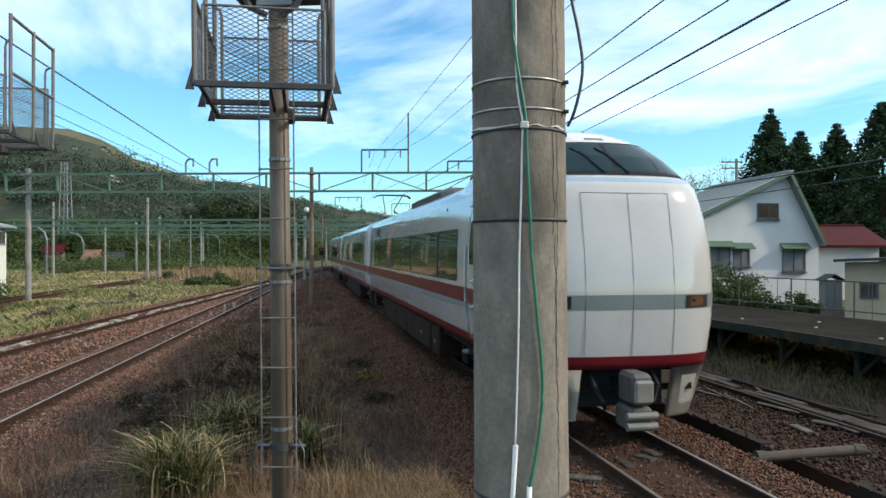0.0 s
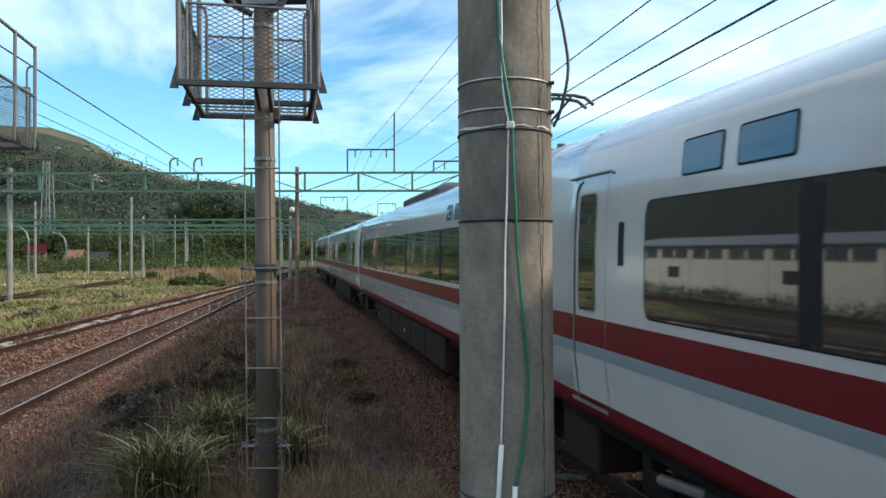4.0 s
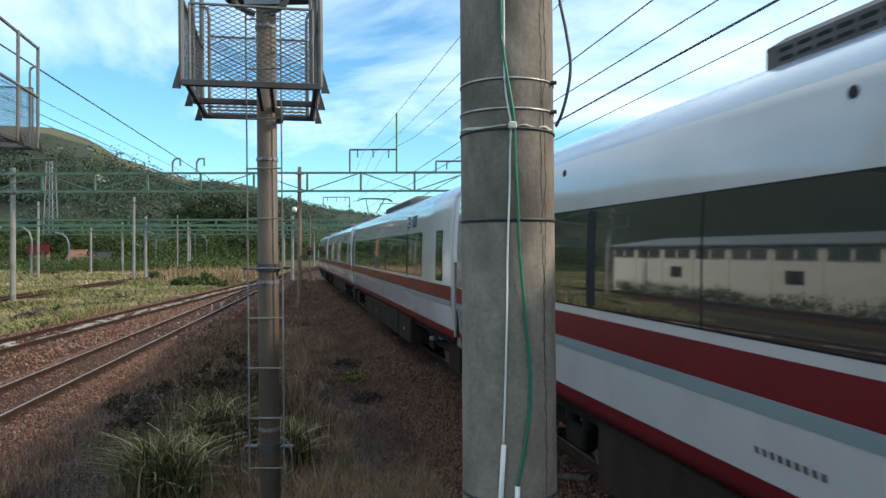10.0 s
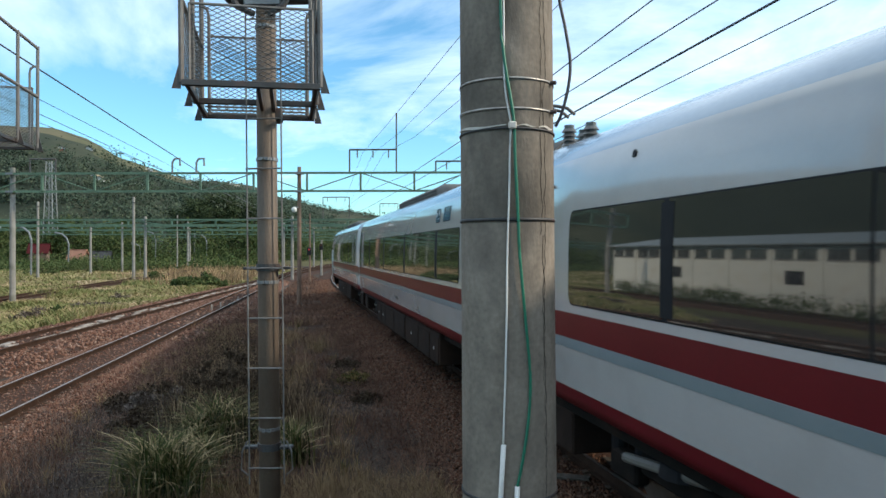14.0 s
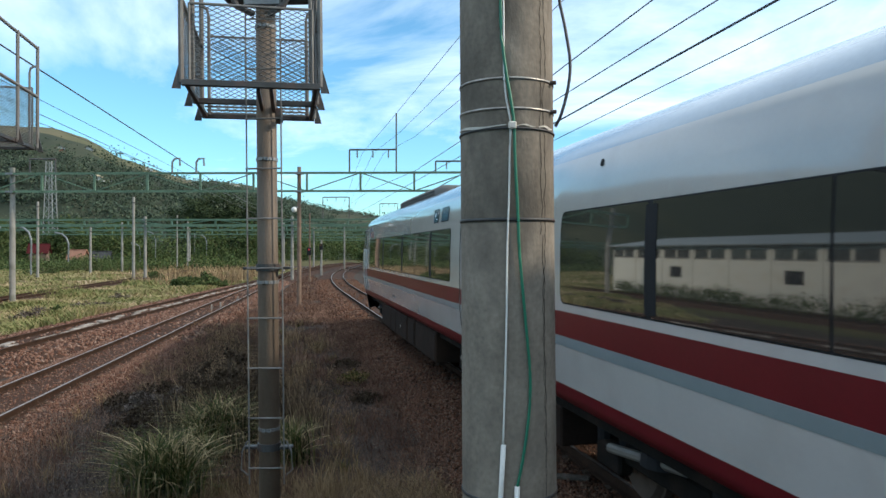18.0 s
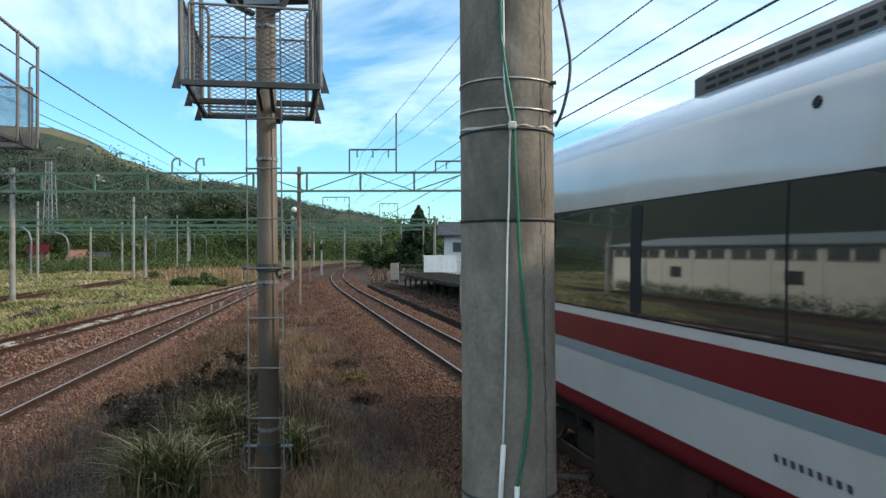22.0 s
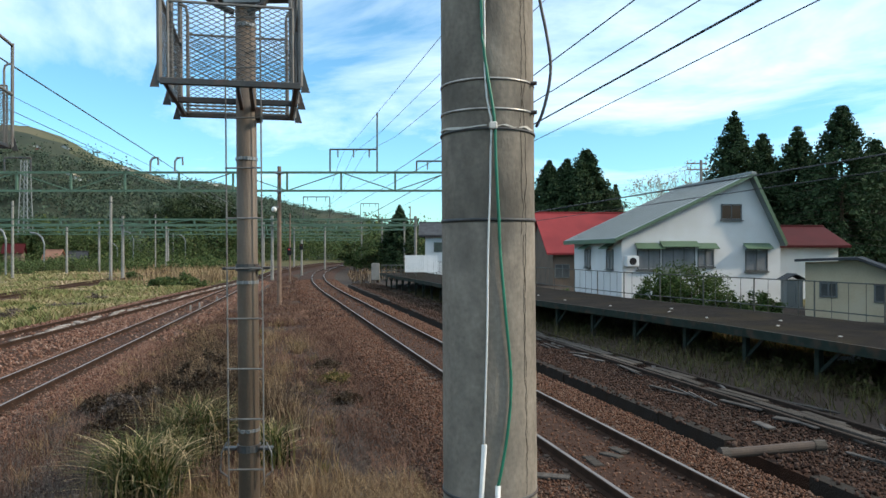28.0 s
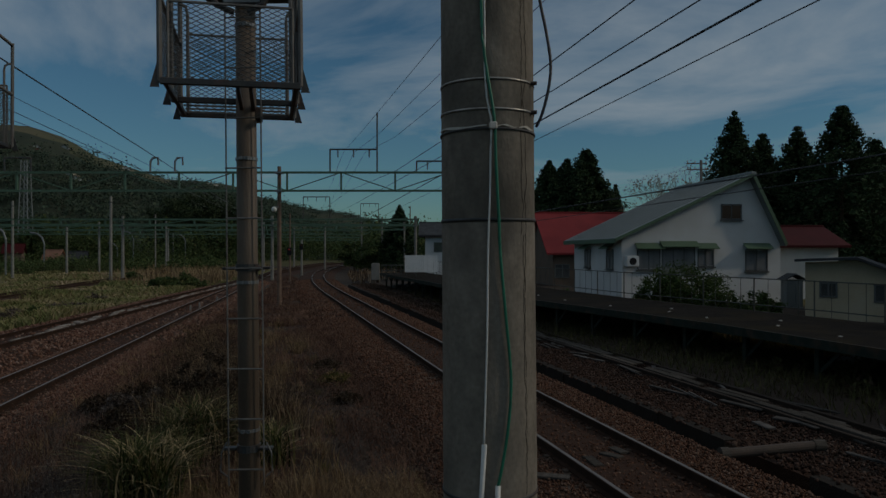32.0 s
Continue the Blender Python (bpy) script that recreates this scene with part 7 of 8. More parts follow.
def turn_many(n):
    """n random turns as 3 x 3 matrices."""
    q = rng.normal(size=(n, 4))
    q /= np.linalg.norm(q, axis=1)[:, None]
    w, x, y, z = q.T
    return np.stack([np.stack([1 - 2 * (y * y + z * z), 2 * (x * y - z * w), 2 * (x * z + y * w)], -1),
                     np.stack([2 * (x * y + z * w), 1 - 2 * (x * x + z * z), 2 * (y * z - x * w)], -1),
                     np.stack([2 * (x * z - y * w), 2 * (y * z + x * w), 1 - 2 * (x * x + y * y)], -1)], 1)


def mesh_np(name, verts, faces, material, label, category):
    me = bpy.data.meshes.new(name)
    k = faces.shape[1]
    me.vertices.add(len(verts))
    me.vertices.foreach_set("co", verts.astype(np.float32).ravel())
    me.loops.add(faces.size)
    me.loops.foreach_set("vertex_index", faces.astype(np.int32).ravel())
    me.polygons.add(len(faces))
    me.polygons.foreach_set("loop_start", np.arange(0, faces.size, k, dtype=np.int32))
    me.update(calc_edges=True)
    me.validate()
    me.materials.append(M[material])
    return tagged(new(name, me), label, category, kind="stuff")


CUBE_V = np.array([(x, y, z) for x in (-1, 1) for y in (-1, 1) for z in (-1, 1)], float)
CUBE_F = np.array([(0, 1, 3, 2), (4, 6, 7, 5), (0, 4, 5, 1), (2, 3, 7, 6), (0, 2, 6, 4), (1, 5, 7, 3)])


def stones(name, centres, size, material, label):
    n = len(centres)
    sc = size[:, None] * rng.uniform(0.55, 1.15, (n, 3))
    v = CUBE_V[None] * rng.uniform(0.65, 1.1, (n, 8, 1)) * sc[:, None, :]
    v = np.einsum("nij,nkj->nki", turn_many(n), v) + centres[:, None, :]
    f = CUBE_F[None] + 8 * np.arange(n)[:, None, None]
    return mesh_np(name, v.reshape(-1, 3), f.reshape(-1, 4), material, label, "ballast stones")


def bed_z(u, width):
    """Height of a track bed at u across it."""
    a = np.abs(u)
    return np.where(a < 0.6, -0.13, np.where(a < 1.03, -0.148, np.where(a < width, -0.148 - 0.062 * (a - 1.03) / (width - 1.03), -0.21 - 0.40 * (a - width))))


def bed_stones(fn, s0, s1, z0, width, per_m, size, u0=-2.4, u1=2.4):
    n = int((s1 - s0) * per_m)
    s, u = rng.uniform(s0, s1, n), rng.uniform(u0, u1, n)
    # few right under the rails' heads, none on the sleepers' tops in worn places
    keep = (np.abs(u) > 0.72) | (rng.random(n) < 0.24)
    s, u = s[keep], u[keep]
    n = len(s)
    p = np.array([fn(v) for v in s])
    c = np.stack([p[:, 0] + np.cos(p[:, 2]) * u, p[:, 1] + np.sin(p[:, 2]) * u, z0 + bed_z(u, width) + rng.uniform(-0.01, 0.02, n)], 1)
    return c, rng.uniform(0.6, 1.3, n) * size


def join(*parts):
    return np.concatenate([p[0] for p in parts]), np.concatenate([p[1] for p in parts])


c, z = join(bed_stones(main_fn, -9, 5, 0.0, 1.75, 1100, 0.021, -2.15, 1.75), bed_stones(main_fn, 5, 14, 0.0, 1.75, 4200, 0.0135, -2.15, 1.75), bed_stones(main_fn, 14, 30, 0.0, 1.75, 1700, 0.019, -2.15, 1.75), bed_stones(main_fn, 30, 70, 0.0, 1.75, 200, 0.04, -2.15, 1.75))
stones("ballast", c, z, "stone", "loose brown and grey ballast stones along the main track")
c, z = join(bed_stones(left_fn, -9, 7, LEFT_Z, 1.25, 1000, 0.021, -1.9, 1.95), bed_stones(left_fn, 7, 24, LEFT_Z, 1.25, 2400, 0.0155, -1.9, 1.95), bed_stones(left_fn, 24, 70, LEFT_Z, 1.25, 200, 0.04, -1.9, 1.95))
stones("ballast", c, z, "stone_pale", "loose pinkish ballast stones along the second track")
c, z = join(bed_stones(yard_fn, 14, 60, YARD_Z, 1.9, 420, 0.032, -2.4, 2.6), )
stones("ballast", c, z, "stone_pale", "pinkish-brown ballast stones along the yard track")


def strip_points(n, s0, s1, l0, l1):
    s, l = rng.uniform(s0, s1, n), rng.uniform(l0, l1, n)
    return np.stack([NRM.x * l + DIR.x * s, NRM.y * l + DIR.y * s], 1), s, l


# stony ground beyond the ditch and at the foot of the bed
xy, s, l = strip_points(42000, 5, 34, 6.75, 10.6)
stones("ballast", np.c_[xy, np.where(l < 7.5, -0.32, -0.37) + rng.uniform(-0.02, 0.03, len(xy))], rng.uniform(0.010, 0.024, len(xy)), "stone_grey", "weathered grey-brown stones round the disused track")
xy, s, l = strip_points(7000, 4, 30, 5.3, 5.95)
stones("ballast", np.c_[xy, -0.25 - 0.31 * (l - 5.3) + rng.uniform(-0.02, 0.03, len(xy))], rng.uniform(0.010, 0.022, len(xy)), "stone", "brown ballast stones beside the drain ditch")


# stones fallen on the rim of the ditch
xy, s, l = strip_points(900, 4, 40, 6.44, 6.76)
stones("ballast", np.c_[xy, -0.215 + rng.uniform(-0.02, 0.012, len(xy))], rng.uniform(0.012, 0.032, len(xy)), "stone_grey", "stones strewn along the rim of the ditch")


def blades(name, base, height, width, lean, material, label, curl=0.5, segs=2):
    """Bent grass blades: base (n, 3), height, width, lean in m."""
    n = len(base)
    a = rng.uniform(0, 2 * np.pi, n)
    out = np.stack([np.cos(a), np.sin(a), np.zeros(n)], 1)
    side = np.stack([-np.sin(a + rng.normal(0, 0.6, n)), np.cos(a), np.zeros(n)], 1)
    vs = []
    for k in range(segs + 1):
        t = k / segs
        c = base + out * (lean * t ** (1 + curl))[:, None] + np.array([0, 0, 1]) * (height * (t - 0.28 * curl * t * t))[:, None]
        w = (width * (1 - 0.85 * t))[:, None]
        vs += [c - side * w, c + side * w]
    v = np.stack(vs, 1)
    m = 2 * (segs + 1)
    f = np.concatenate([(np.array([2 * k, 2 * k + 1, 2 * k + 3, 2 * k + 2])[None] + m * np.arange(n)[:, None]) for k in range(segs)])
    return mesh_np(name, v.reshape(-1, 3), f, material, label, "grass")


def ground_at(xy):
    return np.array([ground_z(x, y) for x, y in xy])


xy, s, l = strip_points(22000, -9, 5.5, -4.4, 1.9)
blades("dry_weeds", np.c_[xy, ground_at(xy) - 0.01], rng.uniform(0.04, 0.22, len(s)), np.full(len(s), 0.006), 0.08 + 0.10 * rng.random(len(s)), "weed", "low dry brown weeds round the poles")
# low dry weeds over the strip between the tracks
xy, s, l = strip_points(85000, 5.5, 48, -4.4, 1.9)
keep = rng.random(len(s)) < np.clip(1.25 - s / 45, 0.15, 1.0)
xy, s, l = xy[keep], s[keep], l[keep]
patch = np.array([noise.noise((x * 0.55, y * 0.55, 7.0)) for x, y in xy])
h = np.clip(0.14 + 0.22 * patch + rng.normal(0, 0.05, len(s)), 0.04, 0.5)
blades("dry_weeds", np.c_[xy, ground_at(xy) - 0.01], h, 0.004 + 0.00032 * s, 0.10 + 0.10 * rng.random(len(s)), "weed", "low dry brown weeds between the tracks")


# the same weeds farther on, where the strip narrows between the two tracks
n = 16000
d = 44 + 62 * rng.random(n) ** 1.3
xy = np.c_[rng.uniform(-2.0, 4.2, n) / math.cos(TH) - d * math.tan(TH) - 0.06 * np.maximum(d - 60, 0), d]
rails = [np.array([fn(v)[:2] for v in np.arange(30, 130, 1.0)]) for fn in (left_fn, main_fn)]
away = np.min([np.min(np.hypot(xy[:, :1] - r[None, :, 0], xy[:, 1:] - r[None, :, 1]), axis=1) for r in rails], axis=0)
xy = xy[away > 1.9]
n = len(xy)
blades("dry_weeds", np.c_[xy, ground_at(xy) - 0.01], rng.uniform(0.05, 0.3, n), rng.uniform(0.015, 0.03, n), rng.uniform(0.05, 0.25, n), "weed", "low dry brown weeds in the narrow strip between the tracks")


def tufts(name, centres, per, height, spread, width, material, label, segs=4, droop=1.0, curl=0.9):
    b, hh, ll = [], [], []
    for (x, y, k) in centres:
        n = int(per * k)
        r = np.abs(rng.normal(0, spread * k, n))
        a = rng.uniform(0, 2 * np.pi, n)
        b.append(np.c_[x + r * np.cos(a), y + r * np.sin(a), np.full(n, ground_z(x, y) - 0.03)])
        hh.append(height * k * rng.uniform(0.45, 1.15, n))
        ll.append(height * k * rng.uniform(0.15, 0.95, n) * droop)
    b, hh, ll = np.concatenate(b), np.concatenate(hh), np.concatenate(ll)
    return blades(name, b, hh, np.full(len(b), width), ll, material, label, curl, segs)


def spot(px, py, zz=-0.42):
    d = 1300 * (2.54 - zz) / (py - 445)
    return (px - 784) / 1300 * d, d


G = [(*spot(px, py), k) for px, py, k in ((205, 880, 0.85), (235, 895, 1.0), (262, 880, 0.9), (282, 900, 0.9), (225, 850, 0.7), (312, 815, 0.8), (338, 806, 0.95), (352, 800, 1.0), (368, 806, 0.9), (392, 800, 0.75), (330, 835, 0.6), (470, 812, 0.7), (486, 826, 0.75))]
tufts("pampas_tuft", G, 230, 1.45, 0.15, 0.0135, "straw_tuft", "arching green and straw grass tufts beside the mast", 6, 0.75, 1.65)
D = [(*spot(px, py), k) for px, py, k in ((450, 720, 0.9), (400, 700, 0.9), (360, 690, 0.7), (330, 740, 0.7), (520, 760, 0.8), (560, 800, 0.6), (480, 690, 0.8), (430, 650, 0.9), (390, 640, 0.7), (600, 860, 0.6), (440, 860, 0.9), (540, 880, 0.8), (350, 660, 0.6), (500, 660, 0.5))]
D += [(*spot(random.gauss(400, 55), random.gauss(690, 45)), random.uniform(0.6, 1.15)) for _ in range(26)]
tufts("dry_tuft", D, 95, 0.9, 0.26, 0.006, "dry_grass", "tall dry straw-coloured grass beside the mast", 3, 0.45)
M["under_weed"] = island("weeds under the platform", [(0.032, 0.0228, 0.016), (0.06, 0.04256, 0.0272), (0.052, 0.057, 0.0208), (0.088, 0.0798, 0.032), (0.16, 0.1254, 0.068)], 0.85, 0.2, patch=0.6)
M["seed_grass"] = island("tall seeding grass", [(0.0315, 0.01968, 0.01482), (0.063, 0.041, 0.02808), (0.108, 0.0738, 0.0468), (0.189, 0.1353, 0.0858), (0.324, 0.2378, 0.1638)], 0.85, 0.2)
T = [(*spot(px, py), k) for px, py, k in ((270, 770, 0.8), (300, 745, 0.9), (335, 735, 1.0), (365, 725, 1.05), (395, 720, 1.1), (420, 735, 1.0), (345, 770, 0.8), (385, 765, 0.9), (430, 700, 0.9), (360, 690, 0.9), (320, 700, 0.8), (400, 680, 0.9),
                                          (475, 740, 0.7), (500, 760, 0.75), (530, 775, 0.6), (490, 715, 0.6))]
tufts("seed_tuft", T, 190, 1.15, 0.24, 0.0085, "seed_grass", "tall brown seeding grass round the mast", 4, 0.35)
for i, (px, py, h, r, ma) in enumerate(((195, 770, 0.55, 0.35, "brown_weed"), (222, 745, 0.6, 0.35, "dark_weed"), (182, 738, 0.5, 0.35, "brown_weed"), (245, 720, 0.6, 0.35, "brown_weed"), (335, 745, 1.25, 0.36, "brown_weed"), (368, 748, 1.4, 0.38, "brown_weed"), (398, 750, 1.3, 0.36, "brown_weed"),
                                        (300, 728, 0.8, 0.32, "brown_weed"), (268, 750, 0.7, 0.3, "dark_weed"), (575, 655, 0.28, 0.4, "brown_weed"), (612, 715, 0.25, 0.3, "brown_weed"), (590, 680, 0.3, 0.4, "green_grass"))):
    x, y = spot(px, py)
    leafy("withered_herb", x, y, ground_z(x, y) - 0.04, h, r, 400 + i, ma, "withered brown herb on the strip between the tracks" if ma != "green_grass" else "small green herb on the strip between the tracks", "weed", 0.028, 30, 80, False)
xy, s, l = strip_points(260, 5, 30, -3.6, 1.0)
tufts("dry_tuft", [(x, y, k) for (x, y), k in zip(xy, rng.uniform(0.25, 0.6, len(xy)))], 90, 0.8, 0.2, 0.006, "dry_grass", "scattered dry grass tufts between the tracks", 2, 0.6)
xy, s, l = strip_points(40, 5, 30, -2.8, 1.2)
tufts("green_weeds", [(x, y, k) for (x, y), k in zip(xy, rng.uniform(0.2, 0.5, len(xy)))], 100, 0.7, 0.25, 0.008, "green_grass", "green weeds between the tracks", 2, 0.7)

# grass field on the far side of the yard track
n = 60000
d = 22 + 90 * rng.random(n) ** 1.4
px = rng.uniform(-140, 520, n)
x = (px - 784) / 1300 * d
lat4 = x * math.cos(YARD_TH) + d * math.sin(YARD_TH)
lat11 = x * math.cos(radians(11.0)) + d * math.sin(radians(11.0))
keep = (lat4 < -12.7) & ((np.abs(lat11 + 17.5) > 1.0) | (rng.random(n) < 0.35))
xy, dd = np.c_[x, d][keep], d[keep]
pt = np.array([noise.noise((a * 0.16, b * 0.16, 2.0)) for a, b in xy])
blades("field_grass", np.c_[xy, ground_at(xy) - 0.02], np.clip(0.32 + 0.5 * pt, 0.08, 1.0), 0.0012 * dd + 0.012, 0.25 + 0.2 * rng.random(len(dd)), "field_grass", "rough green and straw grass of the yard field")
# reeds farther on, before the woods
n = 9000
d = rng.uniform(60, 135, n)
px = rng.normal(370, 85, n)
xy = np.c_[(px - 784) / 1300 * d, d]
gone_by = xy[:, 0] * math.cos(LEFT_TH) + xy[:, 1] * math.sin(LEFT_TH) - LEFT_LAT
far_left = xy[:, 0] * math.cos(YARD_TH) + xy[:, 1] * math.sin(YARD_TH) - YARD_LAT
xy = xy[(gone_by < -2.6) & (far_left < -2.2)]
n = len(xy)
blades("reeds", np.c_[xy, ground_at(xy)], rng.uniform(0.3, 1.3, n) * rng.uniform(0.5, 1.2, n), np.full(n, 0.06), rng.uniform(0.1, 0.5, n), "dry_grass", "pale dry reeds at the edge of the yard")

# tan grass and scrub between the bend of the main track and the platform's far end
n = 900
sv, u = rng.uniform(66, 104, n), rng.uniform(3.2, 9.5, n)
p = np.array([main_fn(v) for v in sv])
xy = np.c_[p[:, 0] + np.cos(p[:, 2]) * u, p[:, 1] + np.sin(p[:, 2]) * u]
blades("reeds", np.c_[xy, ground_at(xy)], rng.uniform(0.2, 1.0, n), np.full(n, 0.05), rng.uniform(0.1, 0.5, n), "seed_grass", "brown dry grass beside the bend of the main track")
xy, s, l = strip_points(9000, 30, 64, 6.9, 9.2)
blades("rubble_weeds", np.c_[xy, ground_at(xy)], rng.uniform(0.04, 0.3, len(s)), np.full(len(s), 0.02), rng.uniform(0.05, 0.25, len(s)), "brown_weed", "dark withered weeds on the rubble beside the platform")
xy, s, l = strip_points(9000, 33, 62, 6.75, 9.4)
stones("ballast", np.c_[xy, np.where(l < 7.5, -0.32, -0.37) + rng.uniform(-0.02, 0.05, len(xy))], rng.uniform(0.02, 0.05, len(xy)), "stone_grey", "weathered rubble along the far part of the disused track")

# weeds beneath and before the old platform
xy, s, l = strip_points(26000, 6, 50, 9.0, 14.0)
edge_l = np.interp(s, [e[0] for e in EDGE], [e[1] for e in EDGE])
keep = (l > edge_l - 1.3) & (l < edge_l + 3.2)
xy, s = xy[keep], s[keep]
blades("platform_weeds", np.c_[xy, ground_at(xy) - 0.02], rng.uniform(0.1, 0.42, len(s)), np.full(len(s), 0.011), rng.uniform(0.1, 0.3, len(s)), "under_weed", "brown and green weeds growing beneath the old platform")
# weeds and tall grass behind the platform, before the houses
n = 9000
s = rng.uniform(6, 44, n)
edge_l = np.interp(s, [e[0] for e in EDGE], [e[1] for e in EDGE])
l = edge_l + 3.3 + 3.0 * rng.random(n) ** 1.5
xy = np.stack([NRM.x * l + DIR.x * s, NRM.y * l + DIR.y * s], 1)
blades("verge_weeds", np.c_[xy, ground_at(xy)], rng.uniform(0.2, 0.85, n), np.full(n, 0.03), rng.uniform(0.1, 0.6, n), "green_grass", "tall green weeds between platform and houses")

M["rail_old"] = mat("dark old rail", (0.05, 0.036, 0.028), (0.03, 0.022, 0.018), 0.9, 0.0, scale=5, fine=50, bump=0.3, spec=0.12)
# ---- disused track, planks and boards on the right ----
dis_fn = lambda s: track(s, 8.25)
siding = thing("siding_rails", "old rusty rails sunk in stones beside the old platform", "rails", kind="structure")
both = RAIL + [(-u, v) for u, v in reversed(RAIL)]
for off in (0.42, 1.12):
    line_mesh("rail", lambda s: (dis_fn(s)[0] + math.cos(TH) * off, dis_fn(s)[1] + math.sin(TH) * off, TH), both, -10, 60, 1.0, "rail_old", siding, -0.26)
M["plank_grey"] = mat("silvery old plank", (0.104, 0.09486, 0.08874), (0.03672, 0.03182, 0.02876), 0.9, scale=3, fine=60, bump=0.4, rand=0.45, spec=0.12)
walkw = thing("plank_walk", "grey weathered planks laid along the disused track", "planks")
for k in range(34):
    s0 = 4.0 + k * 0.95 + random.uniform(-0.2, 0.2)
    for j in range(random.choice((1, 2, 2, 0))):
        p = at(s0, 8.86 + 0.2 * j + random.uniform(-0.06, 0.06))
        part("plank", cube(-0.085, -0.75, 0.0, 0.085, random.uniform(0.2, 0.9), 0.05, 0.008), "plank", walkw, m=pose(p.x, p.y, -0.30, random.uniform(-1, 1), random.uniform(-3, 3), 13.4 + random.uniform(-4, 4)))
litter = thing("plank_litter", "broken grey planks and laths scattered beside the disused track", "planks")
lath = {}
for k in range(70):
    s0 = random.uniform(5.5, 26)
    p = at(s0, random.gauss(8.95, 0.55))
    m = pose(p.x, p.y, -0.335 + random.uniform(0, 0.02), random.uniform(-3, 3), random.uniform(-6, 6), 13.4 + random.gauss(0, 14))
    w, ln = random.choice(((0.03, 0.35), (0.05, 0.5), (0.07, 0.28), (0.02, 0.6)))
    if (w, ln) in lath:
        share("plank", lath[w, ln], litter, m)
    else:
        lath[w, ln] = part("plank", cube(-w, -ln, 0.0, w, ln, 0.03, 0.006), "plank_grey", litter, m=m)
boards = thing("loose_boards", "small grey boards lying between the rails", "boards")
for s0, l0, rz, ln in ((8.6, 4.0, 12, 0.4), (8.8, 4.35, 40, 0.3), (9.0, 4.55, 15, 0.35), (8.15, 3.25, 75, 0.45), (9.4, 5.25, 95, 0.4), (12.5, 4.2, 20, 0.4), (16, 4.3, 80, 0.4)):
    p = at(s0, l0)
    part("board", cube(-0.07, -ln / 2, 0, 0.07, ln / 2, 0.03, 0.006), "plank", boards, m=pose(p.x, p.y, -0.132 if 3.2 < l0 < 5.0 else -0.19, random.uniform(-3, 3), random.uniform(-4, 4), rz))
# pale boards between the rails of the yard track
M["plank_pale"] = mat("pale weathered board", (0.31, 0.28, 0.255), (0.10, 0.082, 0.07), 0.9, scale=3, fine=60, bump=0.4, rand=0.3, spec=0.12)
tro = thing("board_walk", "pale weathered boards laid between the yard rails", "boards")
kinds = {}
for k in range(120):
    if random.random() < 0.3 + 0.25 * noise.noise((k * 0.13, 0, 0)):
        continue
    x, y, hd = track(14 + k * 0.5 + random.uniform(-0.2, 0.2), YARD_LAT - 0.05 + random.uniform(-0.2, 0.2), YARD_TH, 90.0, 600.0)
    m = pose(x, y, YARD_Z - 0.075 + random.uniform(-0.015, 0.02), random.uniform(-2, 2), random.uniform(-5, 5), math.degrees(hd) + random.gauss(0, 5))
    w, ln = random.choice(((0.07, 0.3), (0.1, 0.45), (0.05, 0.55), (0.12, 0.2)))
    if (w, ln) in kinds:
        share("board", kinds[w, ln], tro, m)
    else:
        kinds[w, ln] = part("board", cube(-w, -ln, -0.06, w, ln, 0.0, 0.015), "plank_pale", tro, m=m)
# low stone and marker posts near the second track
for px, py in ((384, 538), (353, 550), (337, 555)):
    x, y = spot(px, py, -0.35)
    t = thing("marker_post", "short weathered concrete marker post", "marker", pose(x, y, -0.35), group="marker posts")
    part("post_body", cube(-0.035, -0.035, -0.2, 0.035, 0.035, 0.36, 0.01), "conc", t)
    part("post_cap", cube(-0.03, -0.03, 0.362, 0.03, 0.03, 0.38, 0.006), "conc_pale", t)

# ---- yard wall on the left, seen in the coach windows ----
M["h_yard"] = mat("cream wall panels", (0.60, 0.60, 0.55), (0.46, 0.46, 0.42), 0.8, scale=0.9, fine=15, stain=((0.36, 0.33, 0.27), 0.5, 0.9))
yw_o = at(50.2, -18.0)
depot = thing("depot_building", "long low cream depot with a window band and grey roof", "building", pose(yw_o.x, yw_o.y, 0, 0, 0, 103.4))
for k in range(13):
    x = -3.6 * (k + 1)
    part("wall_panel", cube(x + 0.09, 0, -0.6, x + 3.51, 0.2, 3.95), "h_yard", depot)
    part("pilaster", cube(x - 0.085, -0.06, -0.6, x + 0.085, 0.24, 3.95, 0.01), "h_yard", depot)
    for u in (0.35, 1.95):
        pane = part("window", cube(x + u, -0.02, 3.0, x + u + 1.35, -0.004, 3.7), "h_glass", depot)
        part("frame_bar", cube(x + u + 0.65, -0.04, 3.0, x + u + 0.70, -0.021, 3.7), "h_frame", pane)
        part("sill", cube(x + u - 0.05, -0.08, 2.93, x + u + 1.40, -0.001, 2.99), "conc", pane)
    if k % 3 == 2:
        part("vent", cube(x + 1.2, -0.03, 1.3, x + 2.5, -0.004, 2.2), "t_rubber", depot)
part("end_wall", cube(-46.9, 0.21, -0.6, -46.7, 8.0, 3.95), "h_yard", depot)
part("end_wall", cube(-0.2, 0.21, -0.6, 0.0, 8.0, 3.95), "h_yard", depot)
part("roof", prism(bmesh.new(), [(-0.5, 3.96), (4.2, 5.1), (8.6, 3.96), (8.6, 4.06), (4.2, 5.22), (-0.5, 4.08)], 47.4, Matrix.Translation((-47.15, 0, 0)) @ pose(0, 0, 0, 90, 0, 90)), "h_roof", depot, "grey sheet roof")

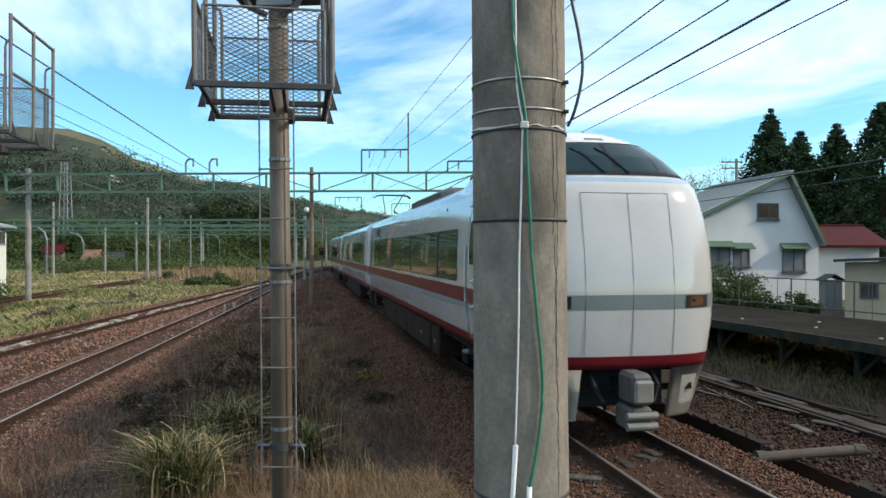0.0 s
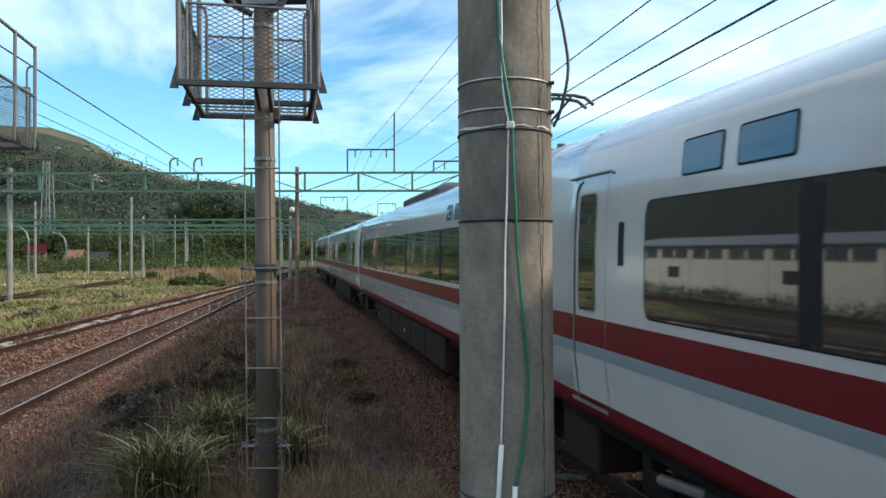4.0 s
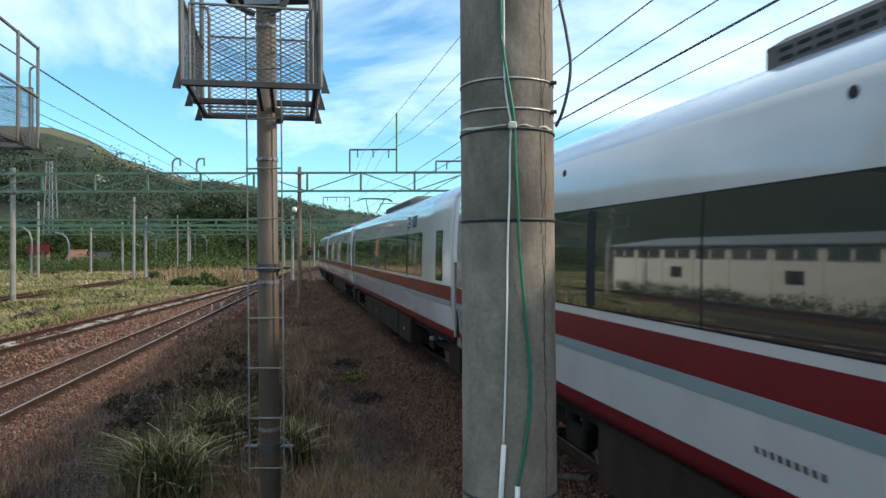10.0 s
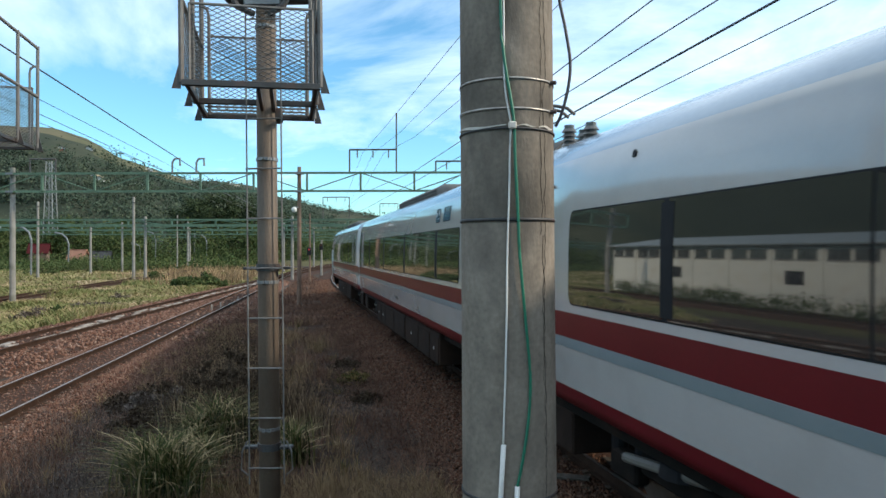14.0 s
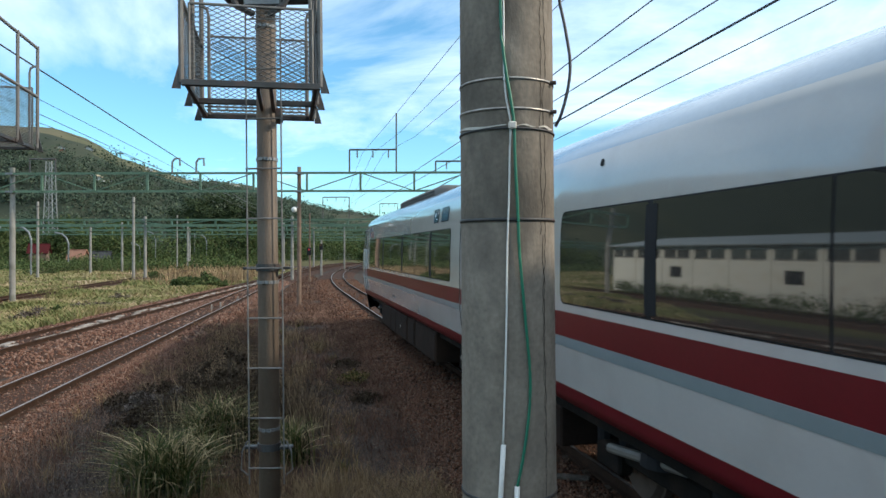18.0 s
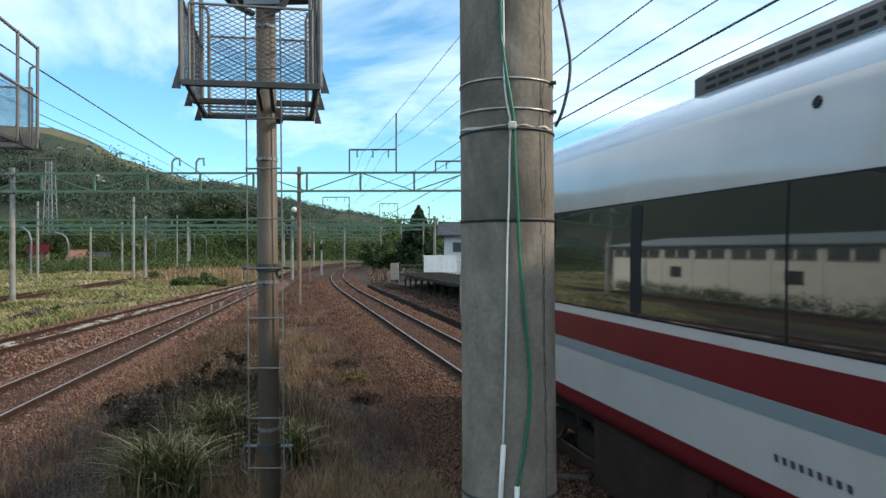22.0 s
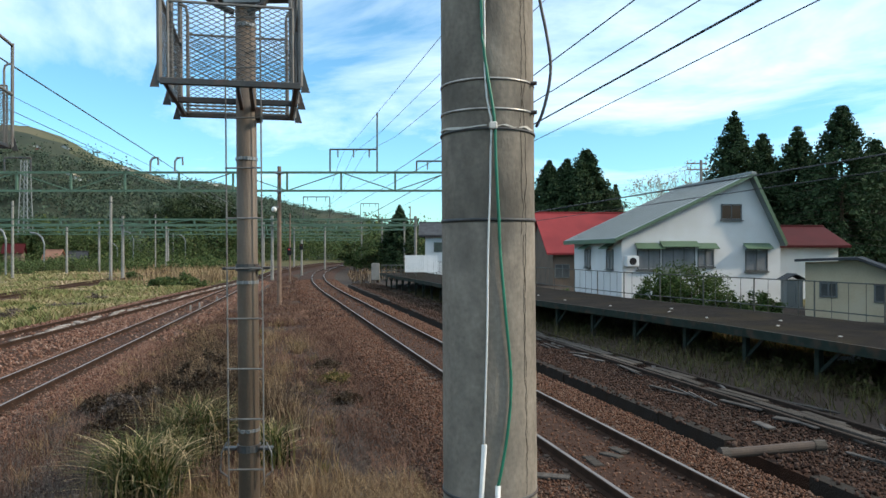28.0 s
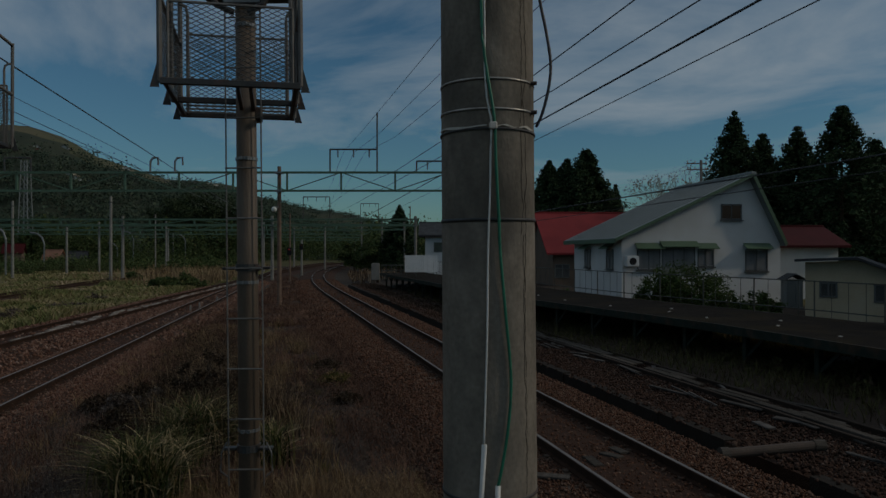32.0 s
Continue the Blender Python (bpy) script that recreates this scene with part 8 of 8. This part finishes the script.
# ---- woods on the hills, and houses there ----
def forest(name, verts, n, size, material, label, seed, zmin):
    """Crowns of leaf cards over a slope, thinned by open patches."""
    r = np.random.default_rng(seed)
    v = np.array(verts)
    row = np.arange(len(v)) // 241 / 18
    px = 784 + 1300 * v[:, 0] / v[:, 1]
    v, row, px = v[(px > -130) & (px < 1100)], row[(px > -130) & (px < 1100)], px[(px > -130) & (px < 1100)]
    # the crest of the near hill is mown, its slopes wooded
    v = v[(v[:, 2] > zmin) & ((row < 0.42) | (px > 300) | (r.random(len(v)) < 0.025))]
    c = v[r.integers(0, len(v), n)] + r.normal(0, 1, (n, 3)) * np.array([7.0, 7.0, 0.0])
    open_ = np.array([noise.noise((x * 0.018, y * 0.018, z * 0.03)) for x, y, z in c])
    c = c[open_ < 0.22]
    n = len(c)
    sz = size * r.uniform(0.5, 1.3, n)
    c[:, 2] -= 0.45 * size
    q = 38
    cc = np.repeat(c, q, 0) + r.normal(0, 1, (n * q, 3)) * np.repeat(sz, q)[:, None] * np.array([0.42, 0.42, 0.30])
    ss = np.repeat(sz, q) * r.uniform(0.06, 0.135, n * q)
    u = r.normal(0, 1, (n * q, 3))
    u /= np.linalg.norm(u, axis=1)[:, None]
    w = np.cross(u, r.normal(0, 1, (n * q, 3)))
    w /= np.linalg.norm(w, axis=1)[:, None]
    vv = np.stack([cc - u * ss[:, None], cc + w * ss[:, None] * 0.7, cc + u * ss[:, None], cc - w * ss[:, None] * 0.7], 1)
    f = np.arange(4)[None] + 4 * np.arange(n * q)[:, None]
    return mesh_np(name, vv.reshape(-1, 3), f, material, label, "woods")


def belt(name, px0, px1, d0, d1, n, z0, z1, size, label, seed):
    """A belt of scrub and trees on level ground."""
    r = np.random.default_rng(seed)
    d = r.uniform(d0, d1, n)
    x = (r.uniform(px0, px1, n) - 784) / 1300 * d
    lump = np.array([0.9 * noise.noise((a * 0.045, b * 0.03, 4.0)) + 0.5 * noise.noise((a * 0.2, b * 0.1, 8.0)) for a, b in zip(x, d)])
    top = z0 + (z1 - z0) * np.clip(0.5 + lump, 0, 1)
    return cards(name, np.c_[x, d, -0.5 + r.random(n) * (top + 0.5)], size, label, r)


def cards(name, c, size, label, r, q=22):
    """Leaf cards round each centre."""
    n = len(c)
    cc = np.repeat(c, q, 0) + r.normal(0, 0.4, (n * q, 3)) * size
    ss = size * r.uniform(0.06, 0.14, n * q)
    u = r.normal(0, 1, (n * q, 3))
    u /= np.linalg.norm(u, axis=1)[:, None]
    w = np.cross(u, r.normal(0, 1, (n * q, 3)))
    w /= np.linalg.norm(w, axis=1)[:, None]
    vv = np.stack([cc - u * ss[:, None], cc + w * ss[:, None] * 0.7, cc + u * ss[:, None], cc - w * ss[:, None] * 0.7], 1)
    return mesh_np(name, vv.reshape(-1, 3), np.arange(4)[None] + 4 * np.arange(n * q)[:, None], "leaf_wood", label, "woods")


hr = np.random.default_rng(41)
hs = hr.uniform(8, 47, 500)
hp = np.array([at(v, -16.9 + hr.normal(0, 0.35)) for v in hs])
hp[:, 2] = -0.4 + hr.random(500) * (0.6 + 0.7 * np.array([noise.noise((v * 0.3, 1.0, 0.0)) for v in hs]) + 0.4)
cards("wall_hedge", hp, 0.5, "dark bushes along the foot of the cream wall", hr, 40)
belt("yard_scrub", -160, 450, 150, 205, 2600, -1.0, 9.0, 2.2, "dark green scrub behind the yard", 31)
belt("yard_scrub", -160, 440, 104, 132, 1500, -1.0, 3.2, 1.5, "low dark scrub along the yard's edge", 34)
belt("line_scrub", 380, 650, 225, 290, 1500, 3.0, 11.0, 2.6, "dark green trees beyond the bend of the line", 32)
belt("line_scrub", 655, 760, 105, 165, 1100, 2.0, 8.0, 1.8, "olive scrub beside the line", 33)
forest("hill_woods", va, 11000, 4.6, "leaf_hill_haze", "dense green woods on the hill", 1, 3.0)
forest("ridge_woods", vb, 10000, 5.4, "leaf_hill_haze", "dense green woods on the far ridge", 2, 3.0)
for px, py, d, w, wall, roof in ((100, 434, 175, 4.2, "h_brown", "h_salmon"), (38, 424, 185, 4.2, "h_brown", "h_darkred"),
                                 (150, 437, 180, 3.6, "h_cream", "h_tile")):
    d -= 42
    x = (px - 784) / 1300 * d
    w *= 0.75
    simple_house(pose(x, d, hz(py, d) - 4.9, 0, 0, random.uniform(60, 110)), w * 0.7, w, 2.4, 3.9, wall, roof, "small house among the trees behind the yard", 0.4, base=-4)


def on_hill(px, py):
    """The depth at which the view through a place on the hill's face meets it."""
    ridge, dep, spread = (R1, 430, 260) if px < 290 else (R2, 620, 240)
    k = next((q for q in range(len(ridge) - 1) if ridge[q + 1][0] >= px), len(ridge) - 2)
    (x0, y0), (x1, y1) = ridge[k], ridge[k + 1]
    h = hz(y0 + (y1 - y0) * (px - x0) / (x1 - x0), dep)
    d = dep - spread * 0.7
    while d < dep:
        v = (d - dep + spread * 0.7) / spread
        if -1.5 + (h + 1.5) * math.sin(min(1.0, v / 0.7) * math.pi / 2) >= hz(py, d):
            break
        d += 2.0
    return d


for px, py, wall, roof in ((66, 268, "h_brown", "h_red"), (112, 263, "h_white", "h_tile"), (132, 318, "h_white", "h_tile"), (150, 322, "h_white", "h_tile"), (235, 305, "h_cream", "h_tile"), (372, 326, "h_white", "h_cream"), (385, 330, "h_white", "h_cream"), (358, 362, "h_cream", "h_tile"), (62, 262, "h_white", "h_tile"), (122, 312, "h_white", "h_cream"), (205, 327, "h_white", "h_tile"), (222, 300, "h_white", "h_cream"), (212, 309, "h_white", "h_tile")):
    d = on_hill(px, py)
    simple_house(pose((px - 784) / 1300 * d - 2, d, hz(py, d) - 1.6, 0, 0, random.uniform(0, 60)), 4.0, 5.0, 2.0, 3.2, wall, roof, "small building on the wooded hill", 0.4, base=-5)

# pale stones lying on the dark deck
deckstones = thing("deck_pebbles", "small pale stones lying on the dark platform deck", "stones")
for k, (sv, off) in enumerate(((10.2, 0.9), (11.6, 1.0), (13.0, 0.8), (15.2, 1.1), (17.5, 0.9), (19.5, 1.2), (22, 0.9), (25, 1.0), (28, 1.2), (12.4, 2.0), (16.3, 2.1), (20.5, 2.0))):
    lat = np.interp(sv, [e[0] for e in EDGE], [e[1] for e in EDGE]) + off
    p = at(sv, lat, DECK_Z + 0.012)
    bm = bmesh.new()
    bmesh.ops.create_icosphere(bm, subdivisions=1, radius=0.045)
    bmesh.ops.scale(bm, vec=(1.0, 1.2, 0.35), verts=bm.verts[:])
    part("pebble", bm, "conc_pale", deckstones, m=pose(p.x, p.y, p.z, 0, 0, 40 * k))

# low bushes and a plastic sheet at the platform's near end
for k, (sv, off, hh, rr) in enumerate(((9.0, 0.4, 0.7, 0.7), (10.3, 0.9, 0.8, 0.8), (11.6, 0.3, 0.6, 0.6), (12.8, 1.2, 0.8, 0.8), (14.4, 0.8, 0.7, 0.7), (7.6, 0.2, 0.7, 0.7), (16.5, 1.0, 0.7, 0.7), (19.5, 0.9, 0.6, 0.6), (23, 1.0, 0.6, 0.7))):
    p = at(sv, float(np.interp(sv, [e[0] for e in EDGE], [e[1] for e in EDGE])) + off)
    leafy("low_bush", p.x, p.y, -0.45, hh, rr, 300 + k, "under_weed", "low green and yellow bush growing under the old platform", "bush", 0.06, 26, 34, False)
sheet = thing("plastic_sheet", "crumpled pale plastic sheet lying under the platform", "sheet", pose(9.9, 17.3, 0.0, 0, 0, 20))
bm = bmesh.new()
bmesh.ops.create_grid(bm, x_segments=10, y_segments=6, size=0.5)
for v in bm.verts:
    v.co = Vector((v.co.x * 1.5, v.co.y, 0.07 * noise.noise(v.co * 4.0)))
part("sheet_fold", bm, "cable_white", sheet)
# lattice pylon on the far side of the yard
pyl = thing("lattice_pylon", "grey steel lattice pylon behind the yard", "pylon", pose((45 - 784) / 1300 * 165, 165, -1))
H, wb, wt = 24.0, 2.6, 1.3
for sx in (-1, 1):
    for sy in (-1, 1):
        part("leg", beam(bmesh.new(), (sx * wb / 2, sy * wb / 2, 0), (sx * wt / 2, sy * wt / 2, H), 0.16, 0.16), "galv", pyl)
for k in range(12):
    z0, z1 = H * k / 12, H * (k + 1) / 12
    a, b = wb / 2 + (wt - wb) / 2 * k / 12, wb / 2 + (wt - wb) / 2 * (k + 1) / 12
    for sy in (-1, 1):
        part("brace", beam(bmesh.new(), (-a, sy * a, z0), (b, sy * b, z1), 0.09, 0.09), "galv", pyl)
        part("brace", beam(bmesh.new(), (a, sy * a, z0), (-b, sy * b, z1), 0.09, 0.09), "galv", pyl)
# pale dry grass on the bank before the camera
xy, s, l = strip_points(26000, 5.6, 9.5, -2.2, 1.9)
blades("bank_grass", np.c_[xy, ground_at(xy) - 0.01], rng.uniform(0.05, 0.30, len(s)), np.full(len(s), 0.0035), rng.uniform(0.05, 0.25, len(s)), "dry_grass", "fine pale dry grass on the bank")

# weeds creeping over the foot of the second track's bed
n = 14000
sv, u = 5 + 30 * rng.random(n) ** 1.3, rng.uniform(1.35, 2.5, n)
keep = rng.random(n) < (u - 1.2) / 1.1
sv, u = sv[keep], u[keep]
p = np.array([left_fn(v) for v in sv])
xyz = np.c_[p[:, 0] + np.cos(p[:, 2]) * u, p[:, 1] + np.sin(p[:, 2]) * u, np.maximum(LEFT_Z + bed_z(u, 1.25), -0.42) - 0.02]
blades("verge_grass", xyz, rng.uniform(0.06, 0.32, len(sv)), np.full(len(sv), 0.006), rng.uniform(0.05, 0.2, len(sv)), "weed", "dry weeds at the foot of the ballast")


# stones and weeds over the uneven foot of the main track's bed
n = 7000
sv, u = 5 + 28 * rng.random(n) ** 1.3, -2.05 - np.abs(rng.normal(0, 0.28, n))
p = np.array([main_fn(v) for v in sv])
xy = np.c_[p[:, 0] + np.cos(p[:, 2]) * u, p[:, 1] + np.sin(p[:, 2]) * u]
stones("ballast", np.c_[xy, np.maximum(ground_at(xy), bed_z(u, 1.75)) + 0.004], rng.uniform(0.008, 0.02, n), "stone", "brown ballast stones strewn beside the main track")
n = 12000
sv, u = 5 + 34 * rng.random(n) ** 1.2, -2.35 + rng.normal(0, 0.30, n)
keep = np.array([noise.noise((a * 0.5, b * 0.8, 3.0)) for a, b in zip(sv, u)]) > -0.12
sv, u = sv[keep], u[keep]
p = np.array([main_fn(v) for v in sv])
xy = np.c_[p[:, 0] + np.cos(p[:, 2]) * u, p[:, 1] + np.sin(p[:, 2]) * u]
blades("verge_grass", np.c_[xy, np.maximum(ground_at(xy), bed_z(u, 1.75)) - 0.01], rng.uniform(0.05, 0.26, len(sv)), 0.004 + 0.0002 * sv, rng.uniform(0.05, 0.18, len(sv)), "weed", "dry weeds at the foot of the main track's ballast")


def stalks(name, plants, material, label, leaves=56, leaf=0.021):
    """Withered bushy stalks: (x, y, height) each with small leaves round a leaning stem."""
    r = np.random.default_rng(17)
    v, f = [], []
    for x, y, h in plants:
        u = x * math.cos(LEFT_TH) + y * math.sin(LEFT_TH) - LEFT_LAT
        z0 = max(ground_z(x, y), LEFT_Z + float(bed_z(u, 1.25))) - 0.02
        lx, ly = r.normal(0, 0.16, 2) * h
        i = len(v)
        v += [(x - 0.004, y, z0), (x + 0.004, y, z0), (x + lx, y + ly, z0 + h)]
        f.append((i, i + 1, i + 2))
        t = r.uniform(0.15, 1.0, leaves)
        for q in t:
            c = np.array([x + lx * q, y + ly * q, z0 + h * q]) + r.normal(0, 1, 3) * np.array([0.07, 0.07, 0.04]) * (1.3 - 0.5 * q)
            a, b = r.normal(0, 1, 3), r.normal(0, 1, 3)
            a, b = a / np.linalg.norm(a) * leaf * r.uniform(0.6, 1.5), b / np.linalg.norm(b) * leaf * 0.6
            i = len(v)
            v += [tuple(c - a), tuple(c + b), tuple(c + a)]
            f.append((i, i + 1, i + 2))
    return mesh_np(name, np.array(v), np.array(f), material, label, "weeds")


def plant_spots(areas, z):
    out = []
    for px0, px1, py0, py1, n, h in areas:
        for _ in range(n):
            x, y = spot(random.gauss((px0 + px1) / 2, (px1 - px0) * 0.36), random.gauss((py0 + py1) / 2, (py1 - py0) * 0.33), z)
            if x * math.cos(LEFT_TH) + y * math.sin(LEFT_TH) - LEFT_LAT > 1.0:
                out.append((x, y, h * random.uniform(0.3, 1.3)))
    return out


stalks("withered_weeds", plant_spots(((-20, 240, 780, 930, 200, 0.4), (80, 250, 720, 800, 80, 0.35), (600, 780, 760, 900, 50, 0.25), (480, 640, 540, 720, 170, 0.22), (560, 740, 620, 800, 260, 0.16), (520, 620, 560, 640, 120, 0.14)), -0.38), "dark_weed", "grey-lilac withered bushy weeds beside the second track", 50, 0.017)
stalks("brown_stalks", plant_spots(((340, 445, 640, 780, 290, 1.0), (250, 400, 660, 810, 230, 0.6), (480, 600, 640, 760, 50, 0.5), (330, 430, 600, 650, 60, 0.7)), -0.35), "brown_weed", "dark brown withered stalks beside the mast", 70, 0.024)
n = 5000
px, py = rng.uniform(-80, 300, n), rng.uniform(720, 960, n)
d = 1300 * 2.64 / (py - 445)
x = (px - 784) / 1300 * d
u = x * math.cos(LEFT_TH) + d * math.sin(LEFT_TH) - LEFT_LAT
keep = u > 0.95
x, d, u = x[keep], d[keep], u[keep]
blades("withered_grass", np.c_[x, d, np.maximum(LEFT_Z + bed_z(u, 1.25), ground_at(np.c_[x, d])) - 0.02], rng.uniform(0.05, 0.3, len(x)), np.full(len(x), 0.005), rng.uniform(0.05, 0.2, len(x)), "dark_weed", "grey withered grass beside the second track")


# ---- motion of the train ----
GO = [(-3.0, -61.5), (0.0, -45.3), (1.0, -39.75), (2.0, -34.25), (3.0, -28.75), (4.0, -23.2), (5.0, -17.6), (6.0, -11.85), (7.0, -5.8), (7.92, 0.0), (9.0, 6.75), (10.0, 12.95), (11.2, 20.1), (12.5, 27.9),
      (14.0, 36.4), (14.69, 40.2), (16.0, 46.9), (17.5, 53.9), (19.01, 60.3), (20.0, 64.25), (21.0, 68.1), (22.0, 71.85), (23.0, 75.4), (24.0, 78.75), (25.0, 81.9), (26.0, 84.9), (28.0, 90.3), (30.0, 94.9), (32.0, 98.6), (35.0, 103)]


def gone(t):
    """Metres that the train has gone at t seconds (0 where the joint of cars 2 and 3 stands 5.6 m ahead)."""
    for k in range(1, len(GO) - 2):
        (ta, a), (tb, b), (tc, c), (td, d) = GO[k - 1:k + 3]
        if tb <= t <= tc:
            u, h = (t - tb) / (tc - tb), tc - tb
            mb, mc = (c - a) / (tc - ta) * h, (d - b) / (td - tb) * h
            return (2 * u ** 3 - 3 * u ** 2 + 1) * b + (u ** 3 - 2 * u ** 2 + u) * mb + (3 * u ** 2 - 2 * u ** 3) * c + (u ** 3 - u ** 2) * mc
    return GO[-1][1]


def motions():
    times = [k * 0.5 for k in range(65)]
    for i, car in enumerate(cars):
        rows = []
        for t in times:
            s = 5.6 + (ENDS[i] + ENDS[i + 1]) / 2 - gone(t)
            xa, ya, _ = track(s - 7.0)
            xb, yb, _ = track(s + 7.0)
            rows.append((t, pose((xa + xb) / 2, (ya + yb) / 2, 0, 0, 0, math.degrees(math.atan2(xa - xb, yb - ya)))))
        walk(car, rows)
    ticks = [k * 0.1 for k in range(321)]
    turns = [math.degrees((gone(t) - gone(0.0)) / 0.43) for t in ticks]
    for ws, wy in WHEELS:
        walk(ws, [(t, pose(0, wy, 0.43, a, 0, 0)) for t, a in zip(ticks, turns)])


motions()
